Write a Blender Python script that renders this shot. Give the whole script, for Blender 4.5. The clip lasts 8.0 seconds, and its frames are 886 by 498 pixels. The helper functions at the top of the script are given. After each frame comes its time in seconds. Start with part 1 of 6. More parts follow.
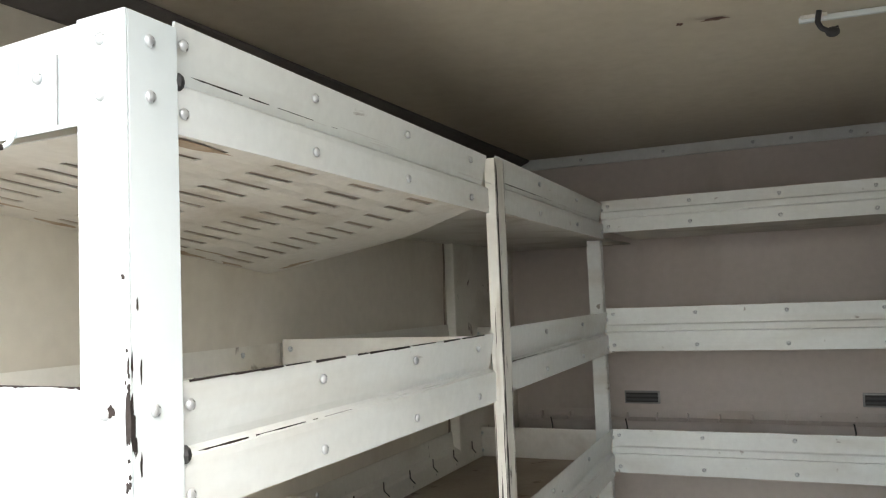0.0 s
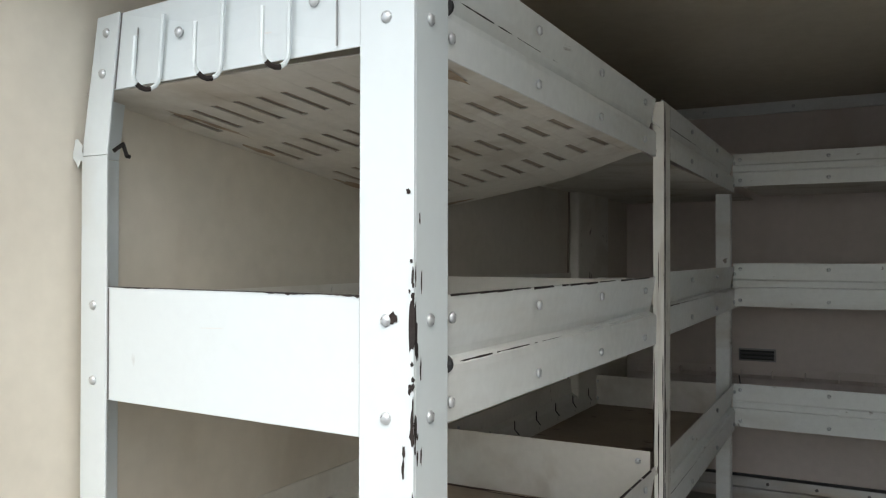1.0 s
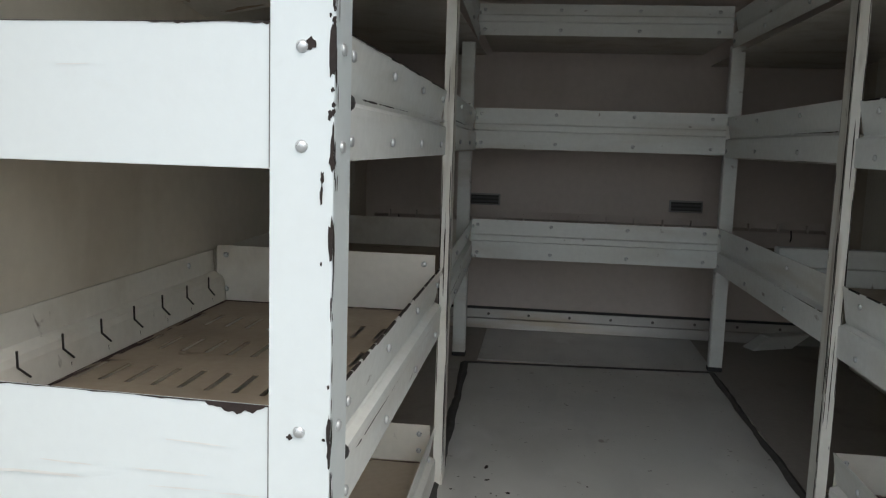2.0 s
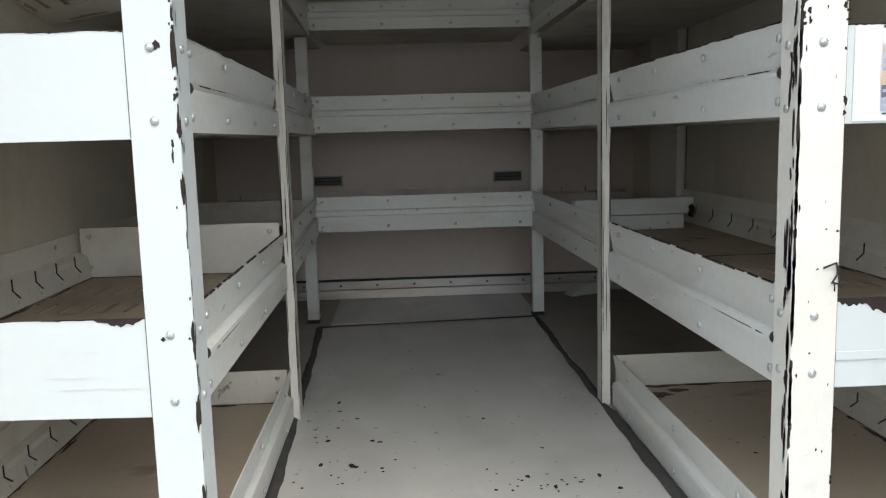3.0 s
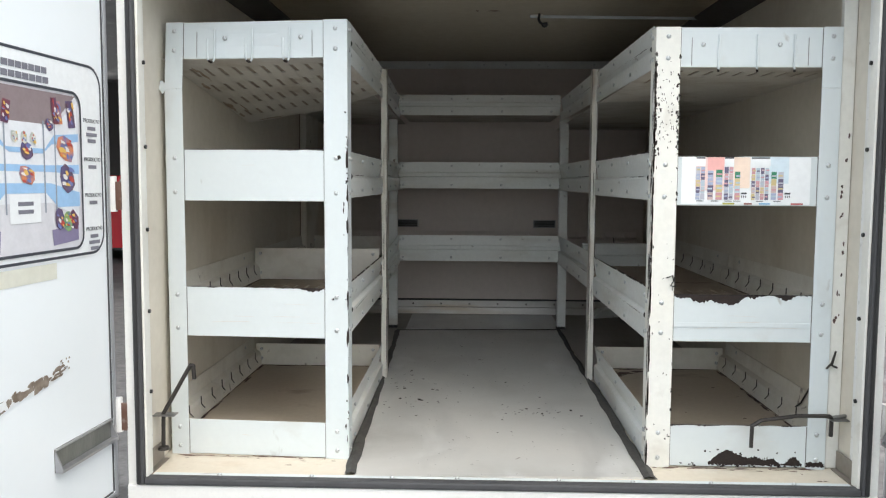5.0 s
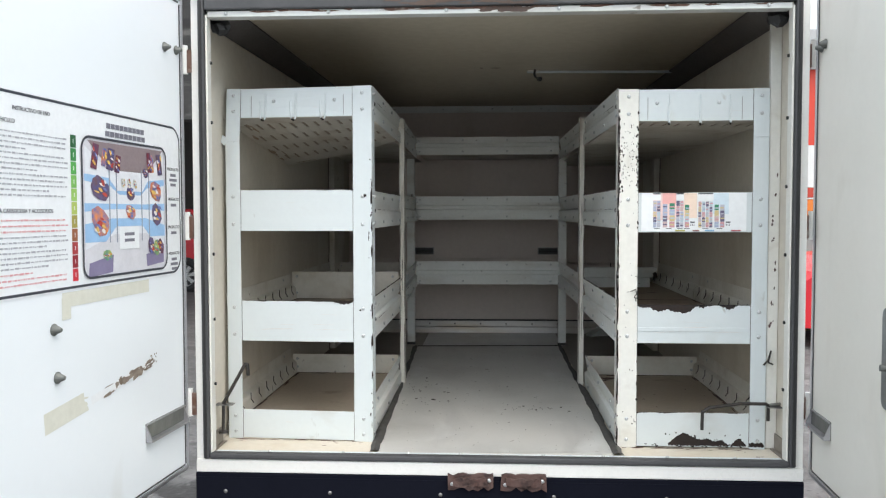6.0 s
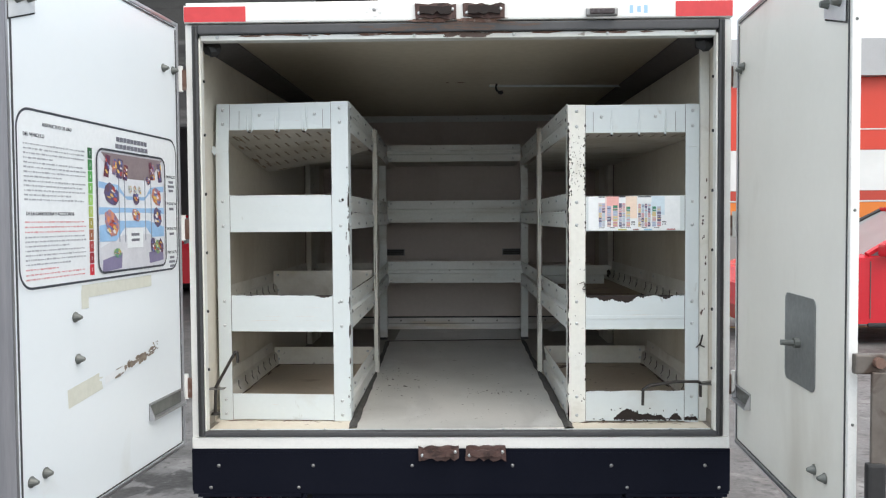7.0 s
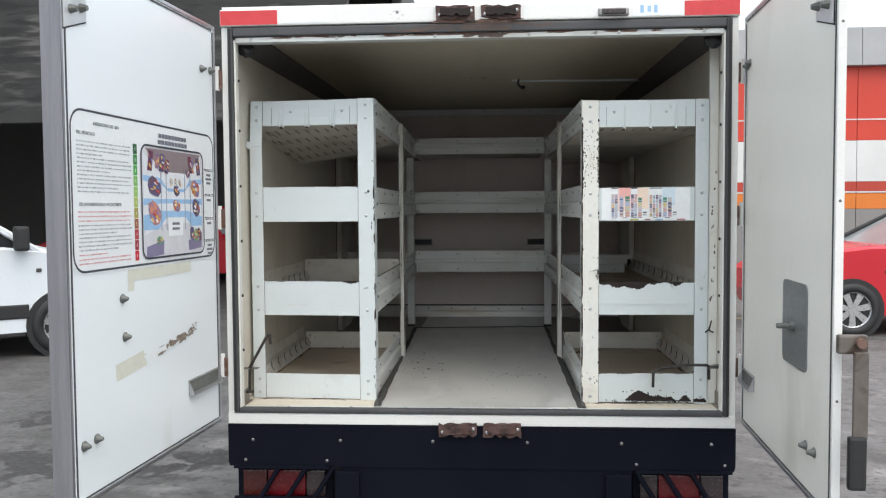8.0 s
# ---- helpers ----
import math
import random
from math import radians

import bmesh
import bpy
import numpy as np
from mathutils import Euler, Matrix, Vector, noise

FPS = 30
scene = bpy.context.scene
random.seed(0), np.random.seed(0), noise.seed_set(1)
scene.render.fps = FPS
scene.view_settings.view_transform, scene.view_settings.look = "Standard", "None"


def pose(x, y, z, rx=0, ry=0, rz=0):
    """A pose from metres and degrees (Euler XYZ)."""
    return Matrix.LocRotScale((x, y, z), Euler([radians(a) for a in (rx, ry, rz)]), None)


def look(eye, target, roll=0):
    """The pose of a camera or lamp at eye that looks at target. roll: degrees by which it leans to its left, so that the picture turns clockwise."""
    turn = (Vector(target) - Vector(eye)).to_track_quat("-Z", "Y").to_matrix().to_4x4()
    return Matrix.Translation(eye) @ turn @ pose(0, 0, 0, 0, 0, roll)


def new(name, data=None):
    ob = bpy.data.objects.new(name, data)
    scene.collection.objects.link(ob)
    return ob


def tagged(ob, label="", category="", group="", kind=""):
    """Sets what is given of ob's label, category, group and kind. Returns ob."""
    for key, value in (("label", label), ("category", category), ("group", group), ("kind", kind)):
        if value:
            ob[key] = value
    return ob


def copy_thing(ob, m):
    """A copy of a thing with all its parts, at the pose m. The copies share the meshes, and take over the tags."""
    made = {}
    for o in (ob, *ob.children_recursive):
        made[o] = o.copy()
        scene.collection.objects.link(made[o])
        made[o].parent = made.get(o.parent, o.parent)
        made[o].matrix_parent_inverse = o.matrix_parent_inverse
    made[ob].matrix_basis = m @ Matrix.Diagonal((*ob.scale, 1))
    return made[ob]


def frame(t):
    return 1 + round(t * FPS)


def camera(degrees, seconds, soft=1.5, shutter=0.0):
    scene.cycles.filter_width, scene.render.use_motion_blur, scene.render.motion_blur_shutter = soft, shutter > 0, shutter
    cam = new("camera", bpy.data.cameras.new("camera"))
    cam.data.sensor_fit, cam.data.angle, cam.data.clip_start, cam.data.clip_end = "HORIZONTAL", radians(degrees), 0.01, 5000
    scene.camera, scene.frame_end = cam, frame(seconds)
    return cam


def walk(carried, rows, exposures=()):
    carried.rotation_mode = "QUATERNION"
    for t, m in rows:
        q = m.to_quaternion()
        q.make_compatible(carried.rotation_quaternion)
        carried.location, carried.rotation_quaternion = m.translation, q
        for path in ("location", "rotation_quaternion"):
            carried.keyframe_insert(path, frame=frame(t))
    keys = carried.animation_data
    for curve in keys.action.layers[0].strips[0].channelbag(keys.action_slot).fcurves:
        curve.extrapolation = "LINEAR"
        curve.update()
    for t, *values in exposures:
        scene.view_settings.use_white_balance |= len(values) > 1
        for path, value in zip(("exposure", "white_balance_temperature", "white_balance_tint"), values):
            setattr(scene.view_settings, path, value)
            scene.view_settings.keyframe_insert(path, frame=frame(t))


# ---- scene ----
cam = camera(57.1, 8.0, soft=1.2)
PATH = [
    (0, (0.140, -0.546, 0.887), (-0.672, 1.281, 1.010), -2.2),
    (0.2, (0.148, -0.567, 0.887), (-0.751, 1.214, 1.028), -2.2),
    (0.5, (0.136, -0.600, 0.886), (-0.872, 1.122, 0.981), -1.1),
    (0.7, (0.091, -0.626, 0.875), (-0.920, 1.098, 0.933), -0.1),
    (1, (-0.016, -0.650, 0.858), (-0.974, 1.106, 0.876), 0.1),
    (1.2, (-0.073, -0.665, 0.841), (-0.936, 1.139, 0.839), 0.3),
    (1.5, (-0.144, -0.677, 0.803), (-0.835, 1.198, 0.731), 0.8),
    (1.7, (-0.177, -0.698, 0.769), (-0.714, 1.224, 0.647), 1.3),
    (2, (-0.200, -0.750, 0.714), (-0.434, 1.220, 0.461), 1.8),
    (2.2, (-0.207, -0.768, 0.690), (-0.240, 1.209, 0.388), 1.2),
    (3.3, (-0.070, -1.237, 0.678), (0.034, 0.744, 0.430), -1.6),
    (3.5, (-0.051, -1.357, 0.696), (0.014, 0.628, 0.466), -1.9),
    (4, (-0.068, -1.632, 0.703), (-0.092, 0.361, 0.541), 0.3),
    (4.5, (-0.097, -1.898, 0.725), (-0.146, 0.093, 0.550), 0.7),
    (4.7, (-0.093, -1.984, 0.738), (-0.139, 0.008, 0.561), 0.4),
    (5.8, (-0.013, -2.541, 0.737), (-0.143, -0.547, 0.647), 0.4),
    (6, (-0.010, -2.623, 0.743), (-0.126, -0.628, 0.656), -0.1),
    (6.5, (-0.043, -2.783, 0.736), (-0.078, -0.785, 0.666), 0.3),
    (7, (0.009, -2.934, 0.732), (-0.034, -0.936, 0.657), -0.4),
    (7.5, (0.057, -3.037, 0.729), (-0.029, -1.041, 0.638), 0.0),
    (8, (0.068, -3.095, 0.729), (-0.060, -1.102, 0.633), -0.4),
]
walk(cam, [(t, look(eye, target, roll)) for t, eye, target, roll in PATH],
     exposures=[(0, 2.90, 6850, 8), (0.5, 2.45, 6800, 8), (1, 1.66, 6650, 7), (1.5, 1.5, 6550, 7), (2, 1.27, 6550, 7), (2.5, 1.35, 6550, 7), (3.5, 1.76, 6600, 7.5), (4.0, 1.83, 6600, 7.5), (4.5, 1.62, 6600, 7), (6, 1.34, 6500, 7), (7, 1.21, 6500, 7), (8, 1.08, 6500, 7)])

# ---- light ----
world = bpy.data.worlds.new("overcast_sky")
scene.world = world
world.use_nodes = True
wn = world.node_tree
sky = wn.nodes.new("ShaderNodeTexSky")
sky.sky_type = "NISHITA"
sky.sun_disc = False
sky.sun_elevation = radians(60)
sky.sun_rotation = radians(152)
sky.dust_density = 4.0
sky.air_density = 1.0
veil = wn.nodes.new("ShaderNodeMix")
veil.data_type = "RGBA"
veil.inputs[0].default_value = 0.55
veil.inputs[7].default_value = (4.8, 4.95, 5.0, 1)
wn.links.new(sky.outputs[0], veil.inputs[6])
wn.links.new(veil.outputs[2], wn.nodes["Background"].inputs[0])
wn.nodes["Background"].inputs[1].default_value = 0.15

sun = new("sun", bpy.data.lights.new("sun", "SUN"))
sun.data.energy = 0.9
sun.data.angle = radians(90)
sun.data.color = (1.0, 0.99, 0.97)
sun.matrix_world = look((1.0, -1.9, 8.6), (0, 0, 0))


# ---- building helpers ----
def nodes_of(name):
    m = bpy.data.materials.new(name)
    m.use_nodes = True
    t = m.node_tree
    return m, t, t.nodes["Principled BSDF"]


def noise_fac(t, co, scale, lo, hi, detail=4.0, dist=0.0):
    n = t.nodes.new("ShaderNodeTexNoise")
    n.inputs["Scale"].default_value = scale
    n.inputs["Detail"].default_value = detail
    n.inputs["Distortion"].default_value = dist
    t.links.new(co, n.inputs["Vector"])
    r = t.nodes.new("ShaderNodeMapRange")
    r.inputs["From Min"].default_value = lo
    r.inputs["From Max"].default_value = hi
    t.links.new(n.outputs["Fac"], r.inputs["Value"])
    return r.outputs["Result"], n.outputs["Fac"]


def mixed(t, fac, a, b):
    m = t.nodes.new("ShaderNodeMix")
    m.data_type = "RGBA"
    if isinstance(fac, float):
        m.inputs[0].default_value = fac
    else:
        t.links.new(fac, m.inputs[0])
    for value, slot in ((a, 6), (b, 7)):
        if isinstance(value, tuple):
            m.inputs[slot].default_value = (*value, 1)
        else:
            t.links.new(value, m.inputs[slot])
    return m.outputs[2]


def surface(name, colour, rough=0.5, metal=0.0, tint=None, var=0.5, scale=4.0, grain=70.0, bump=0.08,
            stains=(), stretch=(1, 1, 1), rough_var=0.12, random_tone=0.0, speck=0.16):
    """A surface with broad and fine variation; stains: (colour, scale, low, high, strength, (sx, sy, sz))."""
    m, t, p = nodes_of(name)
    tc = t.nodes.new("ShaderNodeTexCoord")
    mp = t.nodes.new("ShaderNodeMapping")
    mp.inputs["Scale"].default_value = stretch
    t.links.new(tc.outputs["Object"], mp.inputs["Vector"])
    co = mp.outputs["Vector"]
    tint = tint or tuple(c * 0.8 for c in colour)
    broad, _ = noise_fac(t, co, scale, 0.35, 0.7)
    fine, raw = noise_fac(t, co, grain, 0.3, 0.75, 3.0)
    k = t.nodes.new("ShaderNodeMath")
    k.operation = "MULTIPLY"
    k.inputs[1].default_value = var
    t.links.new(broad, k.inputs[0])
    col = mixed(t, k.outputs[0], colour, tint)
    k2 = t.nodes.new("ShaderNodeMath")
    k2.operation = "MULTIPLY"
    k2.inputs[1].default_value = speck
    t.links.new(fine, k2.inputs[0])
    col = mixed(t, k2.outputs[0], col, tuple(c * 0.6 for c in colour))
    for sc, ssc, lo, hi, amount, st in stains:
        mp2 = t.nodes.new("ShaderNodeMapping")
        mp2.inputs["Scale"].default_value = st
        t.links.new(tc.outputs["Object"], mp2.inputs["Vector"])
        f, _ = noise_fac(t, mp2.outputs["Vector"], ssc, lo, hi, 6.0, 0.4)
        k3 = t.nodes.new("ShaderNodeMath")
        k3.operation = "MULTIPLY"
        k3.inputs[1].default_value = amount
        t.links.new(f, k3.inputs[0])
        col = mixed(t, k3.outputs[0], col, sc)
    if random_tone:
        oi = t.nodes.new("ShaderNodeObjectInfo")
        k4 = t.nodes.new("ShaderNodeMath")
        k4.operation = "MULTIPLY"
        k4.inputs[1].default_value = random_tone
        t.links.new(oi.outputs["Random"], k4.inputs[0])
        col = mixed(t, k4.outputs[0], col, tuple(c * 0.5 for c in colour))
    t.links.new(col, p.inputs["Base Color"])
    rr = t.nodes.new("ShaderNodeMapRange")
    rr.inputs["To Min"].default_value = max(0.03, rough - rough_var)
    rr.inputs["To Max"].default_value = min(1.0, rough + rough_var)
    t.links.new(raw, rr.inputs["Value"])
    t.links.new(rr.outputs["Result"], p.inputs["Roughness"])
    p.inputs["Metallic"].default_value = metal
    if bump:
        b = t.nodes.new("ShaderNodeBump")
        b.inputs["Strength"].default_value = bump
        b.inputs["Distance"].default_value = 0.004
        t.links.new(raw, b.inputs["Height"])
        t.links.new(b.outputs["Normal"], p.inputs["Normal"])
    return m


def box(bm, x0, x1, y0, y1, z0, z1, bevel=0.0):
    r = bmesh.ops.create_cube(bm, size=1.0)
    vs = r["verts"]
    bmesh.ops.transform(bm, matrix=Matrix.LocRotScale(((x0 + x1) / 2, (y0 + y1) / 2, (z0 + z1) / 2), None,
                                                      (abs(x1 - x0), abs(y1 - y0), abs(z1 - z0))), verts=vs)
    if bevel:
        es = list({e for v in vs for e in v.link_edges})
        bmesh.ops.bevel(bm, geom=es, offset=bevel, segments=2, affect="EDGES", profile=0.6)
    return bm


def boxed(*a, **k):
    return box(bmesh.new(), *a, **k)


def rod(bm, a, b, r, n=8, r2=None):
    a, b = Vector(a), Vector(b)
    d = b - a
    m = Matrix.Translation((a + b) / 2) @ d.to_track_quat("Z", "Y").to_matrix().to_4x4()
    bmesh.ops.create_cone(bm, cap_ends=True, segments=n, radius1=r, radius2=r if r2 is None else r2, depth=d.length, matrix=m)
    return bm


def ball(bm, c, r, sx=1, sy=1, sz=1, u=10, v=6):
    bmesh.ops.create_uvsphere(bm, u_segments=u, v_segments=v, radius=r,
                              matrix=Matrix.LocRotScale(c, None, (sx, sy, sz)))
    return bm


def wire(bm, points, r, n=6):
    """A bent wire: rods with balls at the bends."""
    for a, b in zip(points, points[1:]):
        rod(bm, a, b, r, n)
    for p in points[1:-1]:
        ball(bm, p, r * 1.02, u=6, v=4)
    return bm


def sweep(bm, profile, a, b, closed=True):
    """A profile of (across, up) points swept from a to b; across lies square to the way, level."""
    a, b = Vector(a), Vector(b)
    way = (b - a).normalized()
    side = way.cross(Vector((0, 0, 1))).normalized()
    rings = []
    for o in (a, b):
        rings.append([bm.verts.new(o + side * p[0] + Vector((0, 0, p[1]))) for p in profile])
    n = len(profile)
    for i in range(n if closed else n - 1):
        j = (i + 1) % n
        bm.faces.new((rings[0][i], rings[0][j], rings[1][j], rings[1][i]))
    if closed:
        bm.faces.new(rings[0][::-1])
        bm.faces.new(rings[1])
    bmesh.ops.recalc_face_normals(bm, faces=bm.faces)
    return bm


def sheet_profile(points, thick):
    """A closed profile of a bent sheet along points, thick to its right-hand side."""
    pts = [Vector((p[0], p[1])) for p in points]
    back = []
    for i, p in enumerate(pts):
        d = (pts[min(i + 1, len(pts) - 1)] - pts[max(i - 1, 0)]).normalized()
        back.append(p + Vector((d.y, -d.x)) * thick)
    return [tuple(p) for p in pts] + [tuple(p) for p in back[::-1]]


def mesh_of(name, bm, material, smooth=False):
    me = bpy.data.meshes.new(name)
    bm.to_mesh(me)
    bm.free()
    me.materials.append(material)
    if smooth:
        me.polygons.foreach_set("use_smooth", [True] * len(me.polygons))
    return me


def thing(name, where, label, category, group="", kind="", turn=0.0):
    ob = new(name)
    ob.empty_display_size = 0.1
    ob.matrix_basis = pose(*where, 0, 0, turn)
    return tagged(ob, label, category, group, kind)


def part(name, bm, material, parent, label="", smooth=False, local=False):
    """One mesh under a thing or a part. Its points are in the world, or in the parent's own space where local is set."""
    ob = new(name, bm if isinstance(bm, bpy.types.Mesh) else mesh_of(name, bm, material, smooth))
    ob.parent = parent
    if not local and parent.type == "EMPTY":
        ob.matrix_parent_inverse = parent.matrix_basis.inverted()
    if label:
        ob["label"] = label
    return ob


def solid(name, bm, material, label, category, kind="", group="", smooth=False):
    """A thing that is one mesh, with its origin at its base."""
    vs = [v.co for v in bm.verts]
    c = Vector(((min(v.x for v in vs) + max(v.x for v in vs)) / 2, (min(v.y for v in vs) + max(v.y for v in vs)) / 2, min(v.z for v in vs)))
    bmesh.ops.translate(bm, vec=-c, verts=bm.verts)
    ob = new(name, mesh_of(name, bm, material, smooth))
    ob.location = c
    return tagged(ob, label, category, group, kind)


def blot(bm, c, u, v, w, h, seed, n=13, rough=0.35):
    """A flat patch with a ragged outline round c, spanned by the directions u and v."""
    rnd = random.Random(seed)
    c, u, v = Vector(c), Vector(u), Vector(v)
    vs = []
    for i in range(n):
        a = 2 * math.pi * i / n
        k = 1 - rough + 2 * rough * rnd.random()
        vs.append(bm.verts.new(c + u * (w / 2 * k * math.cos(a)) + v * (h / 2 * k * math.sin(a))))
    bm.faces.new(vs)
    return bm


def quad(bm, c, u, v):
    c, u, v = Vector(c), Vector(u) / 2, Vector(v) / 2
    bm.faces.new([bm.verts.new(p) for p in (c - u - v, c + u - v, c + u + v, c - u + v)])
    return bm


def lettering(name, words, size, m, material, parent, local=True, align="LEFT"):
    cu = bpy.data.curves.new(name, "FONT")
    cu.body = words
    cu.size = size
    cu.align_x = align
    cu.extrude = 0.0002
    tmp = new(name + "_curve", cu)
    bpy.context.view_layer.update()
    me = bpy.data.meshes.new_from_object(tmp.evaluated_get(bpy.context.evaluated_depsgraph_get()))
    bpy.data.objects.remove(tmp)
    me.materials.clear()
    me.materials.append(material)
    me.transform(m)
    return part(name, me, material, parent, local=local)


# ---- materials ----
GRIME = (0.33, 0.26, 0.17)
white_paint = surface("white_paint", (0.62, 0.675, 0.69), 0.38, tint=(0.61, 0.645, 0.645), scale=3, bump=0.05, speck=0.06, rough_var=0.06,
                      stains=((GRIME, 5.0, 0.60, 0.80, 0.35, (1, 1, 1)), ((0.2, 0.15, 0.1), 16.0, 0.70, 0.76, 0.55, (1, 1, 0.4))))
aged_paint = surface("aged_white_paint", (0.78, 0.76, 0.70), 0.45, tint=(0.66, 0.62, 0.52), scale=4, bump=0.08,
                     stains=((GRIME, 4.0, 0.52, 0.75, 0.5, (1, 1, 1)), ((0.1, 0.06, 0.04), 22.0, 0.68, 0.73, 0.8, (1, 1, 0.6))))
cream_paint = surface("cream_paint", (0.78, 0.78, 0.735), 0.42, tint=(0.75, 0.73, 0.655), scale=6, bump=0.07,
                      stains=((GRIME, 8.0, 0.60, 0.78, 0.4, (1, 1, 1)),))
rail_paint = surface("grey_white_rail_paint", (0.69, 0.715, 0.705), 0.40, tint=(0.655, 0.655, 0.615), scale=5, bump=0.06,
                     stains=((GRIME, 3.0, 0.50, 0.78, 0.5, (0.5, 0.5, 3.0)), ((0.12, 0.08, 0.05), 28.0, 0.69, 0.74, 0.7, (1, 0.3, 1))))
post_paint = surface("worn_post_paint", (0.66, 0.655, 0.61), 0.45, tint=(0.56, 0.52, 0.45), scale=9, bump=0.1,
                     stains=(((0.26, 0.19, 0.13), 26.0, 0.56, 0.70, 0.65, (1.0, 1.0, 0.12)), ((0.05, 0.03, 0.022), 60.0, 0.68, 0.72, 0.85, (1.0, 1.0, 0.25))))
wall_skin = surface("cream_wall_panel", (0.68, 0.635, 0.55), 0.5, tint=(0.62, 0.565, 0.46), scale=2.2, grain=40, bump=0.04,
                    stains=(((0.36, 0.28, 0.19), 2.5, 0.55, 0.82, 0.4, (2.0, 2.0, 0.6)),))
back_skin = surface("grey_wall_panel", (0.60, 0.535, 0.495), 0.5, tint=(0.55, 0.485, 0.44), scale=2.0, grain=40, bump=0.04,
                    stains=(((0.34, 0.28, 0.22), 2.0, 0.55, 0.8, 0.4, (2.0, 2.0, 0.7)),))
ceiling_skin = surface("cream_ceiling_panel", (0.55, 0.50, 0.40), 0.5, tint=(0.47, 0.42, 0.33), scale=1.5, grain=30, bump=0.05,
                       stains=(((0.25, 0.19, 0.12), 2.0, 0.58, 0.8, 0.4, (1, 1, 1)),))
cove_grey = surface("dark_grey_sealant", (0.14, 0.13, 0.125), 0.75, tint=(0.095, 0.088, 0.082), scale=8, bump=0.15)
deck_under = surface("dusty_white_deck", (0.70, 0.675, 0.62), 0.55, tint=(0.60, 0.555, 0.48), scale=5, bump=0.1,
                     stains=((GRIME, 7.0, 0.5, 0.75, 0.55, (1, 1, 1)),))
deck_brown = surface("brown_dirty_deck", (0.40, 0.33, 0.25), 0.7, tint=(0.27, 0.215, 0.155), scale=6, bump=0.12,
                     stains=(((0.52, 0.45, 0.36), 5.0, 0.55, 0.75, 0.6, (1, 1, 1)), ((0.08, 0.05, 0.035), 12.0, 0.66, 0.72, 0.8, (1, 1, 1))))
tray_brown = surface("tan_tray_bottom", (0.52, 0.45, 0.355), 0.6, tint=(0.43, 0.36, 0.275), scale=3, bump=0.06,
                     stains=(((0.2, 0.14, 0.09), 7.0, 0.64, 0.74, 0.6, (1, 1, 1)),))
sill_beige = surface("stained_beige_floor", (0.66, 0.615, 0.53), 0.5, tint=(0.62, 0.53, 0.39), scale=5, bump=0.08,
                     stains=(((0.44, 0.29, 0.15), 4.0, 0.57, 0.77, 0.5, (1, 2, 1)), ((0.2, 0.12, 0.06), 14.0, 0.66, 0.74, 0.6, (1, 2, 1))))
aisle_metal = surface("worn_aisle_sheet", (0.64, 0.635, 0.61), 0.30, metal=0.2, tint=(0.50, 0.52, 0.51), scale=2.5, grain=60, bump=0.03, speck=0.03, rough_var=0.06,
                      stains=(((0.36, 0.36, 0.36), 3.0, 0.52, 0.8, 0.5, (2, 0.5, 1)), ((0.34, 0.325, 0.30), 1.7, 0.48, 0.72, 0.55, (1, 1, 1)), ((0.80, 0.81, 0.80), 5.0, 0.58, 0.75, 0.6, (1, 0.6, 1)), ((0.16, 0.12, 0.1), 26.0, 0.70, 0.73, 0.6, (1, 1, 1))))
side_floor = surface("dusty_grey_side_floor", (0.37, 0.345, 0.31), 0.55, tint=(0.29, 0.26, 0.225), scale=3, bump=0.06,
                     stains=(((0.16, 0.13, 0.10), 5.0, 0.58, 0.74, 0.6, (1, 1, 1)),))
rubber = surface("dark_grey_rubber", (0.055, 0.056, 0.06), 0.6, tint=(0.08, 0.08, 0.085), scale=12, bump=0.1)
black_rubber = surface("black_rubber", (0.02, 0.02, 0.021), 0.6, scale=12, bump=0.1)
seal_strip = surface("black_joint_sealant", (0.050, 0.049, 0.047), 0.7, tint=(0.085, 0.082, 0.078), scale=14, bump=0.3)
scuff_shade_grey = surface("grey_scuffs_and_fold_shade", (0.62, 0.62, 0.60), 0.6, tint=(0.70, 0.71, 0.70), scale=40, bump=0.05)
slot_backdrop = surface("brown_slot_backdrop", (0.33, 0.275, 0.22), 0.8, tint=(0.43, 0.365, 0.295), scale=18, bump=0.2)
rust_dark = surface("dark_rust", (0.016, 0.011, 0.010), 0.85, tint=(0.034, 0.019, 0.014), scale=30, grain=200, bump=0.3)
rust_brown = surface("brown_rusted_steel", (0.13, 0.065, 0.045), 0.8, metal=0.15, tint=(0.28, 0.20, 0.17), scale=25, grain=160, bump=0.4,
                     stains=(((0.40, 0.36, 0.33), 30.0, 0.58, 0.7, 0.6, (1, 1, 1)),))
rust_mid = surface("pitted_brown_rust", (0.080, 0.042, 0.036), 0.85, tint=(0.16, 0.115, 0.105), scale=35, grain=140, bump=0.6,
                   stains=(((0.025, 0.014, 0.012), 22.0, 0.5, 0.62, 0.8, (1, 1, 1)),))
rivet_metal = surface("painted_rivet", (0.56, 0.58, 0.59), 0.3, metal=0.55, scale=60, bump=0.05)
steel = surface("dull_zinc_steel", (0.30, 0.30, 0.30), 0.42, metal=0.85, tint=(0.22, 0.21, 0.2), scale=20, bump=0.1,
                stains=(((0.16, 0.10, 0.07), 14.0, 0.6, 0.75, 0.5, (1, 1, 1)),))
alu = surface("brushed_aluminium", (0.50, 0.50, 0.52), 0.36, metal=0.8, tint=(0.40, 0.39, 0.41), scale=9, bump=0.06, stretch=(1, 1, 0.3))
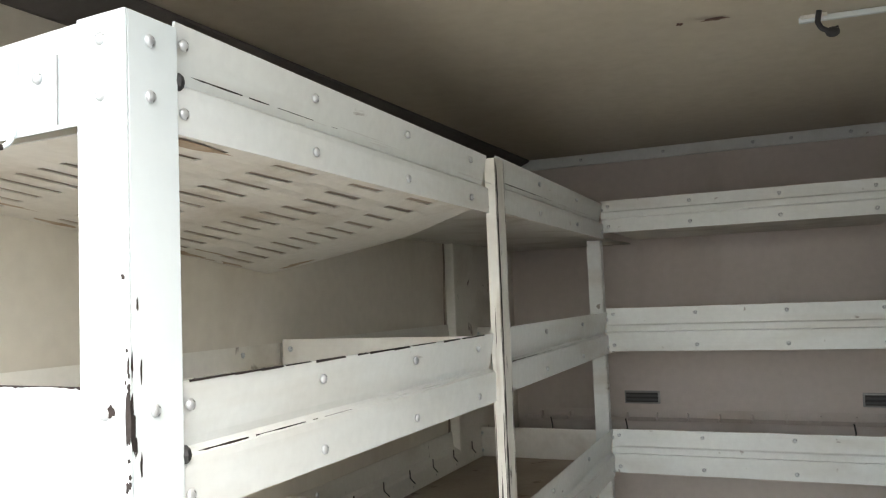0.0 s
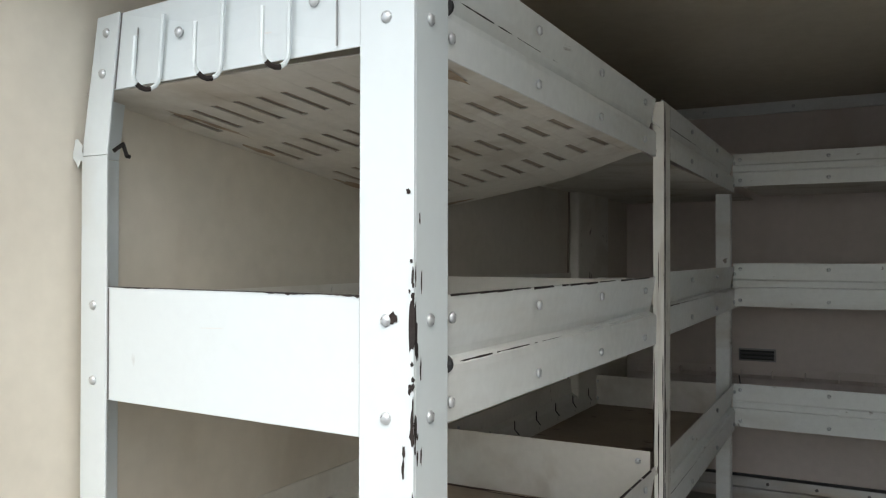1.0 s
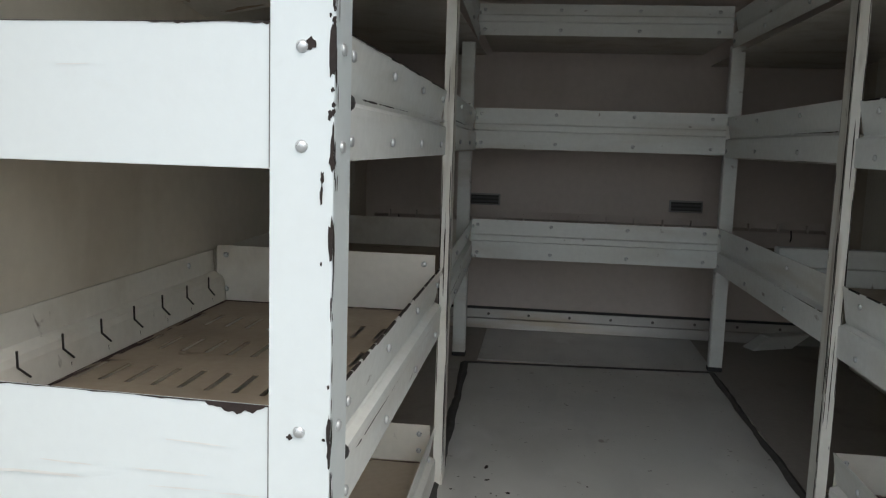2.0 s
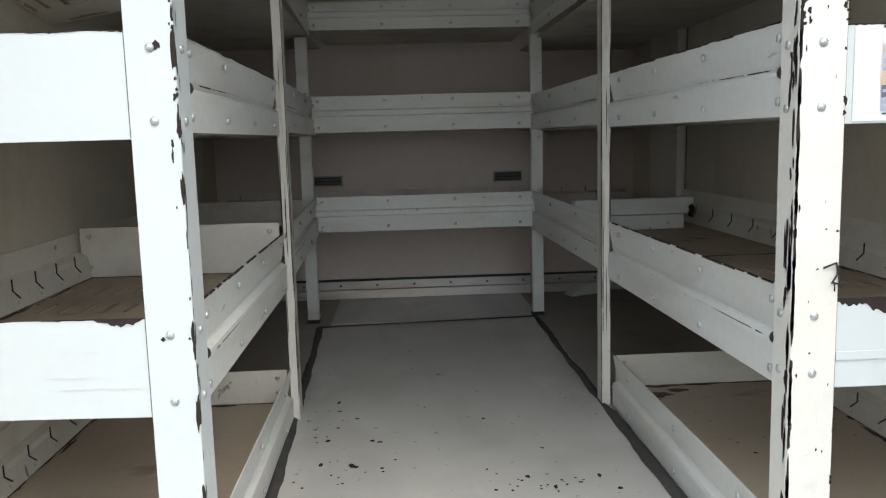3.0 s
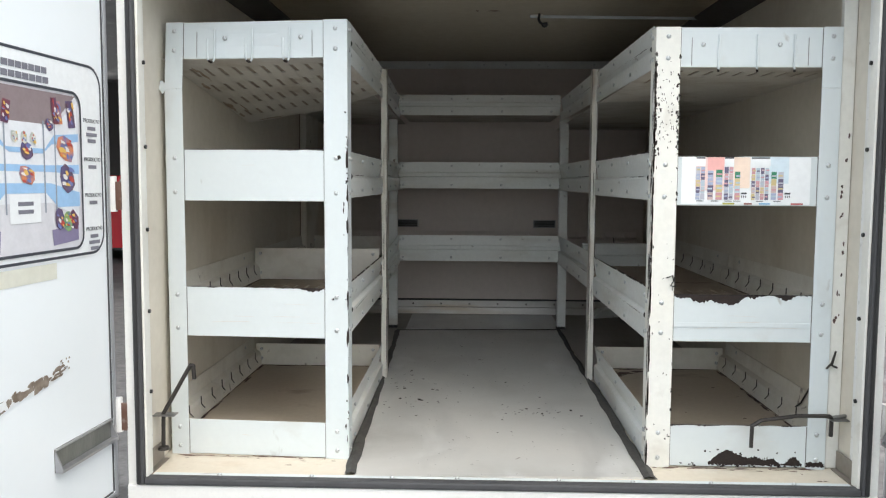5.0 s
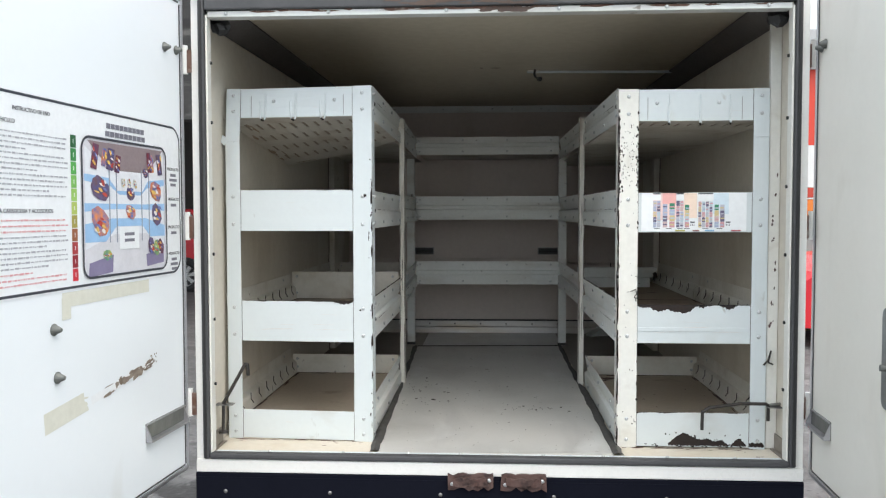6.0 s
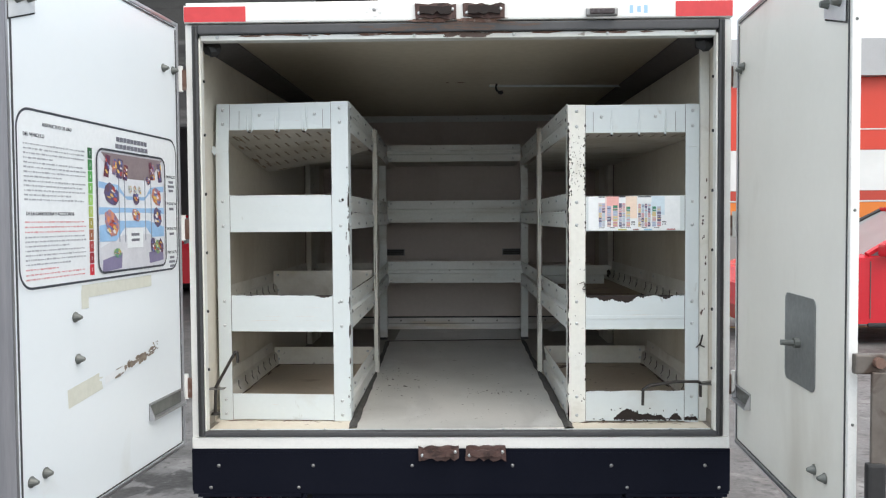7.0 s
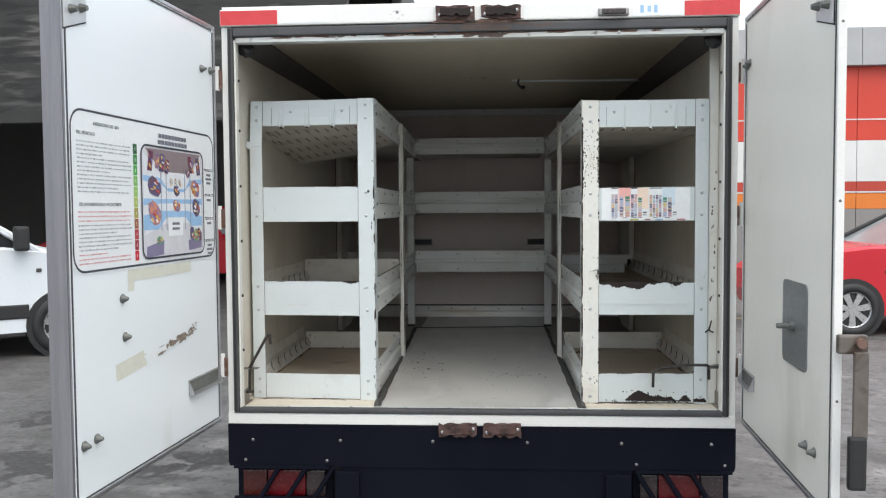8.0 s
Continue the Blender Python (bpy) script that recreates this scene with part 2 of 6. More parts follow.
dark_wire = surface("dark_oxidised_wire", (0.045, 0.04, 0.037), 0.5, metal=0.4, scale=40, bump=0.1)
door_white = surface("door_white_panel", (0.81, 0.85, 0.875), 0.30, tint=(0.77, 0.815, 0.84), scale=2.0, grain=40, bump=0.0, speck=0.02, rough_var=0.02,
                     stains=(((0.55, 0.52, 0.42), 4.0, 0.66, 0.85, 0.35, (1, 1, 1)),))
door_grey = surface("dusty_white_door_panel", (0.82, 0.805, 0.745), 0.42, tint=(0.73, 0.715, 0.65), scale=2.5, grain=40, bump=0.02, speck=0.03, rough_var=0.05,
                    stains=(((0.34, 0.29, 0.20), 2.0, 0.55, 0.85, 0.45, (1.6, 1.6, 0.8)),))
body_white = surface("truck_body_white", (0.80, 0.80, 0.78), 0.3, tint=(0.75, 0.75, 0.72), scale=3, bump=0.03,
                     stains=(((0.5, 0.45, 0.36), 6.0, 0.64, 0.82, 0.4, (1, 1, 1)),))
skirt_navy = surface("black_navy_skirt_paint", (0.006, 0.007, 0.013), 0.62, tint=(0.010, 0.011, 0.018), scale=4, bump=0.04)
skirt_navy.node_tree.nodes["Principled BSDF"].inputs["Specular IOR Level"].default_value = 0.05
red_tape = surface("red_reflector_tape", (0.60, 0.045, 0.05), 0.4, tint=(0.50, 0.03, 0.035), scale=30, bump=0.1)
lamp_red = surface("red_lens_plastic", (0.11, 0.005, 0.008), 0.25, scale=40, bump=0.2)
lamp_orange = surface("amber_brown_lens_plastic", (0.06, 0.012, 0.010), 0.25, scale=40, bump=0.2)
lamp_clear = surface("clear_lens_plastic", (0.045, 0.032, 0.034), 0.25, scale=40, bump=0.2)
vinyl = surface("white_vinyl_print", (0.83, 0.855, 0.87), 0.35, tint=(0.80, 0.825, 0.84), scale=4, bump=0.02)
ink_dark = surface("dark_print_ink", (0.05, 0.055, 0.07), 0.5, scale=60, bump=0.0)
ink_grey = surface("grey_print_ink", (0.40, 0.41, 0.44), 0.5, scale=60, bump=0.0)
ink_red = surface("red_print_ink", (0.70, 0.34, 0.35), 0.5, scale=60, bump=0.0)
tape_old = surface("yellowed_old_tape", (0.66, 0.66, 0.57), 0.5, tint=(0.74, 0.74, 0.66), scale=18, bump=0.1)


def ink(name, c):
    return surface(name, c, 0.42, tint=tuple(v * 0.82 for v in c), scale=22, grain=120, bump=0.0)


# shared small meshes
def rivet_mesh():
    bm = bmesh.new()
    ball(bm, (0, 0, 0), 0.0062, sz=0.55, u=10, v=6)
    return mesh_of("rivet", bm, rivet_metal, True)


RIVET = rivet_mesh()


def ragged_plate(bm, x, z, w, h, y0, y1, seed, bite=0.012, n=9):
    """A rust-eaten upright plate: a rectangle with bitten upper and lower edges."""
    rnd = random.Random(seed)
    xs = [x - w / 2 + w * i / n for i in range(n + 1)]
    lower = [(a + rnd.uniform(-0.002, 0.002), z - h / 2 + rnd.random() ** 1.5 * bite) for a in xs]
    upper = [(a + rnd.uniform(-0.002, 0.002), z + h / 2 - rnd.random() ** 2 * bite * 0.7) for a in xs]
    cols = [[bm.verts.new((p[0], y, p[1])) for p in (lo, hi) for y in (y0, y1)] for lo, hi in zip(lower, upper)]
    for p, q in zip(cols, cols[1:]):
        for i, j in ((0, 2), (2, 3), (3, 1), (1, 0)):
            bm.faces.new((p[i], q[i], q[j], p[j]))
    bm.faces.new([cols[0][i] for i in (0, 1, 3, 2)])
    bm.faces.new([cols[-1][i] for i in (0, 2, 3, 1)])
    bmesh.ops.recalc_face_normals(bm, faces=bm.faces)
    return bm


def rivets(parent, spots, face):
    """Rivet heads on a part, facing 'x', '-x' or '-y'."""
    for s in spots:
        ob = part("rivet", RIVET, rivet_metal, parent)
        turn = {"-y": (90, 0, 0), "x": (0, 90, 0), "-x": (0, -90, 0)}[face]
        ob.matrix_basis = pose(*s, *turn)


def rusty_chips(name, parent, spots, u, v, label="dark rust where paint has chipped"):
    """Chips of missing paint: (centre, width, height, seed) each."""
    bm = bmesh.new()
    for c, w, h, seed in spots:
        blot(bm, c, u, v, w, h, seed)
    return tagged(part(name, bm, rust_dark, parent, label), kind="stuff")

# ---- the cargo box ----
WALL, BACK, REAR, ROOF, GROUND = 0.89, 2.42, -0.205, 1.375, -0.70

floor = solid("floor", boxed(-0.905, 0.905, -0.20, 2.46, -0.05, 0.0), sill_beige,
              "rust-stained beige floor sheet of the cargo box", "floor", "structure")


def aisle_left(y):
    """The left edge of the aisle sheet, which is laid askew."""
    return -0.357 - 0.058 * (y + 0.15) / 2.06


bm = bmesh.new()
sheet_rim = [(aisle_left(-0.152), -0.152), (0.368, -0.128), (0.368, 1.912), (aisle_left(1.858), 1.858)]
low_ring = [bm.verts.new((x, y, 0.0)) for x, y in sheet_rim]
high_ring = [bm.verts.new((x, y, 0.006)) for x, y in sheet_rim]
bm.faces.new(high_ring)
bm.faces.new(low_ring[::-1])
for i in range(4):
    j = (i + 1) % 4
    bm.faces.new((low_ring[i], low_ring[j], high_ring[j], high_ring[i]))
bmesh.ops.recalc_face_normals(bm, faces=bm.faces)
part("aisle_sheet", bm, aisle_metal, floor, "worn grey-white metal sheet along the aisle").location = -floor.location
for s in (-1, 1):
    # ragged black sealant along the aisle
    bm = bmesh.new()
    rnd = random.Random(5 + s)
    rows = []
    for i in range(60):
        y = -0.140 + i * (2.005 if s < 0 else 2.06) / 59
        edge = -aisle_left(y) if s < 0 else 0.366
        a = edge - 0.002 + 0.002 * math.sin(i * 0.9) + rnd.uniform(-0.0015, 0.0015)
        b = edge + (0.030 if y < 0.86 else 0.021) + 0.003 * math.sin(i * 0.37 + s) + rnd.uniform(-0.002, 0.003)
        rows.append([bm.verts.new((s * a, y, 0.0075)), bm.verts.new((s * (a + b) / 2, y, 0.011 + rnd.uniform(0, 0.002))), bm.verts.new((s * b, y, 0.004))])
    for p, q in zip(rows, rows[1:]):
        for k in range(2):
            bm.faces.new((p[k], p[k + 1], q[k + 1], q[k]))
    bmesh.ops.recalc_face_normals(bm, faces=bm.faces)
    part("sealant_strip", bm, seal_strip, floor, "ragged black sealant along the aisle sheet").location = -floor.location
bm = boxed(-0.425, 0.378, -0.006, 0.006, 0.0, 0.0095)
for v in bm.verts:
    v.co.y += 1.862 + 0.054 * (v.co.x + 0.41) / 0.78
part("sealant_strip", bm, seal_strip, floor).location = -floor.location
for s in (-1, 1):
    part("side_platform", boxed(s * 0.39, s * 0.888, 0.955, BACK - 0.002, 0.0, 0.0035), side_floor, floor, "dusty grey-brown side floor").location = -floor.location
# dirt crumbs on the aisle sheet
bm = bmesh.new()
rnd = random.Random(21)
for i in range(74):
    cx, cy, wx, wy = rnd.choice(((-0.29, 0.88, 0.05, 0.12), (-0.25, 0.55, 0.06, 0.06), (0.08, 0.45, 0.11, 0.05), (0.16, 0.43, 0.08, 0.05), (-0.02, 0.5, 0.2, 0.25)))
    x, y = rnd.gauss(cx, wx), rnd.gauss(cy, wy)
    if -0.36 < x < 0.35 and y > -0.1:
        k = rnd.uniform(0.6, 1.0) if i % 5 else 1.7
        blot(bm, (x, y, 0.0068), (1, 0, 0), (0, 1, 0), rnd.uniform(0.004, 0.010) * k, rnd.uniform(0.004, 0.012) * k, i, n=7)
part("dirt_crumbs", bm, rust_dark, floor, "dark crumbs of dirt").location = -floor.location

joint_brown = surface("dirty_brown_joint", (0.20, 0.165, 0.135), 0.75, tint=(0.32, 0.27, 0.22), scale=14, bump=0.2)
for s, n in ((-1, "wall_left"), (1, "wall_right")):
    w = solid(n, boxed(s * WALL, s * 0.905, -0.19, 2.46, 0.0, 1.42), wall_skin, "stained cream inner side wall of the cargo box", "wall", "structure")
    # upright channel on the wall
    bm = boxed(s * (WALL - 0.032), s * WALL, 1.775, 2.085, 0.004, 1.365, bevel=0.006)
    part("wall_pillar", bm, aged_paint, w, "grimy white upright channel").location = -w.location
    for y in (1.764, 2.096):
        bm = bmesh.new()
        wob = random.Random(int(100 * y) + s)
        rows = []
        for i in range(41):
            z = 0.005 + i * 1.355 / 40
            c = y + 0.006 * math.sin(i * 0.5 + s) + wob.uniform(-0.002, 0.002)
            k = wob.uniform(0.002, 0.005)
            rows.append([bm.verts.new((s * (WALL - h), c + d, z)) for d, h in ((-k, 0.0005), (0.0, 0.005), (k, 0.0005))])
        for p, q in zip(rows, rows[1:]):
            for k in range(2):
                bm.faces.new((p[k], p[k + 1], q[k + 1], q[k]))
        bmesh.ops.recalc_face_normals(bm, faces=bm.faces)
        part("pillar_joint", bm, joint_brown, w, "dirty brown sealed joint").location = -w.location

bolt_tone = surface("dark_grey_rivet", (0.14, 0.13, 0.125), 0.45, metal=0.5, scale=60, bump=0.05)
wall_back = solid("wall_back", boxed(-WALL, WALL, BACK, 2.46, 0.0, 1.42), back_skin, "dull grey-beige end wall of the cargo box", "wall", "structure")
off = -wall_back.location
trim_grey = surface("grimy_grey_trim", (0.46, 0.45, 0.44), 0.35, metal=0.3, tint=(0.30, 0.285, 0.27), scale=5, bump=0.08,
                    stains=((GRIME, 4.0, 0.5, 0.7, 0.6, (0.6, 1, 4.0)),))
tp = sheet_profile([(0.0, 0.078), (0.010, 0.077), (0.012, 0.044), (0.020, 0.040), (0.024, 0.006), (0.0, 0.005)], -0.002)
trim = part("lower_trim", sweep(bmesh.new(), tp, (-0.88, BACK - 0.001, 0), (0.88, BACK - 0.001, 0)), trim_grey, wall_back, "riveted white sheet trim")
trim.location = off
part("end_floor", boxed(-0.389, 0.389, 1.925, BACK - 0.002, 0.0, 0.0035), aisle_metal, floor, "dusty grey floor behind the aisle sheet").location = -floor.location
part("joint_line", boxed(-0.87, 0.87, BACK - 0.016, BACK, 0.0795, 0.0870), black_rubber, wall_back, "dark joint").location = off
upper = part("upper_trim", boxed(-0.88, 0.88, BACK - 0.016, BACK, 1.362, 1.4018, bevel=0.003), rail_paint, wall_back, "white sheet trim below the ceiling")
upper.location = off
for x in (-0.70, -0.543, -0.386, -0.229, -0.070, 0.088, 0.247, 0.405, 0.563, 0.72):
    part("rivet", mesh_of("rivet", ball(bmesh.new(), (0, 0, 0), 0.006, sz=0.6), bolt_tone, True), bolt_tone, trim).matrix_basis = pose(x, BACK - 0.013, 0.060, 90, 0, 0)
for x in (-0.6, -0.3, 0.0, 0.12, 0.3, 0.6):
    part("rivet", RIVET, rivet_metal, upper).matrix_basis = pose(x, BACK - 0.017, 1.382, 90, 0, 0)
for x in (-0.420, 0.343):
    v = thing("wall_vent", (x, BACK, 0.490), "small dark slotted vent in the end wall", "vent", "wall vents")
    part("frame", boxed(x - 0.062, x + 0.062, BACK - 0.012, BACK - 0.001, 0.489, 0.534, bevel=0.003), steel, v)
    part("opening", boxed(x - 0.056, x + 0.056, BACK - 0.016, BACK - 0.0125, 0.495, 0.528), black_rubber, v, "dark vent opening")
    for z in (0.504, 0.518):
        part("slat", boxed(x - 0.056, x + 0.056, BACK - 0.022, BACK - 0.0165, z - 0.0032, z + 0.0032), rubber, v)



def ceiling_at(y):
    """The underside of the ceiling, which rises a little towards the end wall."""
    return ROOF + 0.028 * max(0.0, y) / BACK


bm = boxed(-WALL, WALL, -0.19, BACK, ROOF, 1.44)
for v in bm.verts:
    if v.co.z < 1.4:
        v.co.z = ceiling_at(v.co.y)
ceiling = solid("ceiling", bm, ceiling_skin, "stained cream ceiling panel of the cargo box", "ceiling", "structure")
off = -ceiling.location
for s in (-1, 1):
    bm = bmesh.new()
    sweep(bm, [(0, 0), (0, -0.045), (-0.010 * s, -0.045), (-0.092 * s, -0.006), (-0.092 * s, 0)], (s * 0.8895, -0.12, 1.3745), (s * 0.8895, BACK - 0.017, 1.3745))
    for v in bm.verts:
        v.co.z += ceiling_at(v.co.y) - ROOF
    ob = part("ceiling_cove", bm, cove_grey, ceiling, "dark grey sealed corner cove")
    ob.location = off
# loose cable duct and hook under the ceiling
duct = thing("ceiling_cable", (0.5, 1.06, 1.368), "thin white cable duct stuck to the ceiling", "cable duct")
bm = boxed(0.155, 0.835, -0.0055, 0.0055, 1.364, 1.3745, bevel=0.002)
for v in bm.verts:
    v.co.y += 1.105 + 0.045 * (v.co.x - 0.155) / 0.68
    v.co.z += ceiling_at(v.co.y) - ROOF
part("duct", bm, white_paint, duct)
part("end_piece", boxed(0.158, 0.204, 1.090, 1.099, 1.3822, 1.3875, bevel=0.001), aged_paint, duct, "worn white end piece")
hook = thing("ceiling_hook", (0.19, 1.0, 1.33), "broken black plastic hook hanging from the ceiling", "hook")
bm = bmesh.new()
wire(bm, [(0.190, 1.075, 1.387), (0.186, 1.075, 1.366), (0.192, 1.076, 1.354), (0.206, 1.078, 1.346)], 0.005, 8)
ball(bm, (0.210, 1.078, 1.345), 0.010, 1.3, 0.5, 1.0)
rod(bm, (0.202, 1.077, 1.348), (0.220, 1.079, 1.354), 0.0045, 6, 0.002)
part("hook_body", bm, black_rubber, hook)
bm = bmesh.new()
blot(bm, (0.014, 1.020, 1.3860), (1, 0, 0), (0, 1, 0), 0.045, 0.02, 8)
blot(bm, (-0.05, 1.018, 1.3860), (1, 0, 0), (0, 1, 0), 0.013, 0.02, 9)
part("ceiling_scar", bm, rust_brown, ceiling, "brown scar in the panel").location = off

# rear frame of the box
guard_steel = surface("dirty_guard_steel", (0.30, 0.27, 0.235), 0.55, metal=0.3, tint=(0.16, 0.125, 0.095), scale=16, bump=0.15)
rear_frame = thing("rear_frame", (0, REAR, -0.05), "white riveted rear door frame of a delivery truck", "door frame", kind="structure")
part("jamb", boxed(-0.909, -0.8845, REAR + 0.004, -0.10, -0.044, 1.385, bevel=0.004), body_white, rear_frame)
part("jamb", boxed(0.8845, 0.909, REAR + 0.004, -0.10, -0.044, 1.385, bevel=0.004), body_white, rear_frame)
for s in (-1, 1):
    solid("side_skin", boxed(s * 0.9055, s * 0.9085, -0.0995, 2.49, -0.045, 1.4465), body_white, "white outer side skin of the cargo box", "wall", "structure")
part("sill", boxed(-0.908, 0.908, REAR - 0.004, -0.15, -0.046, -0.006, bevel=0.004), body_white, rear_frame)
part("header", boxed(-0.909, 0.909, REAR - 0.012, -0.10, 1.3865, 1.446, bevel=0.006), body_white, rear_frame)
for s in (-1, 1):
    part("gasket", boxed(s * 0.865, s * 0.884, REAR - 0.010, REAR + 0.02, -0.004, 1.382, bevel=0.005), rubber, rear_frame, "dark grey rubber door gasket")
    part("gasket_lip", boxed(s * 0.871, s * 0.878, REAR - 0.015, REAR - 0.0105, 0.0, 1.378, bevel=0.002), black_rubber, rear_frame)
    part("edge_trim", boxed(s * 0.858, s * 0.8645, REAR + 0.002, -0.17, 0.012, 1.340, bevel=0.002), cream_paint, rear_frame, "thin riveted metal edge strip")
    part("jamb_lining", boxed(s * 0.8655, s * 0.889, -0.184, -0.172, 0.002, 1.374), cream_paint, rear_frame)
for s in (-1, 1):
    for z in (0.22, 0.42, 0.62, 0.82, 1.02, 1.2):
        part("plug", rod(bmesh.new(), (s * 0.853, -0.178, z), (s * 0.8575, -0.178, z), 0.005, 8), black_rubber, rear_frame)
part("gasket", boxed(-0.864, 0.864, REAR - 0.010, REAR + 0.02, -0.004, 0.014, bevel=0.005), rubber, rear_frame)
part("gasket", boxed(-0.864, 0.864, REAR - 0.010, REAR + 0.02, 1.351, 1.382, bevel=0.005), rubber, rear_frame)
et = part("edge_trim", boxed(-0.857, 0.857, REAR + 0.002, -0.16, 1.331, 1.349, bevel=0.002), rail_paint, rear_frame)
bm = bmesh.new()
rnd = random.Random(77)
for i in range(40):
    blot(bm, (rnd.choice((rnd.uniform(-0.82, 0.82), rnd.gauss(0.0, 0.12))), REAR + 0.0015 - 0.00002 * i, 1.346 + rnd.uniform(-0.002, 0.003)), (1, 0, 0), (0, 0, 1), rnd.uniform(0.02, 0.10), rnd.uniform(0.002, 0.007), i)
tagged(part("rust_fleck", bm, rust_brown, et, "brown rust flecks along the strip"), kind="stuff")
eb = part("edge_trim", boxed(-0.857, 0.857, REAR + 0.022, -0.160, 0.0005, 0.010, bevel=0.002), white_paint, rear_frame)
rivets(et, [(x, REAR + 0.001, 1.341) for x in (-0.8, -0.49, -0.14, 0.19, 0.5, 0.79)], "-y")
bm = bmesh.new()
for i in range(34):
    blot(bm, (rnd.gauss(0.02, 0.13), REAR - 0.0104 - 0.00002 * i, rnd.uniform(1.356, 1.381)), (1, 0, 0), (0, 0, 1), rnd.uniform(0.02, 0.12), rnd.uniform(0.003, 0.010), i, n=13)
for i in range(12):
    blot(bm, (rnd.gauss(0.02, 0.035), REAR + 0.0010 - 0.00002 * i, rnd.uniform(1.334, 1.347)), (1, 0, 0), (0, 0, 1), rnd.uniform(0.02, 0.06), rnd.uniform(0.006, 0.014), 60 + i, n=13)
tagged(part("rust_bleed", bm, surface("brown_rust_bleed", (0.11, 0.075, 0.06), 0.8, tint=(0.07, 0.055, 0.05), scale=18, bump=0.15), rear_frame, "brown rust bled over the gasket"), kind="stuff")
head_screw = ball(bmesh.new(), (-0.272, REAR - 0.0125, 1.424), 0.006, 1, 0.6, 1)
part("screw", head_screw, steel, rear_frame)
bm = bmesh.new()
for i in range(7):
    blot(bm, (-0.275 + 0.022 * math.cos(i), REAR - 0.0124 - 0.00002 * i, 1.414 + 0.014 * math.sin(i)), (1, 0, 0), (0, 0, 1), 0.012, 0.003, i)
tagged(part("scuff", bm, scuff_shade_grey, rear_frame, "grey scuffs round a screw"), kind="stuff")
rivets(eb, [(x, REAR + 0.030, 0.010) for x in (-0.69, -0.46, -0.26, -0.1, 0.15, 0.33, 0.52, 0.72)], "-y")
for s in (-1, 1):
    a, b = (0.72, 0.906) if s > 0 else (0.70, 0.906)
    part("reflector_tape", boxed(s * a, s * b, REAR - 0.0135, REAR - 0.0122, 1.390, 1.440), red_tape, rear_frame, "faded red reflective tape")
part("white_tape", boxed(-0.69, -0.51, REAR - 0.0135, REAR - 0.0122, 1.394, 1.438), vinyl, rear_frame)
bm = bmesh.new()
for i, x in enumerate((0.575, 0.60, 0.622)):
    quad(bm, (x, REAR - 0.0145, 1.415), (0.012, 0, 0), (0, 0, 0.026 - 0.006 * (i % 2)))
part("white_tape", boxed(0.545, 0.715, REAR - 0.0135, REAR - 0.0122, 1.392, 1.440), vinyl, rear_frame)
part("tape_print", bm, ink("pale_blue_ink", (0.35, 0.55, 0.78)), rear_frame, "faded pale blue print")
lamp = thing("number_plate_lamp", (0.475, REAR, 1.39), "small oblong grey lamp on the rear header", "lamp")
part("housing", boxed(0.425, 0.53, REAR - 0.026, REAR - 0.0125, 1.392, 1.420, bevel=0.006), steel, lamp)
part("lens", boxed(0.437, 0.518, REAR - 0.034, REAR - 0.0265, 1.397, 1.415, bevel=0.003), lamp_clear, lamp, "frosted lens")
# rusty lock keepers, two above and two below
for x in (-0.068, 0.09):
    for z, up in ((1.414, 1), (-0.058, 0)):
        k = thing("lock_keeper", (x, REAR - 0.01, z), "rust-eaten steel lock keeper bolted to the rear frame", "lock keeper", "lock keepers")
        bm = bmesh.new()
        ragged_plate(bm, x, z, 0.136, 0.054, REAR - 0.022, REAR - 0.0125, int(900 + 100 * x + 7 * up), 0.014)
        part("plate", bm, rust_mid, k)
        bm = ragged_plate(bmesh.new(), x, z + 0.002, 0.104, 0.030, REAR - 0.034, REAR - 0.0222, int(700 + 90 * x + 3 * up), 0.012)
        part("loop", bm, rust_dark if up else rust_mid, k)
        if up:
            part("rust_run", blot(bmesh.new(), (x - 0.01, REAR - 0.0124, z - 0.026), (1, 0, 0), (0, 0, 1), 0.15, 0.014, int(50 + 100 * x), n=21), rust_brown, k, "brown rust stain under the keeper")
        for dx in (-0.055, 0.055):
            ob = part("bolt", RIVET, rivet_metal, k)
            ob.matrix_parent_inverse = Matrix()
            ob.matrix_basis = pose(dx, -0.0125, 0.006 * (1 if dx > 0 else -1), 90, 0, 0)

roof = solid("roof", boxed(-0.908, 0.908, -0.19, 2.49, 1.447, 1.46), body_white, "white outer roof skin of the cargo box", "roof", "structure")

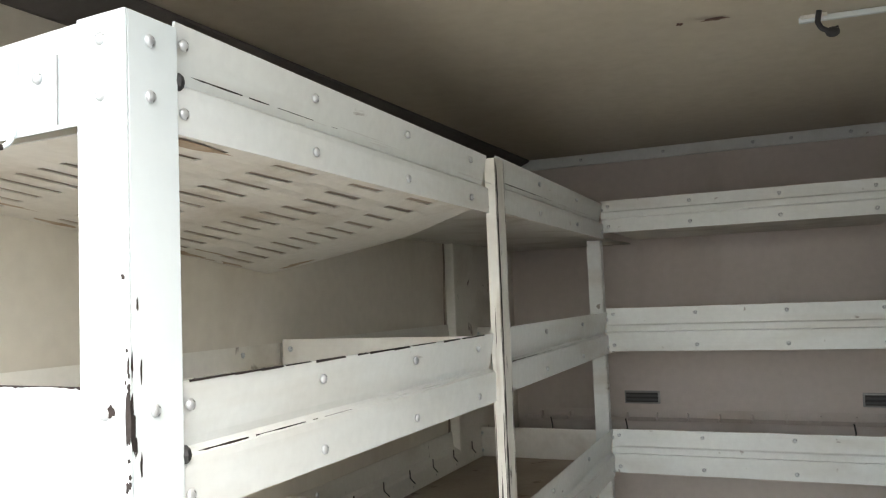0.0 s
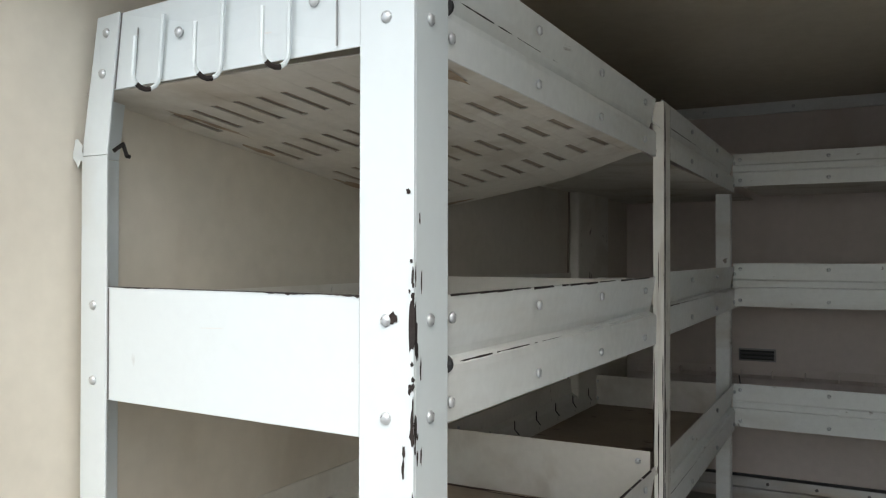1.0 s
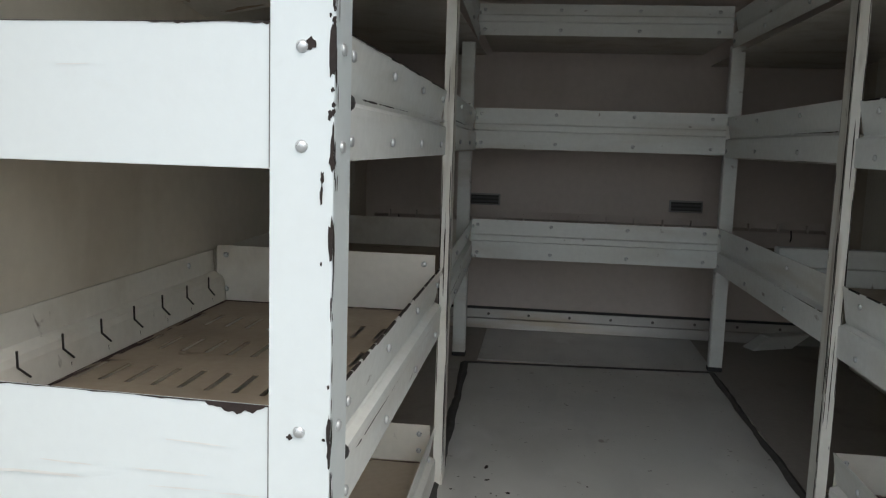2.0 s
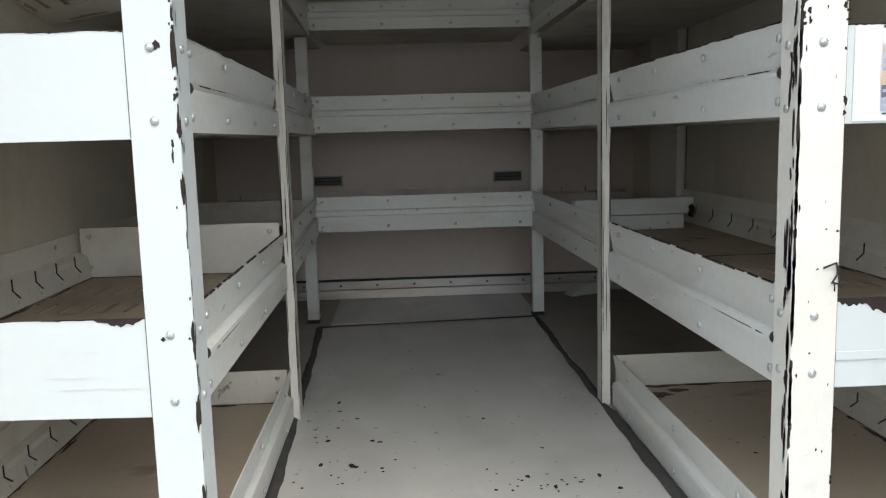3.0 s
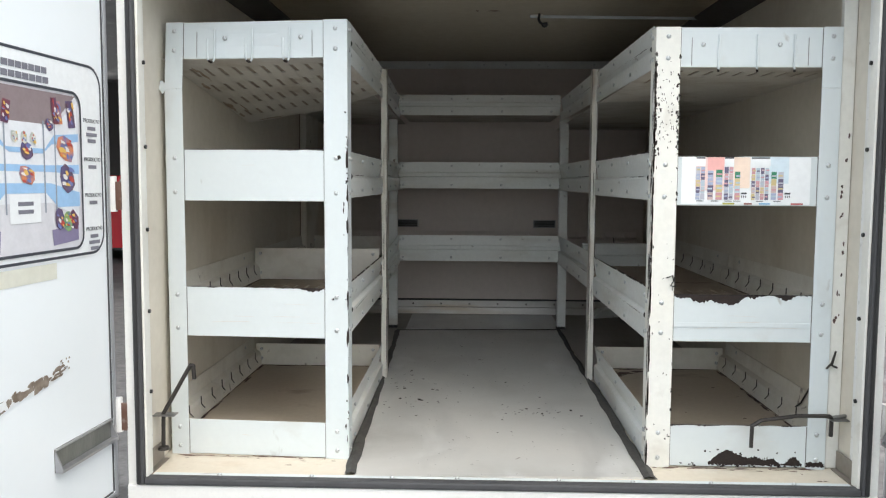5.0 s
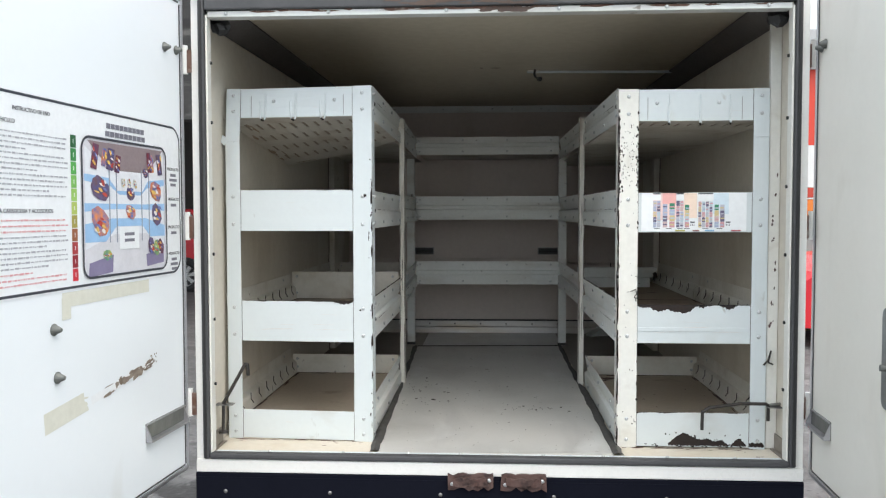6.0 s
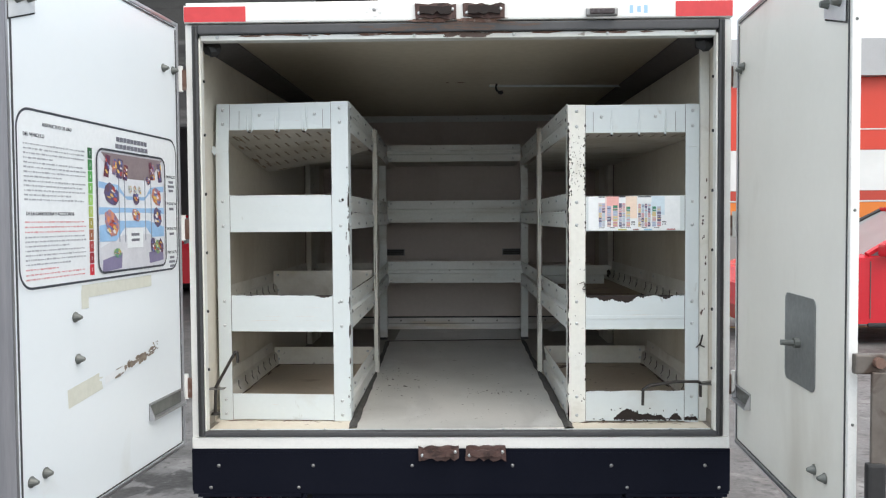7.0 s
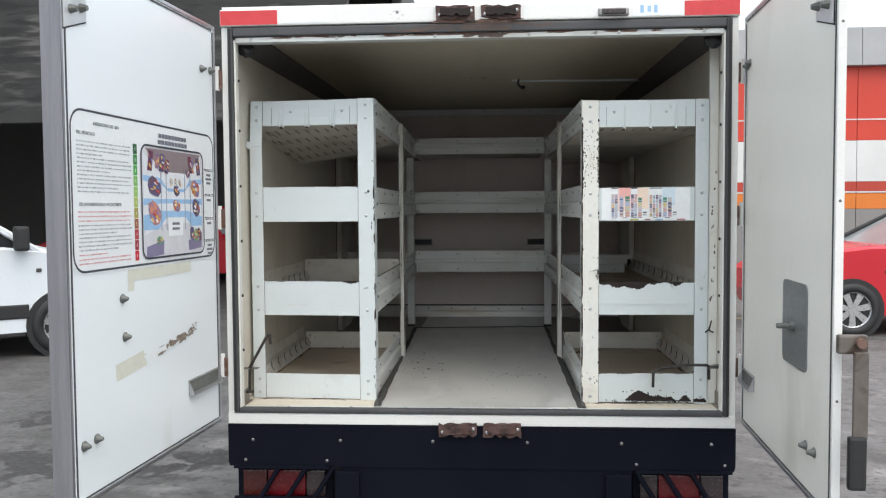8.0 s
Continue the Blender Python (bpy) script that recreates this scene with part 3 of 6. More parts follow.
# ---- shelf units ----
def rail(unit, x, y0, y1, z0, z1, s, spots=(), plug=True, label="", slant=0.0):
    """A folded rail along the aisle: an upper lip that leans out over a recessed lower strip."""
    zm = z0 + (z1 - z0) * 0.47
    pts = [(0.0, z1), (0.010, zm + 0.012), (0.013, zm + 0.003), (0.010, zm), (0.0, zm - 0.004), (-0.001, zm - 0.012), (0.0, z0)]
    a, b = ((x, y0, 0), (x + slant, y1, 0))

    def drift(y):
        return slant * (y - y0) / (y1 - y0)

    prof = sheet_profile([(-s * -1 * p[0], p[1]) for p in pts], 0.0022 if s < 0 else -0.0022)
    bm = sweep(bmesh.new(), prof, a, b)
    ob = part("side_rail", bm, rail_paint, unit, label)
    face = "x" if s < 0 else "-x"
    inward = -s
    rivets(ob, [(x + drift(y) + inward * (0.003 if z < zm else 0.004), y, z) for y in spots for z in (z0 + 0.02, z1 - 0.022)], face)
    if plug:
        rw = random.Random(int(1000 * abs(x) + 100 * z0 + 10 * y0))
        bm = bmesh.new()
        reach = (y1 - y0) * rw.uniform(0.30, 0.42)
        ya, wide = y0 + 0.004, 0.0
        while ya < y0 + reach:
            yb_ = ya + rw.uniform(0.006, 0.022)
            fade = 1 - (ya - y0) / reach
            nxt = rw.uniform(0.35, 1.0) * (0.0003 + 0.0015 * fade)
            xx = x + drift(ya) + inward * 0.0137
            if rw.random() < 0.5 + 0.5 * fade:
                bm.faces.new([bm.verts.new(p) for p in ((xx, ya, zm + 0.0025 - wide), (xx, yb_, zm + 0.0025 - nxt), (xx, yb_, zm + 0.0025 + nxt * 0.6), (xx, ya, zm + 0.0025 + wide * 0.6))])
            ya, wide = yb_, nxt
        # grey smudges, which also paint the soft shading line of the fold
        smudge = bmesh.new()
        for i in range(9):
            yc = y0 + (y1 - y0) * rw.uniform(0.25, 0.95)
            blot(smudge, (x + drift(yc) + inward * 0.0136 - inward * 0.00003 * i, yc, zm + 0.0025 + rw.uniform(-0.003, 0.004)), (0, 1, 0), (0, 0, 1), rw.uniform(0.03, 0.14), rw.uniform(0.0010, 0.0030), i, n=11)
        tagged(part("fold_smudge", smudge, scuff_shade_grey, ob, "grey smudges and painted shading along the fold"), kind="stuff")
        if z1 < 1.0 and y0 < 0.5:
            ya = y0 + 0.01
            while ya < y1 - 0.05:
                yb_ = min(ya + rw.uniform(0.02, 0.09), y1 - 0.01)
                h0 = rw.uniform(0.0008, 0.0028)
                xe, xf = x + drift(ya), x + drift(yb_)
                bm.faces.new([bm.verts.new(p) for p in ((xe + inward * 0.0012, ya, z1 - h0), (xf + inward * 0.0012, yb_, z1 - h0 * 0.6), (xf + inward * 0.0006, yb_, z1 + 0.0006), (xe + inward * 0.0006, ya, z1 + 0.0006))])
                bm.faces.new([bm.verts.new(p) for p in ((xe + inward * 0.0008, ya, z1 + 0.0007), (xf + inward * 0.0008, yb_, z1 + 0.0007), (xf - inward * 0.0024, yb_, z1 + 0.0007), (xe - inward * 0.0024, ya, z1 + 0.0007))])
                ya = yb_ + rw.choice((0.0, 0.003, 0.01, 0.03))
        tagged(part("worn_fold", bm, rust_dark, ob, "dark worn line along the fold"), kind="stuff")
        bm = ball(bmesh.new(), (x - inward * 0.0015, y0 + 0.002, zm - 0.001), 0.0095, 1.0, 0.8, 1.0)
        part("rubber_plug", bm, black_rubber, ob, "black rubber plug in the fold")
    return ob


def slotted_deck(x0, x1, y0, y1, z, rows=11, slot=0.09, pitch=0.18, lead=0.06, last=9.0, sw=0.009):
    """A sheet with staggered open slots that run along its length."""
    bm = bmesh.new()
    t = 0.0018
    step = (x1 - x0) / (rows + 1)
    edges = [x0] + [x0 + step * (i + 1) for i in range(rows)] + [x1]
    for i in range(rows + 1):
        a = edges[i] + (sw / 2 if i else 0)
        b = edges[i + 1] - (sw / 2 if i < rows else 0)
        box(bm, a, b, y0, y1, z - t, z)
    for i in range(rows):
        cx = edges[i + 1]
        y = y0
        nxt = y0 + lead + 0.004 * (rows - 1 - i if x0 < 0 else i)
        while nxt + slot < min(y1 - 0.03, last):
            box(bm, cx - sw / 2, cx + sw / 2, y, nxt, z - t, z)
            y = nxt + slot
            nxt += pitch
        box(bm, cx - sw / 2, cx + sw / 2, y, y1, z - t, z)
    return bm


def plain_sheet(x0, x1, y0, y1, z, n=12):
    bm = bmesh.new()
    rows = [[bm.verts.new((x0 + (x1 - x0) * i / n, y, z)) for y in (y0, y1)] for i in range(n + 1)]
    for p, q in zip(rows, rows[1:]):
        bm.faces.new((p[0], q[0], q[1], p[1]))
    return bm


def sag(bm, s, xi, y0, y1, drop):
    """Lets a deck sink towards the wall and its far end."""
    for v in bm.verts:
        u = max(0.0, min(1.0, (abs(v.co.x) - xi) / 0.49))
        k = min(1.0, u / 0.42)
        v.co.z -= drop * (0.20 * k * k * (3 - 2 * k) + 0.80 * u) * max(0.0, (v.co.y - y0) / (y1 - y0))
    return bm


def wire_hooks(parent, x, s, y0, y1, z, n, material):
    """Short bent wires that stand out of a wall ledge."""
    for i in range(n):
        y = y0 + (y1 - y0) * (i + 0.5) / n
        bm = wire(bmesh.new(), [(x - s * 0.010, y + 0.014, z - 0.010), (x - s * 0.007, y - 0.008, z + 0.008), (x - s * 0.007, y - 0.009, z + 0.030)], 0.0016, 5)
        rod(bm, (x - s * 0.0065, y + 0.012, z - 0.034), (x - s * 0.0060, y + 0.012, z - 0.016), 0.0011, 5)
        part("wire_hook", bm, material, parent)


def shelf_unit(s, xi, xo, y0, bars, label, mat_inner, mat_bar):
    unit = thing("shelf_unit", (s * (xi + xo) / 2, y0 + 0.9, 0.0), label, "shelf unit", "shelf units of the truck")
    top = bars[0][1] + 0.001
    wi, wo = 0.062, 0.048
    yt, ym, yb = 0.86, 0.90 if s > 0 else 0.89, 1.94
    # front posts of folded angle
    bm = bmesh.new()
    box(bm, s * (xi), s * (xi + wi), y0 - 0.003, y0, 0.0, top, bevel=0.0012)
    pi_ = part("front_post", bm, mat_inner, unit)
    bm = boxed(s * xi, s * (xi + 0.003), y0 + 0.0005, y0 + (0.062 if s < 0 else 0.047), 0.0, top, bevel=0.0012)
    ps = part("post_flange", bm, white_paint if s < 0 else cream_paint, unit)
    kink = 0.978
    bm = boxed(s * (xo - wo), s * xo, y0 - 0.003, y0, 0.0, kink, bevel=0.0012)
    box(bm, s * (xo - 0.003), s * xo, y0 + 0.0005, y0 + (0.05 if s < 0 else 0.04), 0.0, kink, bevel=0.001)
    box(bm, s * (xo - wo), s * xo, y0 - 0.003, y0, kink + 0.0005, top, bevel=0.0012)
    box(bm, s * (xo - 0.003), s * xo, y0 + 0.0005, y0 + (0.05 if s < 0 else 0.04), kink + 0.0005, top, bevel=0.001)
    po = part("front_post", bm, white_paint, unit)
    made = []
    for i, (z0, z1) in enumerate(bars):
        bm = bmesh.new()
        box(bm, s * (xi + wi - 0.004), s * (xo - wo + 0.004), y0 + 0.0006, y0 + 0.0036, max(z0, 0.001), z1, bevel=0.001)
        if i in (0, 2):
            # a folded hem along the bar
            zf = z0 + (z1 - z0) * 0.36
            if i == 2 and s > 0:
                box(bm, s * (xi + wi + 0.002), s * (xo - wo - 0.002), y0 - 0.0012, y0 + 0.0004, zf - 0.006, zf + 0.006, bevel=0.0006)
        made.append(part("front_bar", bm, mat_bar, unit))
        for xs in (xi + wi + 0.0008, xo - wo - 0.0008):
            part("seam", boxed(s * (xs - 0.0008), s * (xs + 0.0008), y0 - 0.0004, y0 + 0.0005, max(z0, 0.001) + 0.001, z1 - 0.001), cove_grey, made[-1], "dark joint beside the post")
        d = 0.022
        rivets(pi_, [(s * (xi + wi * 0.5), y0 - 0.0032, z) for z in (z0 + d, z1 - d)], "-y")
        rivets(po, [(s * (xo - wo * 0.5), y0 - 0.0032, z) for z in (z0 + d, z1 - d)], "-y")
        rivets(ps, [(s * (xi - 0.001), y0 + 0.026, z) for z in (z0 + d, z1 - d)], "x" if s < 0 else "-x")
    # J-shaped hooks on the top bar
    z0, z1 = bars[0]
    for k in (0.27, 0.54, 0.80):
        x = s * (xi + wi + (xo - wo - xi - wi) * k) if s > 0 else s * (xo - wo - (xo - wo - xi - wi) * (k - 0.04))
        bend = [(x - 0.005 + 0.005 * math.cos(a), y0 - 0.0175 + 0.0145 * math.cos(a), z0 + 0.004 - 0.016 * math.sin(a)) for a in [math.pi * i / 8 for i in range(9)]]
        bm = wire(bmesh.new(), [(x, y0 - 0.002, z1 - 0.018)] + bend + [(x - 0.010, y0 - 0.032, z0 + 0.046)], 0.0027, 6)
        part("bag_hook", bm, white_paint, made[0], "white-painted wire hook")
        part("hook_tip", wire(bmesh.new(), bend[3:7], 0.0030, 6), rust_dark, made[0], "worn bare metal")
    for k in (0.16, 0.70):
        x = s * (xi + wi + (xo - wo - xi - wi) * k)
        rivets(made[0], [(x, y0 + 0.0004, z1 - 0.042)], "-y")
    for k in (0.08, 0.90):
        x = s * (xi + wi + (xo - wo - xi - wi) * k)
        part("fold_line", boxed(x - 0.0008, x + 0.0008, y0 - 0.0008, y0 + 0.0004, z0 + 0.004, z1 - 0.025), steel, made[0])
    # slim middle post and the rear leg on the aisle side
    bm = bmesh.new()
    mo = 0.003 if s > 0 else -0.007
    prof = [(0.0, 0.034), (0.0, -0.016), (0.020, -0.016), (0.020, -0.0135), (0.0028, -0.0135), (0.0028, 0.0315), (0.007, 0.0315), (0.007, 0.034)]
    rings = [[bm.verts.new((s * (xi - 0.017 - mo + a), ym + c, z)) for a, c in prof] for z in (0.006, 1.150 if s > 0 else top - 0.006)]
    for i in range(8):
        bm.faces.new((rings[0][i], rings[0][(i + 1) % 8], rings[1][(i + 1) % 8], rings[1][i]))
    bm.faces.new(rings[0])
    bm.faces.new(rings[1])
    bmesh.ops.recalc_face_normals(bm, faces=bm.faces)
    mp = part("middle_post", bm, post_paint, unit, "slim chipped white post")
    xl = xi + (0.053 if s < 0 else -0.012)
    bm = bmesh.new()
    box(bm, s * (xl - 0.005), s * (xl + 0.035), yb + 0.004, yb + 0.007, 0.004, 1.05, bevel=0.001)
    box(bm, s * (xl - 0.008), s * (xl - 0.0055), yb + 0.004, yb + 0.035, 0.004, 1.05, bevel=0.001)
    bp = part("rear_post", bm, rail_paint, unit)
    part("rubber_foot", boxed(s * (xl - 0.01), s * (xl + 0.036), yb, yb + 0.036, 0.0042, 0.018, bevel=0.003), black_rubber, bp, "black rubber foot")
    # rails along the aisle
    levels = ((1.044, 1.152), (0.695, 0.82), (0.328, 0.468))
    xb = xi - (0.0 if s < 0 else 0.035)
    for i, (z0, z1) in enumerate(levels):
        dz = -0.012 if s > 0 and i == 0 else 0.0
        near = rail(unit, s * (xi + 0.0045), y0 + 0.048, ym - 0.0165, z0 + dz, z1 + dz, s, (y0 + 0.056, 0.285, 0.535, 0.784), slant=-0.010 if s > 0 else 0.0)
        if s < 0 and i == 0:
            # the front end of this rail is lifted a little
            for ob in (near, *near.children):
                if ob.name.startswith("rivet"):
                    ob.location.z += 0.009 * max(0.0, 1 - ob.location.y / ym)
                else:
                    for v in ob.data.vertices:
                        v.co.z += 0.009 * max(0.0, 1 - v.co.y / ym)
        # the rear length of rail
        rail(unit, s * (xi + 0.0045 - (0.010 if s > 0 else 0.0)), ym + 0.0345, yb - 0.004, z0 + 0.008 + dz, z1 + 0.008 + dz, s, (ym + 0.05, 1.22, 1.58, 1.91), slant=-0.014 if s > 0 else -0.028)
    rail(unit, s * (xi + 0.006), y0 + 0.048, ym - 0.018, 0.006, 0.135, s, (0.12, 0.42, 0.74), plug=False)
    # decks
    x0, x1 = sorted((s * (xi + 0.008), s * (WALL - 0.004)))
    dk = bars[0][0] + 0.004
    r0, r1 = (x0, x1 - 0.034) if s < 0 else (x0, x1)
    part("top_deck", sag(slotted_deck(x0, x1, y0 + 0.022, yt - 0.002, dk, last=9.0 if s < 0 else 0.32, sw=0.011), s, xi, y0, yt, 0.106 if s < 0 else 0.0), deck_under, unit, "slotted white top shelf with dusty underside")
    # added unseen sheet just above the deck, so its slots look dark
    part("deck_liner", sag(plain_sheet(x0 + 0.004, x1 - 0.004, y0 + 0.026, yt - 0.006, dk + 0.0012), s, xi, y0, yt, 0.106 if s < 0 else 0.0), slot_backdrop, unit, "added brown sheet that darkens the slots of the top shelf")
    part("top_deck", boxed(r0, r1, yt + 0.002, BACK - 0.006, dk - 0.002, dk), deck_under, unit)
    part("upper_deck", slotted_deck(x0, x1, y0 + 0.022, ym - 0.002, levels[1][0] + 0.006), deck_under, unit, "slotted white shelf")
    part("upper_deck", boxed(r0, r1, ym + 0.002, BACK - 0.006, levels[1][0] + 0.004, levels[1][0] + 0.006), deck_under, unit)
    part("middle_deck", slotted_deck(x0, x1, y0 + 0.022, ym - 0.002, 0.372), deck_brown, unit, "slotted shelf with brown dirt")
    part("middle_deck", boxed(r0, r1, ym + 0.002, BACK - 0.006, 0.370, 0.372), deck_brown, unit)
    part("bottom_tray", boxed(x0, x1, y0 + 0.022, ym + 0.012, 0.043, 0.046), tray_brown, unit, "tan bottom tray with dark smears")
    # cross panels at the middle post
    for j, (za, zb) in enumerate(((0.703, 0.815), (0.373, 0.490), (0.047, 0.128))):
        if s > 0 and j == 1:
            continue
        bm = boxed(x0 + 0.01, x1 - 0.012, ym - 0.001, ym + 0.0015, za, zb, bevel=0.0006)
        cp = part("cross_panel", bm, deck_under if j < 2 else aged_paint, unit, "beige-stained cross panel")
        rivets(cp, [(x, ym - 0.002, z) for x in (x0 + 0.03, x1 - 0.035) for z in (za + 0.025, zb - 0.02)], "-y")
    for za, zb in ((0.373, 0.468), (0.703, 0.79)):
        if s > 0 and za < 0.5:
            continue
        cp = part("cross_panel", boxed(x0 + 0.01, x1 - 0.02, yb + 0.012, yb + 0.0145, za, zb, bevel=0.0006), deck_under, unit)
        rivets(cp, [(x, yb + 0.011, z) for x in (x0 + 0.03, x1 - 0.035) for z in (za + 0.02, zb - 0.02)], "-y")
    # ledges on the wall with wire hooks
    for j, zd in enumerate((levels[1][0] + 0.008, 0.374, 0.048)):
        for ya, yb2, n in ((y0 + 0.03, ym - 0.004, 8), (ym + 0.006, yb + 0.035, 7)):
            if j == 2 and ya > ym:
                continue
            w = WALL - 0.003
            pts = [(w, zd + 0.105), (w - 0.004, zd + 0.06), (w - 0.022, zd + 0.05), (w - 0.026, zd + 0.042), (w - 0.030, zd)]
            prof = sheet_profile([(p[0] - w, p[1]) for p in pts], 0.002)
            prof = [(s * p[0], p[1]) for p in prof]
            bm = sweep(bmesh.new(), prof, (s * w, ya, 0), (s * w, yb2, 0))
            lg = part("wall_ledge", bm, aged_paint, unit, "folded ledge with wire hooks along the wall")
            rivets(lg, [(s * (w - 0.003), y, zd + 0.088) for y in (ya + 0.12, yb2 - 0.12)], "x" if s < 0 else "-x")
            wire_hooks(lg, s * (w - 0.024), s, ya + 0.02, yb2 - 0.03, zd + 0.032, n, dark_wire)
    return unit, pi_, ps, po, made, mp


LEFT_BARS = ((1.057, 1.152), (0.687, 0.821), (0.325, 0.458), (0.002, 0.097))
RIGHT_BARS = ((1.030, 1.128), (0.683, 0.808), (0.333, 0.455), (0.004, 0.114))
left, lp, lps, lpo, lbars, lmid = shelf_unit(-1, 0.39, 0.876, 0.0, LEFT_BARS,
    "white-painted riveted sheet-metal shelf unit with chipped edges along the side wall", white_paint, white_paint)
right, rp, rps, rpo, rbars, rmid = shelf_unit(1, 0.39, 0.852, -0.035, RIGHT_BARS,
    "white riveted shelf unit with heavily chipped cream post and rusty bars", cream_paint, white_paint)

# worn paint on the posts
rnd = random.Random(3)
spots = []
for i in range(34):
    z = rnd.choice((rnd.uniform(0.05, 0.95), rnd.gauss(0.70, 0.07), rnd.gauss(0.80, 0.03)))
    spots.append(((-0.3905 - rnd.random() ** 5 * 0.012, -0.0036, z), rnd.uniform(0.0015, 0.0045), rnd.choice((0.004, 0.008, 0.02)) * rnd.uniform(0.6, 1.5), i))
for z, w, h in ((0.792, 0.008, 0.05), (0.70, 0.007, 0.035), (0.62, 0.008, 0.045), (0.44, 0.006, 0.03), (0.33, 0.008, 0.05), (0.22, 0.006, 0.03)):
    spots.append(((-0.3915, -0.0037, z), w * 0.75, h, int(z * 1000)))
spots += [((-0.413, -0.0036, 0.801), 0.010, 0.012, 501), ((-0.43, -0.0036, 0.43), 0.006, 0.006, 502)]
rusty_chips("chipped_paint", lp, spots, (1, 0, 0), (0, 0, 1))
spots = [((-0.3895, -0.0012 + rnd.random() ** 4 * 0.012, z), 0.003, rnd.uniform(0.006, 0.03), i) for i, z in enumerate([rnd.uniform(0.05, 0.95) for _ in range(34)])]
spots += [((-0.3895, -0.0005, 0.785), 0.007, 0.05, 71), ((-0.3895, 0.010, 0.835), 0.0025, 0.02, 72), ((-0.3895, -0.0005, 0.70), 0.006, 0.03, 73), ((-0.3895, -0.0005, 0.618), 0.006, 0.045, 74)]
rusty_chips("chipped_paint", lps, spots, (0, 1, 0), (0, 0, 1))

spots = []
for i in range(210):
    z = rnd.choice((rnd.gauss(0.93, 0.055), rnd.gauss(0.90, 0.08), rnd.gauss(0.93, 0.05), rnd.uniform(0.03, 1.05)))
    k = rnd.random() ** 3.4 * 0.058
    x = 0.3915 + k if rnd.random() < 0.72 else 0.4515 - k
    if 0 < z < 1.07:
        big = 1.0 - 0.55 * min(1.0, k / 0.02)
        spots.append(((x, -0.0386, z), rnd.uniform(0.0015, 0.007) * big, rnd.uniform(0.003, 0.014) * big, i))
for i in range(40):
    spots.append(((0.3915, -0.0387, rnd.uniform(0.02, 1.04)), 0.0045, rnd.uniform(0.015, 0.09), 900 + i))
rusty_chips("chipped_paint", rp, spots, (1, 0, 0), (0, 0, 1))
spots = [((0.3895, -0.033 + rnd.random() ** 3 * 0.02, rnd.uniform(0.02, 1.05)), 0.006, rnd.uniform(0.008, 0.06), i) for i in range(60)]
rusty_chips("chipped_paint", rps, spots, (0, 1, 0), (0, 0, 1))
for post, s in ((lmid, -1), (rmid, 1)):
    y = min(v.co.y for v in post.data.vertices) - 0.0004
    near_x = min(abs(v.co.x) for v in post.data.vertices)
    spots = [((math.copysign(near_x + rnd.choice((0.0008, 0.002, 0.010, 0.018, 0.019)), s), y, rnd.uniform(0.08, 1.05)), rnd.uniform(0.0014, 0.0026), rnd.uniform(0.02, 0.26), i) for i in range(14)]
    rusty_chips("chipped_paint", post, spots, (1, 0, 0), (0, 0, 1))
    # dark streaks down the groove and the edges of its aisle side
    xs = min(v.co.x for v in post.data.vertices) - 0.0004 if s > 0 else max(v.co.x for v in post.data.vertices) + 0.0004
    zt = max(v.co.z for v in post.data.vertices) - 0.01
    spots = [((xs, y + 0.0084 + rnd.uniform(-0.0010, 0.0010), 0.04 + (zt - 0.04) * (i + rnd.random()) / 22), rnd.uniform(0.0040, 0.0075), rnd.uniform(0.05, 0.14), 300 + i) for i in range(22)]
    spots += [((xs, y + rnd.choice((0.0014, 0.0026, 0.0464, 0.0489)), 0.05 + (zt - 0.06) * rnd.random()), rnd.uniform(0.0016, 0.0035), rnd.uniform(0.015, 0.10), 400 + i) for i in range(20)]
    rusty_chips("chipped_paint", post, spots, (0, 1, 0), (0, 0, 1))


def ragged_edge(name, parent, x0, x1, y, z_top, depths, seed, label):
    """Bare rust along a top edge: a strip whose lower outline follows ragged depths."""
    rnd = random.Random(seed)
    bm = bmesh.new()
    n = 90
    last = None
    for i in range(n + 1):
        k = i / n
        f = k * (len(depths) - 1)
        j = min(int(f), len(depths) - 2)
        d = depths[j] + (depths[j + 1] - depths[j]) * (f - j) 
        d = max(d + rnd.uniform(-0.0035, 0.0035) * min(1.0, d / 0.006), 0.0003)
        x = x0 + (x1 - x0) * k
        col = (bm.verts.new((x, y, z_top + 0.0006)), bm.verts.new((x, y, z_top - d)))
        if last:
            bm.faces.new((last[0], last[1], col[1], col[0]))
        last = col
    return part(name, bm, rust_dark, parent, label)


RUST = "dark rust where paint has chipped"
ragged_edge("rusty_edge", rbars[2], 0.453, 0.802, -0.0348, 0.455, (0.006, 0.012, 0.010, 0.019, 0.020, 0.016, 0.021, 0.025, 0.028, 0.020, 0.003, 0.011, 0.004, 0.001, 0.002, 0.012, 0.013, 0.002, 0.002, 0.002), 7, RUST)
ragged_edge("rusty_edge", rbars[3], 0.453, 0.802, -0.0348, 0.114, (0.004, 0.001, 0.004, 0.001, 0.0, 0.002, 0.0, 0.003, 0.0), 8, RUST)
ragged_edge("rusty_edge", rbars[1], 0.453, 0.802, -0.0348, 0.808, (0.002, 0.001, 0.004, 0.0, 0.0, 0.0, 0.0), 9, RUST)
ragged_edge("rusty_edge", lbars[2], -0.828, -0.452, -0.0002, 0.458, (0.0, 0.001, 0.0, 0.003, 0.0, 0.001, 0.0, 0.0, 0.001, 0.0, 0.0, 0.002, 0.001, 0.001, 0.009, 0.008, 0.001), 10, RUST)
ragged_edge("rusty_edge", lbars[1], -0.828, -0.452, -0.0002, 0.821, (0.0, 0.001, 0.0, 0.0, 0.0, 0.0, 0.002, 0.0, 0.002), 11, RUST)
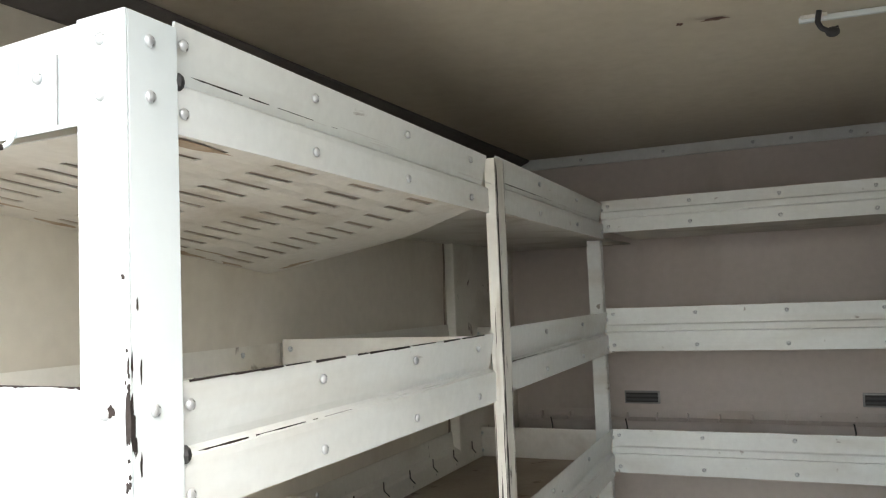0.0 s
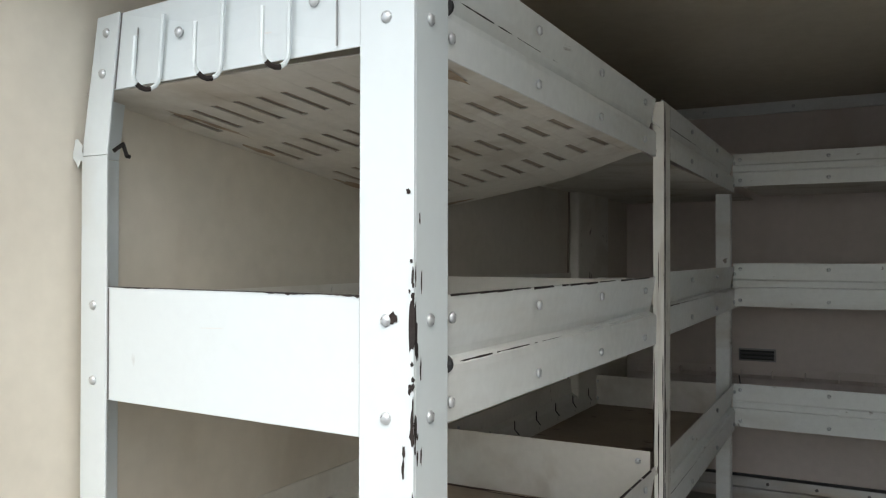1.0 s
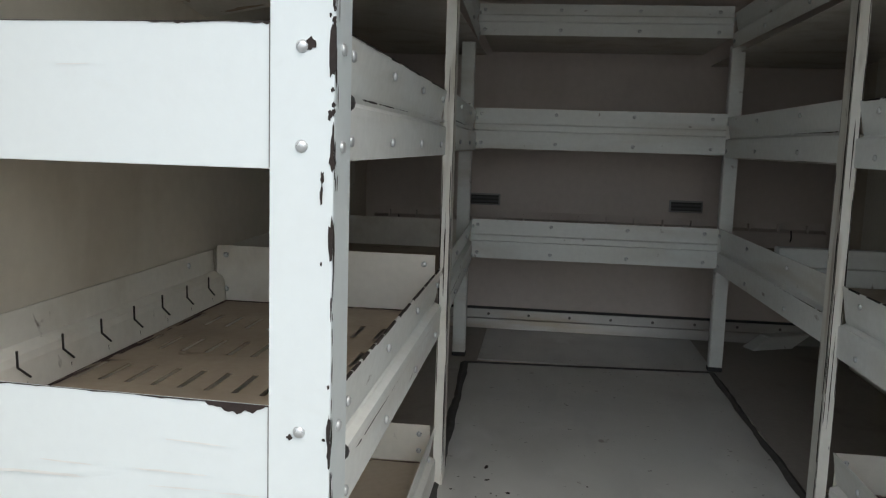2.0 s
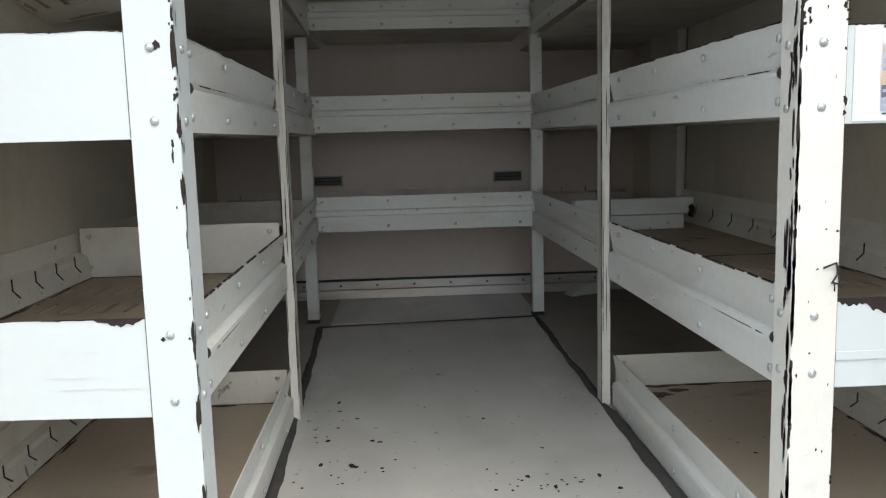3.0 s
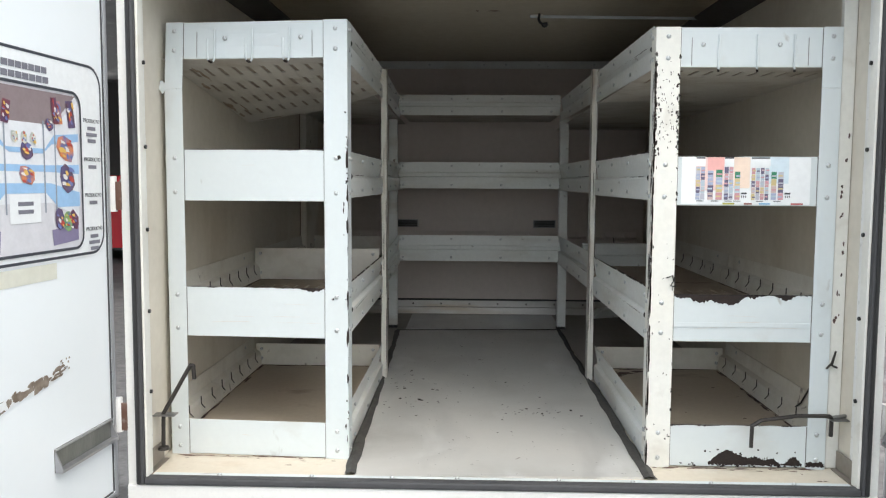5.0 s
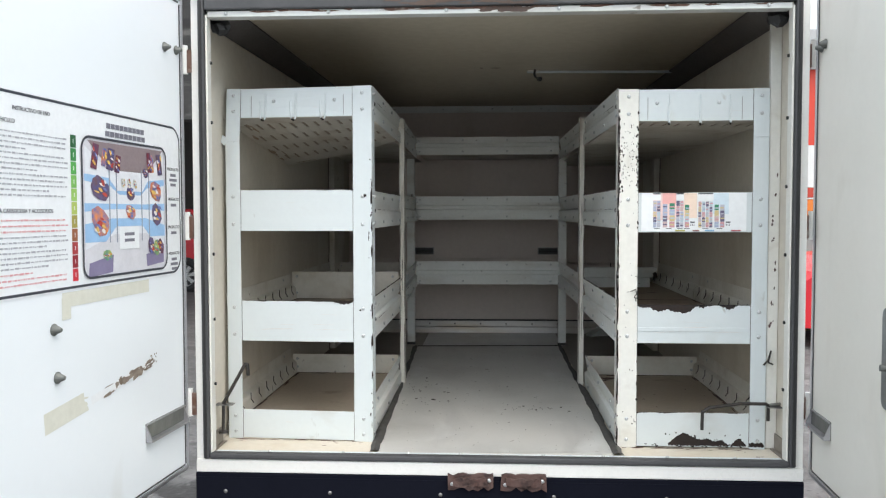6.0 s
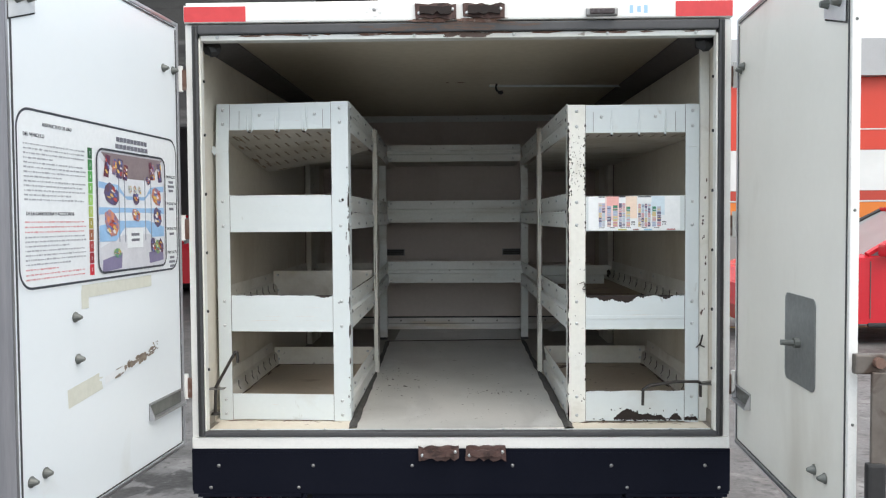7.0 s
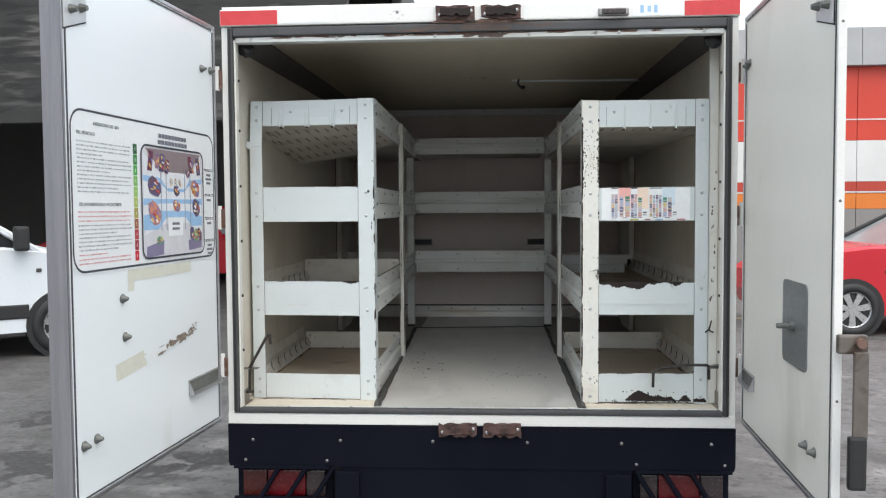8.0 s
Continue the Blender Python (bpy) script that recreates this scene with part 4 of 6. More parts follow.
bm = bmesh.new()
rnd = random.Random(15)
foot = (0.004, 0.020, 0.034, 0.039, 0.036, 0.030, 0.022, 0.021, 0.024, 0.018, 0.014, 0.021, 0.006, 0.004, 0.020, 0.023, 0.004)
last = None
for i in range(97):
    f = i / 96 * (len(foot) - 1)
    j = min(int(f), len(foot) - 2)
    h = foot[j] + (foot[j + 1] - foot[j]) * (f - j) + rnd.uniform(-0.003, 0.003)
    x = 0.553 + 0.241 * i / 96
    lo = 0.006 + abs(rnd.gauss(0, 0.0025))
    col = (bm.verts.new((x, -0.0350, lo)), bm.verts.new((x + rnd.uniform(-0.001, 0.001), -0.0350, max(lo + 0.002, 0.008 + h))))
    if last:
        bm.faces.new((last[0], col[0], col[1], last[1]))
    last = col
for i in range(30):
    blot(bm, (rnd.uniform(0.46, 0.8), -0.0349, rnd.uniform(0.004, 0.012)), (1, 0, 0), (0, 0, 1), rnd.uniform(0.004, 0.012), rnd.uniform(0.003, 0.006), 300 + i)
for i in range(16):
    blot(bm, (rnd.uniform(0.54, 0.80), -0.0349, rnd.uniform(0.02, 0.05)), (1, 0, 0), (0, 0, 1), rnd.uniform(0.003, 0.007), rnd.uniform(0.003, 0.006), 340 + i)
part("rust_patch", bm, rust_dark, rbars[3], "large dark rust patch along the lower edge")
bm = bmesh.new()
for i in range(10):
    x = 0.808 + i * 0.004
    blot(bm, (x, -0.0388 - 0.00003 * i, 0.012 + 0.002 * (i % 3)), (1, 0, 0), (0, 0, 1), 0.012, 0.012, 40 + i)
part("rust_patch", bm, rust_dark, rpo, RUST)


def skew_front(unit, s, xi, xo, near, far):
    """Sets the front sheets of a unit askew: near at the aisle, far at the wall."""
    done = set()
    for ob in unit.children_recursive:
        name = ob.name.split(".")[0]
        if name == "rivet":
            x, y, z = ob.matrix_basis.translation
            if y < 0.05:
                ob.matrix_basis = Matrix.Translation((0, near + (far - near) * (abs(x) - xi) / (xo - xi), 0)) @ ob.matrix_basis
        elif name in ("front_post", "post_flange", "front_bar", "bag_hook", "hook_tip", "fold_line", "seam", "scuff", "torn_clip", "chipped_paint", "rusty_edge", "rust_patch"):
            if ob.data.name in done or min(v.co.y for v in ob.data.vertices) > 0.2:
                continue
            done.add(ob.data.name)
            for v in ob.data.vertices:
                v.co.y += near + (far - near) * (abs(v.co.x) - xi) / (xo - xi)


# scuffs on the bars, dirt along the foot of the units, a torn clip on the outer post
rnd = random.Random(91)
for bars_, x0, x1, y, zs in ((lbars, -0.82, -0.46, -0.0008, LEFT_BARS), (rbars, 0.46, 0.795, -0.0358, RIGHT_BARS)):
    for i, (z0, z1) in enumerate(zs):
        bm = bmesh.new()
        for j in range(10 if i == 2 else 1):
            w = rnd.uniform(0.012, 0.09 if i == 2 else 0.04)
            z = rnd.choice((z0 + (z1 - z0) * 0.36 + 0.0075, z0 + (z1 - z0) * 0.36 - 0.0075)) + rnd.uniform(-0.001, 0.001) if i == 2 and j < 9 else rnd.uniform(z0 + 0.02, z1 - 0.015)
            blot(bm, (rnd.uniform(x0 + w / 2, x1 - w / 2), y - 0.00002 * j + (0.0003 if i != 2 else 0.0), z), (1, 0, rnd.uniform(-0.06, 0.06)), (0, 0, 1), w, rnd.uniform(0.0009, 0.0022), 10 * i + j, n=11)
        tagged(part("scuff", bm, scuff_shade_grey, bars_[i], "thin grey scuff marks"), kind="stuff")
for unit_, xa, xb, y in ((left, -0.875, -0.40, -0.008), (right, 0.395, 0.85, -0.043)):
    bm = bmesh.new()
    for i in range(30):
        blot(bm, (rnd.uniform(xa, xb), y + rnd.uniform(-0.006, 0.004), 0.0012 + 0.00002 * i), (1, 0, 0), (0, 1, 0), rnd.uniform(0.008, 0.05), rnd.uniform(0.002, 0.007), i, n=9)
    for i in range(6):
        blot(bm, (rnd.uniform(xa, xb), y - rnd.random() ** 2 * 0.09 - 0.01, 0.0012), (1, 0, 0), (0, 1, 0), rnd.uniform(0.004, 0.02), rnd.uniform(0.003, 0.008), 80 + i, n=9)
    tagged(part("floor_grime", bm, rust_brown, floor, "brown dirt along the foot of the shelves"), kind="stuff").location = -floor.location
part("torn_clip", wire(bmesh.new(), [(-0.8715, 0.040, 0.990), (-0.868, 0.052, 1.000), (-0.866, 0.056, 0.985), (-0.862, 0.058, 0.984)], 0.0026, 6), dark_wire, lpo, "torn dark metal clip")
skew_front(left, -1, 0.39, 0.876, -0.016, 0.011)


def bend_back(unit, xi, xo, kink, top, amount):
    """Lets the buckled outer corner of a unit's front lean backwards above the kink."""
    def push(x, z):
        return amount * max(0.0, (z - kink) / (top - kink)) * max(0.0, (abs(x) - xi) / (xo - xi)) ** 2

    done = set()
    for ob in unit.children_recursive:
        name = ob.name.split(".")[0]
        if name == "rivet":
            x, y, z = ob.matrix_basis.translation
            if y < 0.05:
                ob.matrix_basis = Matrix.Translation((0, push(x, z), 0)) @ ob.matrix_basis
        elif name in ("front_post", "front_bar", "bag_hook", "hook_tip", "fold_line", "seam", "scuff") and ob.data.name not in done:
            done.add(ob.data.name)
            for v in ob.data.vertices:
                v.co.y += push(v.co.x, v.co.z)


bend_back(left, 0.39, 0.876, 0.978, 1.156, 0.022)

# twisted wire left on the right post
part("wire_tie", wire(bmesh.new(), [(0.430, -0.040, 0.497), (0.446, -0.043, 0.504), (0.449, -0.042, 0.490), (0.441, -0.043, 0.478), (0.453, -0.041, 0.475), (0.451, -0.040, 0.500)], 0.0014, 5), dark_wire, rp, "twisted dark wire")

# dark smears on the right bottom tray
bm = bmesh.new()
rnd = random.Random(64)
for i in range(9):
    blot(bm, (rnd.uniform(0.45, 0.66), 0.90 - rnd.random() ** 2 * 0.12, 0.0465 + 0.00002 * i), (1, 0, 0), (0, 1, 0), rnd.uniform(0.02, 0.09), rnd.uniform(0.01, 0.03), i, n=14)
for i in range(14):
    blot(bm, (rnd.uniform(0.44, 0.82), rnd.uniform(0.05, 0.75), 0.0465), (1, 0, 0), (0, 1, 0), rnd.uniform(0.004, 0.012), rnd.uniform(0.003, 0.010), 40 + i, n=8)
tagged(part("tray_smear", bm, rust_mid, right, "dark smears on the tray"), kind="stuff")
# brown grime caught along the foot of the wall ledges and cross panels
rnd = random.Random(77)
for unit_, s, y1 in ((left, -1, 0.885), (right, 1, 0.895)):
    for zt in (0.0468, 0.3728):
        bm = bmesh.new()
        for i in range(34):
            blot(bm, (s * (WALL - 0.034 - rnd.random() ** 3 * 0.012), rnd.uniform(0.05, y1 - 0.02), zt + 0.00002 * i), (1, 0, 0), (0, 1, 0), rnd.uniform(0.004, 0.010), rnd.uniform(0.02, 0.10), i, n=11)
        for i in range(26):
            blot(bm, (s * rnd.uniform(0.42, 0.85), y1 - 0.004 - rnd.random() ** 3 * 0.012, zt + 0.0008 + 0.00002 * i), (1, 0, 0), (0, 1, 0), rnd.uniform(0.02, 0.08), rnd.uniform(0.004, 0.010), 50 + i, n=11)
        tagged(part("joint_grime", bm, rust_mid, unit_, "brown grime along the joints"), kind="stuff")
# brown smears under the left top shelf
smear = surface("brown_rust_smear", (0.34, 0.25, 0.17), 0.75, tint=(0.50, 0.42, 0.33), scale=30, var=1.0, bump=0.1)
bm = bmesh.new()
rnd = random.Random(63)
for i in range(9):
    x, y = -0.875 + 0.05 * rnd.random() ** 2, rnd.uniform(0.10, 0.84)
    blot(bm, (x, y, LEFT_BARS[0][0] + 0.0012 - 0.00002 * i), (1, 0, 0), (0, 1, 0), rnd.uniform(0.004, 0.014), rnd.uniform(0.03, 0.13), i, n=12)
blot(bm, (-0.80, 0.835, LEFT_BARS[0][0] + 0.0006), (1, 0, 0), (0, 1, 0), 0.09, 0.016, 98, n=15)
blot(bm, (-0.435, 0.115, LEFT_BARS[0][0] + 0.0004), (1, 0, 0), (0, 1, 0), 0.022, 0.12, 99, n=15)
tagged(part("rust_smear", sag(bm, -1, 0.39, 0.0, 0.86, 0.106), smear, left, "brown rust smears under the top shelf"), kind="stuff")

# loose cross panel lying askew on the middle shelf
loose = thing("loose_cross_panel", (0.62, 1.5, 0.3725), "bent white cross panel standing askew on the brown shelf", "panel")
loose.matrix_basis = pose(0.62, 1.5, 0.3725, 0, 0, 1.5)
part("lower_fold", boxed(-0.18, 0.168, -0.010, 0.010, 0.0, 0.047, bevel=0.003), rail_paint, loose, local=True)
part("upper_fold", boxed(-0.19, 0.200, -0.014, 0.030, 0.0485, 0.100, bevel=0.004), rail_paint, loose, local=True)
part("torn_end", blot(bmesh.new(), (0.19, -0.0146, 0.055), (1, 0, 0), (0, 0, 1), 0.022, 0.035, 5), rust_dark, loose, "torn rusty end", local=True)

bm = bmesh.new()
blot(bm, (-0.882, 0.0065, 0.984), (1, 0, 0), (0, 0, 1), 0.022, 0.03, 3)
part("bent_tab", bm, white_paint, lpo, "bent tab where the post has buckled")
for s in (-1, 1):
    bm = ball(bmesh.new(), (s * 0.836, -0.14, 1.318), 0.026, 1.1, 0.8, 1.0)
    rnd = random.Random(4)
    for v in bm.verts:
        v.co += Vector((rnd.uniform(-1, 1), rnd.uniform(-1, 1), rnd.uniform(-1, 1))) * 0.006
    part("sealant_lump", bm, black_rubber, ceiling, "black lump of sealant in the corner").location = -ceiling.location

# ---- shelves across the end wall ----
rear_shelf = thing("end_wall_shelf", (0, 2.1, 0.38), "grey-white riveted metal shelves across the end wall", "shelf")
for z0, z1 in ((1.071, 1.169), (0.709, 0.839), (0.346, 0.475)):
    zm = (z0 + z1) / 2
    pts = [(0.0, z1), (0.001, zm + 0.016), (0.007, zm + 0.011), (0.007, zm - 0.004), (0.0, zm - 0.009), (0.0, z0)]
    bm = sweep(bmesh.new(), sheet_profile(pts, -0.0022), (-0.426, 1.94, 0), (0.369, 1.94, 0))
    b = part("cross_rail", bm, rail_paint, rear_shelf)
    rivets(b, [(x, 1.938, z) for x in (-0.406, -0.164, 0.083, 0.326) for z in (z0 + 0.018, z1 - 0.018)], "-y")
    part("deck", boxed(-0.408, 0.366, 1.948, BACK - 0.004, z0 + 0.002, z0 + 0.005), deck_under, rear_shelf)
pts = [(0.0, 0.468), (0.004, 0.440), (0.03, 0.430), (0.034, 0.355)]
bm = sweep(bmesh.new(), sheet_profile(pts, -0.002), (-0.85, BACK - 0.003, 0), (0.85, BACK - 0.003, 0))
led = part("wall_ledge", bm, back_skin, rear_shelf, "folded ledge with upright ribs")
for i in range(16):
    x = -0.79 + i * 0.105
    part("rib", boxed(x - 0.0025, x + 0.0025, BACK - 0.032, BACK - 0.0055, 0.4325, 0.458), back_skin, led)
for x in (-0.476, 0.250, -0.75, 0.72):
    part("wire_hook", wire(bmesh.new(), [(x, BACK - 0.03, 0.385), (x + 0.004, BACK - 0.04, 0.41), (x, BACK - 0.045, 0.440)], 0.0026, 6), dark_wire, led)

# white bent bracket in the far corner of the side floor
br = thing("corner_bracket", (0.66, 2.33, 0.004), "bent white metal bracket lying on the side floor", "bracket")
br.matrix_basis = pose(0.66, 2.33, 0.004, 0, 0, 25)
bm = boxed(-0.09, 0.09, -0.03, 0.03, 0.0, 0.05, bevel=0.006)
for v in bm.verts:
    if v.co.z > 0.03:
        v.co.x += 0.07
part("bracket_body", bm, rail_paint, br, local=True)

# ---- hasps on the sides of the opening ----
hl = thing("door_stay_hook", (-0.86, -0.06, 0.07), "dark bent steel stay rod in an eye on the jamb", "stay rod")
part("rod", wire(bmesh.new(), [(-0.868, -0.075, 0.040), (-0.866, -0.075, 0.135), (-0.800, -0.055, 0.258), (-0.792, -0.055, 0.257), (-0.790, -0.055, 0.222)], 0.0055, 8), dark_wire, hl)
part("eye_plate", boxed(-0.889, -0.832, -0.092, -0.058, 0.131, 0.134, bevel=0.001), steel, hl, "flat steel eye plate on the jamb")
bm = bmesh.new()
bmesh.ops.create_cone(bm, cap_ends=True, segments=16, radius1=0.015, radius2=0.013, depth=0.007, matrix=Matrix.Translation((-0.867, -0.075, 0.043)))
part("washer", bm, dark_wire, hl, "dark washer at the foot of the rod")
hr = thing("door_stay_hook", (0.76, -0.10, 0.07), "dark bent steel stay rod lying across the shelf post", "stay rod")
part("rod", wire(bmesh.new(), [(0.645, -0.085, 0.072), (0.646, -0.085, 0.128), (0.668, -0.085, 0.142), (0.76, -0.08, 0.154), (0.842, -0.075, 0.153), (0.850, -0.07, 0.146), (0.852, -0.065, 0.098)], 0.0052, 8), dark_wire, hr)
part("eye", wire(bmesh.new(), [(0.889, -0.06, 0.150), (0.865, -0.068, 0.149), (0.845, -0.07, 0.147)], 0.005, 8), steel, hr)
part("eye_plate", boxed(0.845, 0.889, -0.086, -0.056, 0.1415, 0.1445, bevel=0.001), steel, hr, "flat steel eye plate on the jamb")
for s in (-1, 1):
    bm = boxed(s * 0.868, s * 0.8845, -0.160, -0.036, 0.0005, 0.004, bevel=0.001)
    box(bm, s * 0.8805, s * 0.8845, -0.160, -0.036, 0.0045, 0.052, bevel=0.001)
    part("corner_guard", bm, guard_steel, rear_frame, "dirty steel angle along the foot of the jamb")
cable = thing("wall_cable", (0.875, 0.16, 0.10), "short dark cable end sticking out along the side wall", "cable")
part("cable_run", wire(bmesh.new(), [(0.868, 0.205, 0.098), (0.874, 0.180, 0.118), (0.878, 0.160, 0.146), (0.884, 0.118, 0.200)], 0.0026, 6), dark_wire, cable)
hk = thing("tie_hook", (0.865, -0.03, 0.27), "small dark wire tie on the jamb", "hook")
part("tie", wire(bmesh.new(), [(0.842, -0.045, 0.268), (0.856, -0.045, 0.283), (0.864, -0.045, 0.312), (0.856, -0.045, 0.277), (0.875, -0.03, 0.268)], 0.0028, 6), dark_wire, hk)

bm = bmesh.new()
rnd = random.Random(55)
for i in range(16):
    blot(bm, (rnd.uniform(0.861, 0.884), -0.0306 - 0.00002 * i, rnd.choice((rnd.uniform(0.50, 0.72), rnd.uniform(0.3, 0.9)))), (1, 0, 0), (0, 0, 1), rnd.uniform(0.003, 0.008), rnd.uniform(0.004, 0.016), i)
wall_right = bpy.data.objects["wall_right"]
part("side_filler", boxed(0.8555, 0.8885, -0.030, -0.012, 0.002, 1.374, bevel=0.002), cream_paint, wall_right, "grimy cream filler strip beside the shelf post").location = -wall_right.location
tagged(part("rust_fleck", bm, rust_mid, wall_right, "brown flecks on the panel"), kind="stuff").location = -wall_right.location

# ---- rear doors ----
bolt_grey = surface("dull_grey_bolt", (0.16, 0.17, 0.16), 0.5, metal=0.4, tint=(0.10, 0.10, 0.09), scale=40, bump=0.1)


def bolt(parent, u, z, f, local=True, size=1.0):
    """A rubber-washered bolt that stands out of a door's inner face."""
    bm = rod(bmesh.new(), (u, f * 0.001, z), (u, f * 0.004 * size, z), 0.0185 * size, 12)
    rod(bm, (u, f * 0.004 * size, z), (u, f * 0.026 * size, z), 0.016 * size, 12, 0.006 * size)
    return part("bolt", bm, bolt_grey, parent, "grey bolt with conical washer", smooth=False, local=local)


def truck_door(name, where, turn, u0, u1, f, skin, label, thick=0.042):
    """A thin sandwich door; f is the side of its inner face along its own y."""
    d = thing(name, where, label, "door", kind="structure", turn=turn)
    back = -f * thick
    lo, hi = 0.0, 1.425
    part("panel", boxed(u0 + 0.012, u1 - 0.012, back, 0.0, lo + 0.012, hi - 0.012), skin, d, local=True)
    e = f * 0.003
    for a, b, c, g in ((u0, u0 + 0.0115, lo, hi), (u1 - 0.0115, u1, lo, hi)):
        part("edge_profile", boxed(a, b, back - e, e, c, g, bevel=0.002), alu if f > 0 or a == u0 else body_white, d, "aluminium edge profile", local=True)
    for c, g in ((lo, lo + 0.0115), (hi - 0.0115, hi)):
        part("edge_profile", boxed(u0 + 0.0118, u1 - 0.0118, back - e, e, c, g, bevel=0.002), alu, d, local=True)
    # inner rubber bead
    for a, b, c, g in ((u0 + 0.018, u0 + 0.023, 0.02, 1.40), (u1 - 0.025, u1 - 0.020, 0.02, 1.40)):
        part("bead", boxed(a, b, e * 0.2, e * 0.8, c, g), rubber, d, local=True)
    for c, g in ((0.016, 0.020), (1.404, 1.409)):
        part("bead", boxed(u0 + 0.025, u1 - 0.027, e * 0.2, e * 0.8, c, g), rubber, d, local=True)
    return d


ZD = -0.036
left_door = truck_door("door_1", (-0.935, -0.2, ZD), -94.48, 0.002, 0.925, 1, door_white, "open white truck door with printed instruction poster inside")
right_door = truck_door("door_2", (0.935, -0.25, ZD), -93.95, -0.085, 0.862, -1, door_grey, "open dusty white truck door with metal lock plate inside", 0.014)
dark_alu = surface("weathered_dark_aluminium", (0.20, 0.20, 0.22), 0.45, metal=0.35, tint=(0.32, 0.315, 0.335), scale=7, bump=0.06, stretch=(6, 6, 0.4))
# broad aluminium free edge of the left door
part("edge_cap", boxed(0.9255, 0.9305, -0.048, 0.006, 0.0, 1.425, bevel=0.002), dark_alu, left_door, "broad dull aluminium free edge", local=True)
for u, z in ((0.116, 1.258), (0.045, 1.262), (0.664, 0.520), (0.655, 0.410), (0.868, 0.156), (0.810, 0.160)):
    bolt(left_door, u, z, 1, size=0.75)
for u, z in ((-0.035, 1.250), (-0.005, 1.256), (0.655, 0.134), (0.726, 0.135)):
    bolt(right_door, u, z, -1, size=0.75)
bright_plate = surface("scratched_bright_plate", (0.66, 0.67, 0.68), 0.35, metal=0.35, tint=(0.50, 0.50, 0.51), scale=12, bump=0.08)
for d, f, ua, ub, zb in ((left_door, 1, 0.812, 0.912, 1.238), (right_door, -1, 0.700, 0.826, 1.215)):
    bm = boxed(ua, ub, f * 0.0022, f * 0.0055, zb, zb + 0.14, bevel=0.0012)
    for v in bm.verts:
        if v.co.z < zb + 0.02:
            v.co.z += 0.035 * (ub - v.co.x) / (ub - ua) - 0.012
    pl = part("lock_plate", bm, bright_plate, d, "bare bright metal lock plate", local=True)
    # larger dark sheet behind the plate paints the shadow along its edges
    bm = boxed(ua - 0.004, ub + 0.003, f * 0.0004, f * 0.0018, zb - 0.004, zb + 0.142)
    for v in bm.verts:
        if v.co.z < zb + 0.02:
            v.co.z += 0.035 * (ub - v.co.x) / (ub - ua) - 0.012
    part("backing", bm, black_rubber, d, "dark sheet painting the edge shadow of the lock plate", local=True)
    for u in (ua + 0.025, ub - 0.03):
        zn = zb + (0.052 if u < (ua + ub) / 2 else 0.040)
        bm = rod(bmesh.new(), (u, f * 0.0055, zn), (u, f * 0.024, zn), 0.0125, 8, 0.007)
        part("nut", bm, bolt_grey, pl)
    part("latch_rod", wire(bmesh.new(), [(ua + 0.02, f * 0.012, zb + 0.09), (ub - 0.04, f * 0.03, zb + 0.085), (ub - 0.01, f * 0.03, zb + 0.11)], 0.008, 8), dark_wire, pl)
channel_grey = surface("shaded_channel_steel", (0.17, 0.175, 0.16), 0.4, metal=0.5, tint=(0.30, 0.30, 0.28), scale=9, bump=0.1, stretch=(3, 1, 1))
# pull channel at each door's hinge side; dark mouth plate paints the recess shade
for d, f, ua, ub in ((left_door, 1, 0.028, 0.262), (right_door, -1, -0.07, 0.095)):
    bm = boxed(ua, ub, f * 0.0022, f * 0.020, 0.150, 0.157, bevel=0.001)
    box(bm, ua, ub, f * 0.0022, f * 0.006, 0.1975, 0.202, bevel=0.001)
    for a, b in ((ua, ua + 0.004), (ub - 0.004, ub)):
        vs = [bm.verts.new((u, f * y, z)) for u in (a, b) for y, z in ((0.0022, 0.1575), (0.020, 0.1575), (0.0022, 0.197))]
        for face in ((0, 1, 2), (5, 4, 3), (0, 3, 4, 1), (1, 4, 5, 2), (2, 5, 3, 0)):
            bm.faces.new([vs[i] for i in face])
    bmesh.ops.recalc_face_normals(bm, faces=bm.faces)
    part("pull_channel", bm, alu, d, "folded metal pull channel", local=True)
    part("channel_mouth", boxed(ua, ub, f * 0.0005, f * 0.0020, 0.150, 0.202), channel_grey, d, local=True)
for d, z in ((left_door, 1.20), (left_door, 0.70), (left_door, 0.16), (right_door, 1.20), (right_door, 0.70), (right_door, 0.16)):
    f = 1 if d is left_door else -1
    u = -0.003 if f > 0 else -0.089
    bm = rod(bmesh.new(), (u, f * 0.006, z), (u, f * 0.006, z + 0.085), 0.009, 10)
    hg = part("hinge", bm, body_white, d, "white-painted hinge", local=True)
    bm = boxed(u - 0.004, u + 0.004, f * 0.008, f * 0.028, z + 0.004, z + 0.072, bevel=0.0015)
    part("leaf", bm, rust_brown, hg, "rusty hinge leaf")

# remains of old tape and a torn strip on the left door
bm = bmesh.new()
quad(bm, (0.43, 0.0008, 0.582), (0.40, 0, 0), (0, 0, 0.034))
quad(bm, (0.615, 0.0010, 0.562), (0.035, 0, 0), (0, 0, 0.05))
part("tape_rest", bm, tape_old, left_door, "yellowed rest of adhesive tape", local=True)
bm = bmesh.new()
rnd = random.Random(31)
quad(bm, (0.628, 0.0008, 0.322), (0.155, 0, -0.016), (0.004, 0, 0.048))
for i in range(10):
    blot(bm, (0.555 + rnd.uniform(-0.012, 0.012), 0.0008 + 0.00002 * i, 0.330 + rnd.uniform(-0.02, 0.02)), (1, 0, 0.05), (0, 0, 1), rnd.uniform(0.01, 0.03), rnd.uniform(0.004, 0.012), i, n=9)
part("tape_rest", bm, tape_old, left_door, local=True)
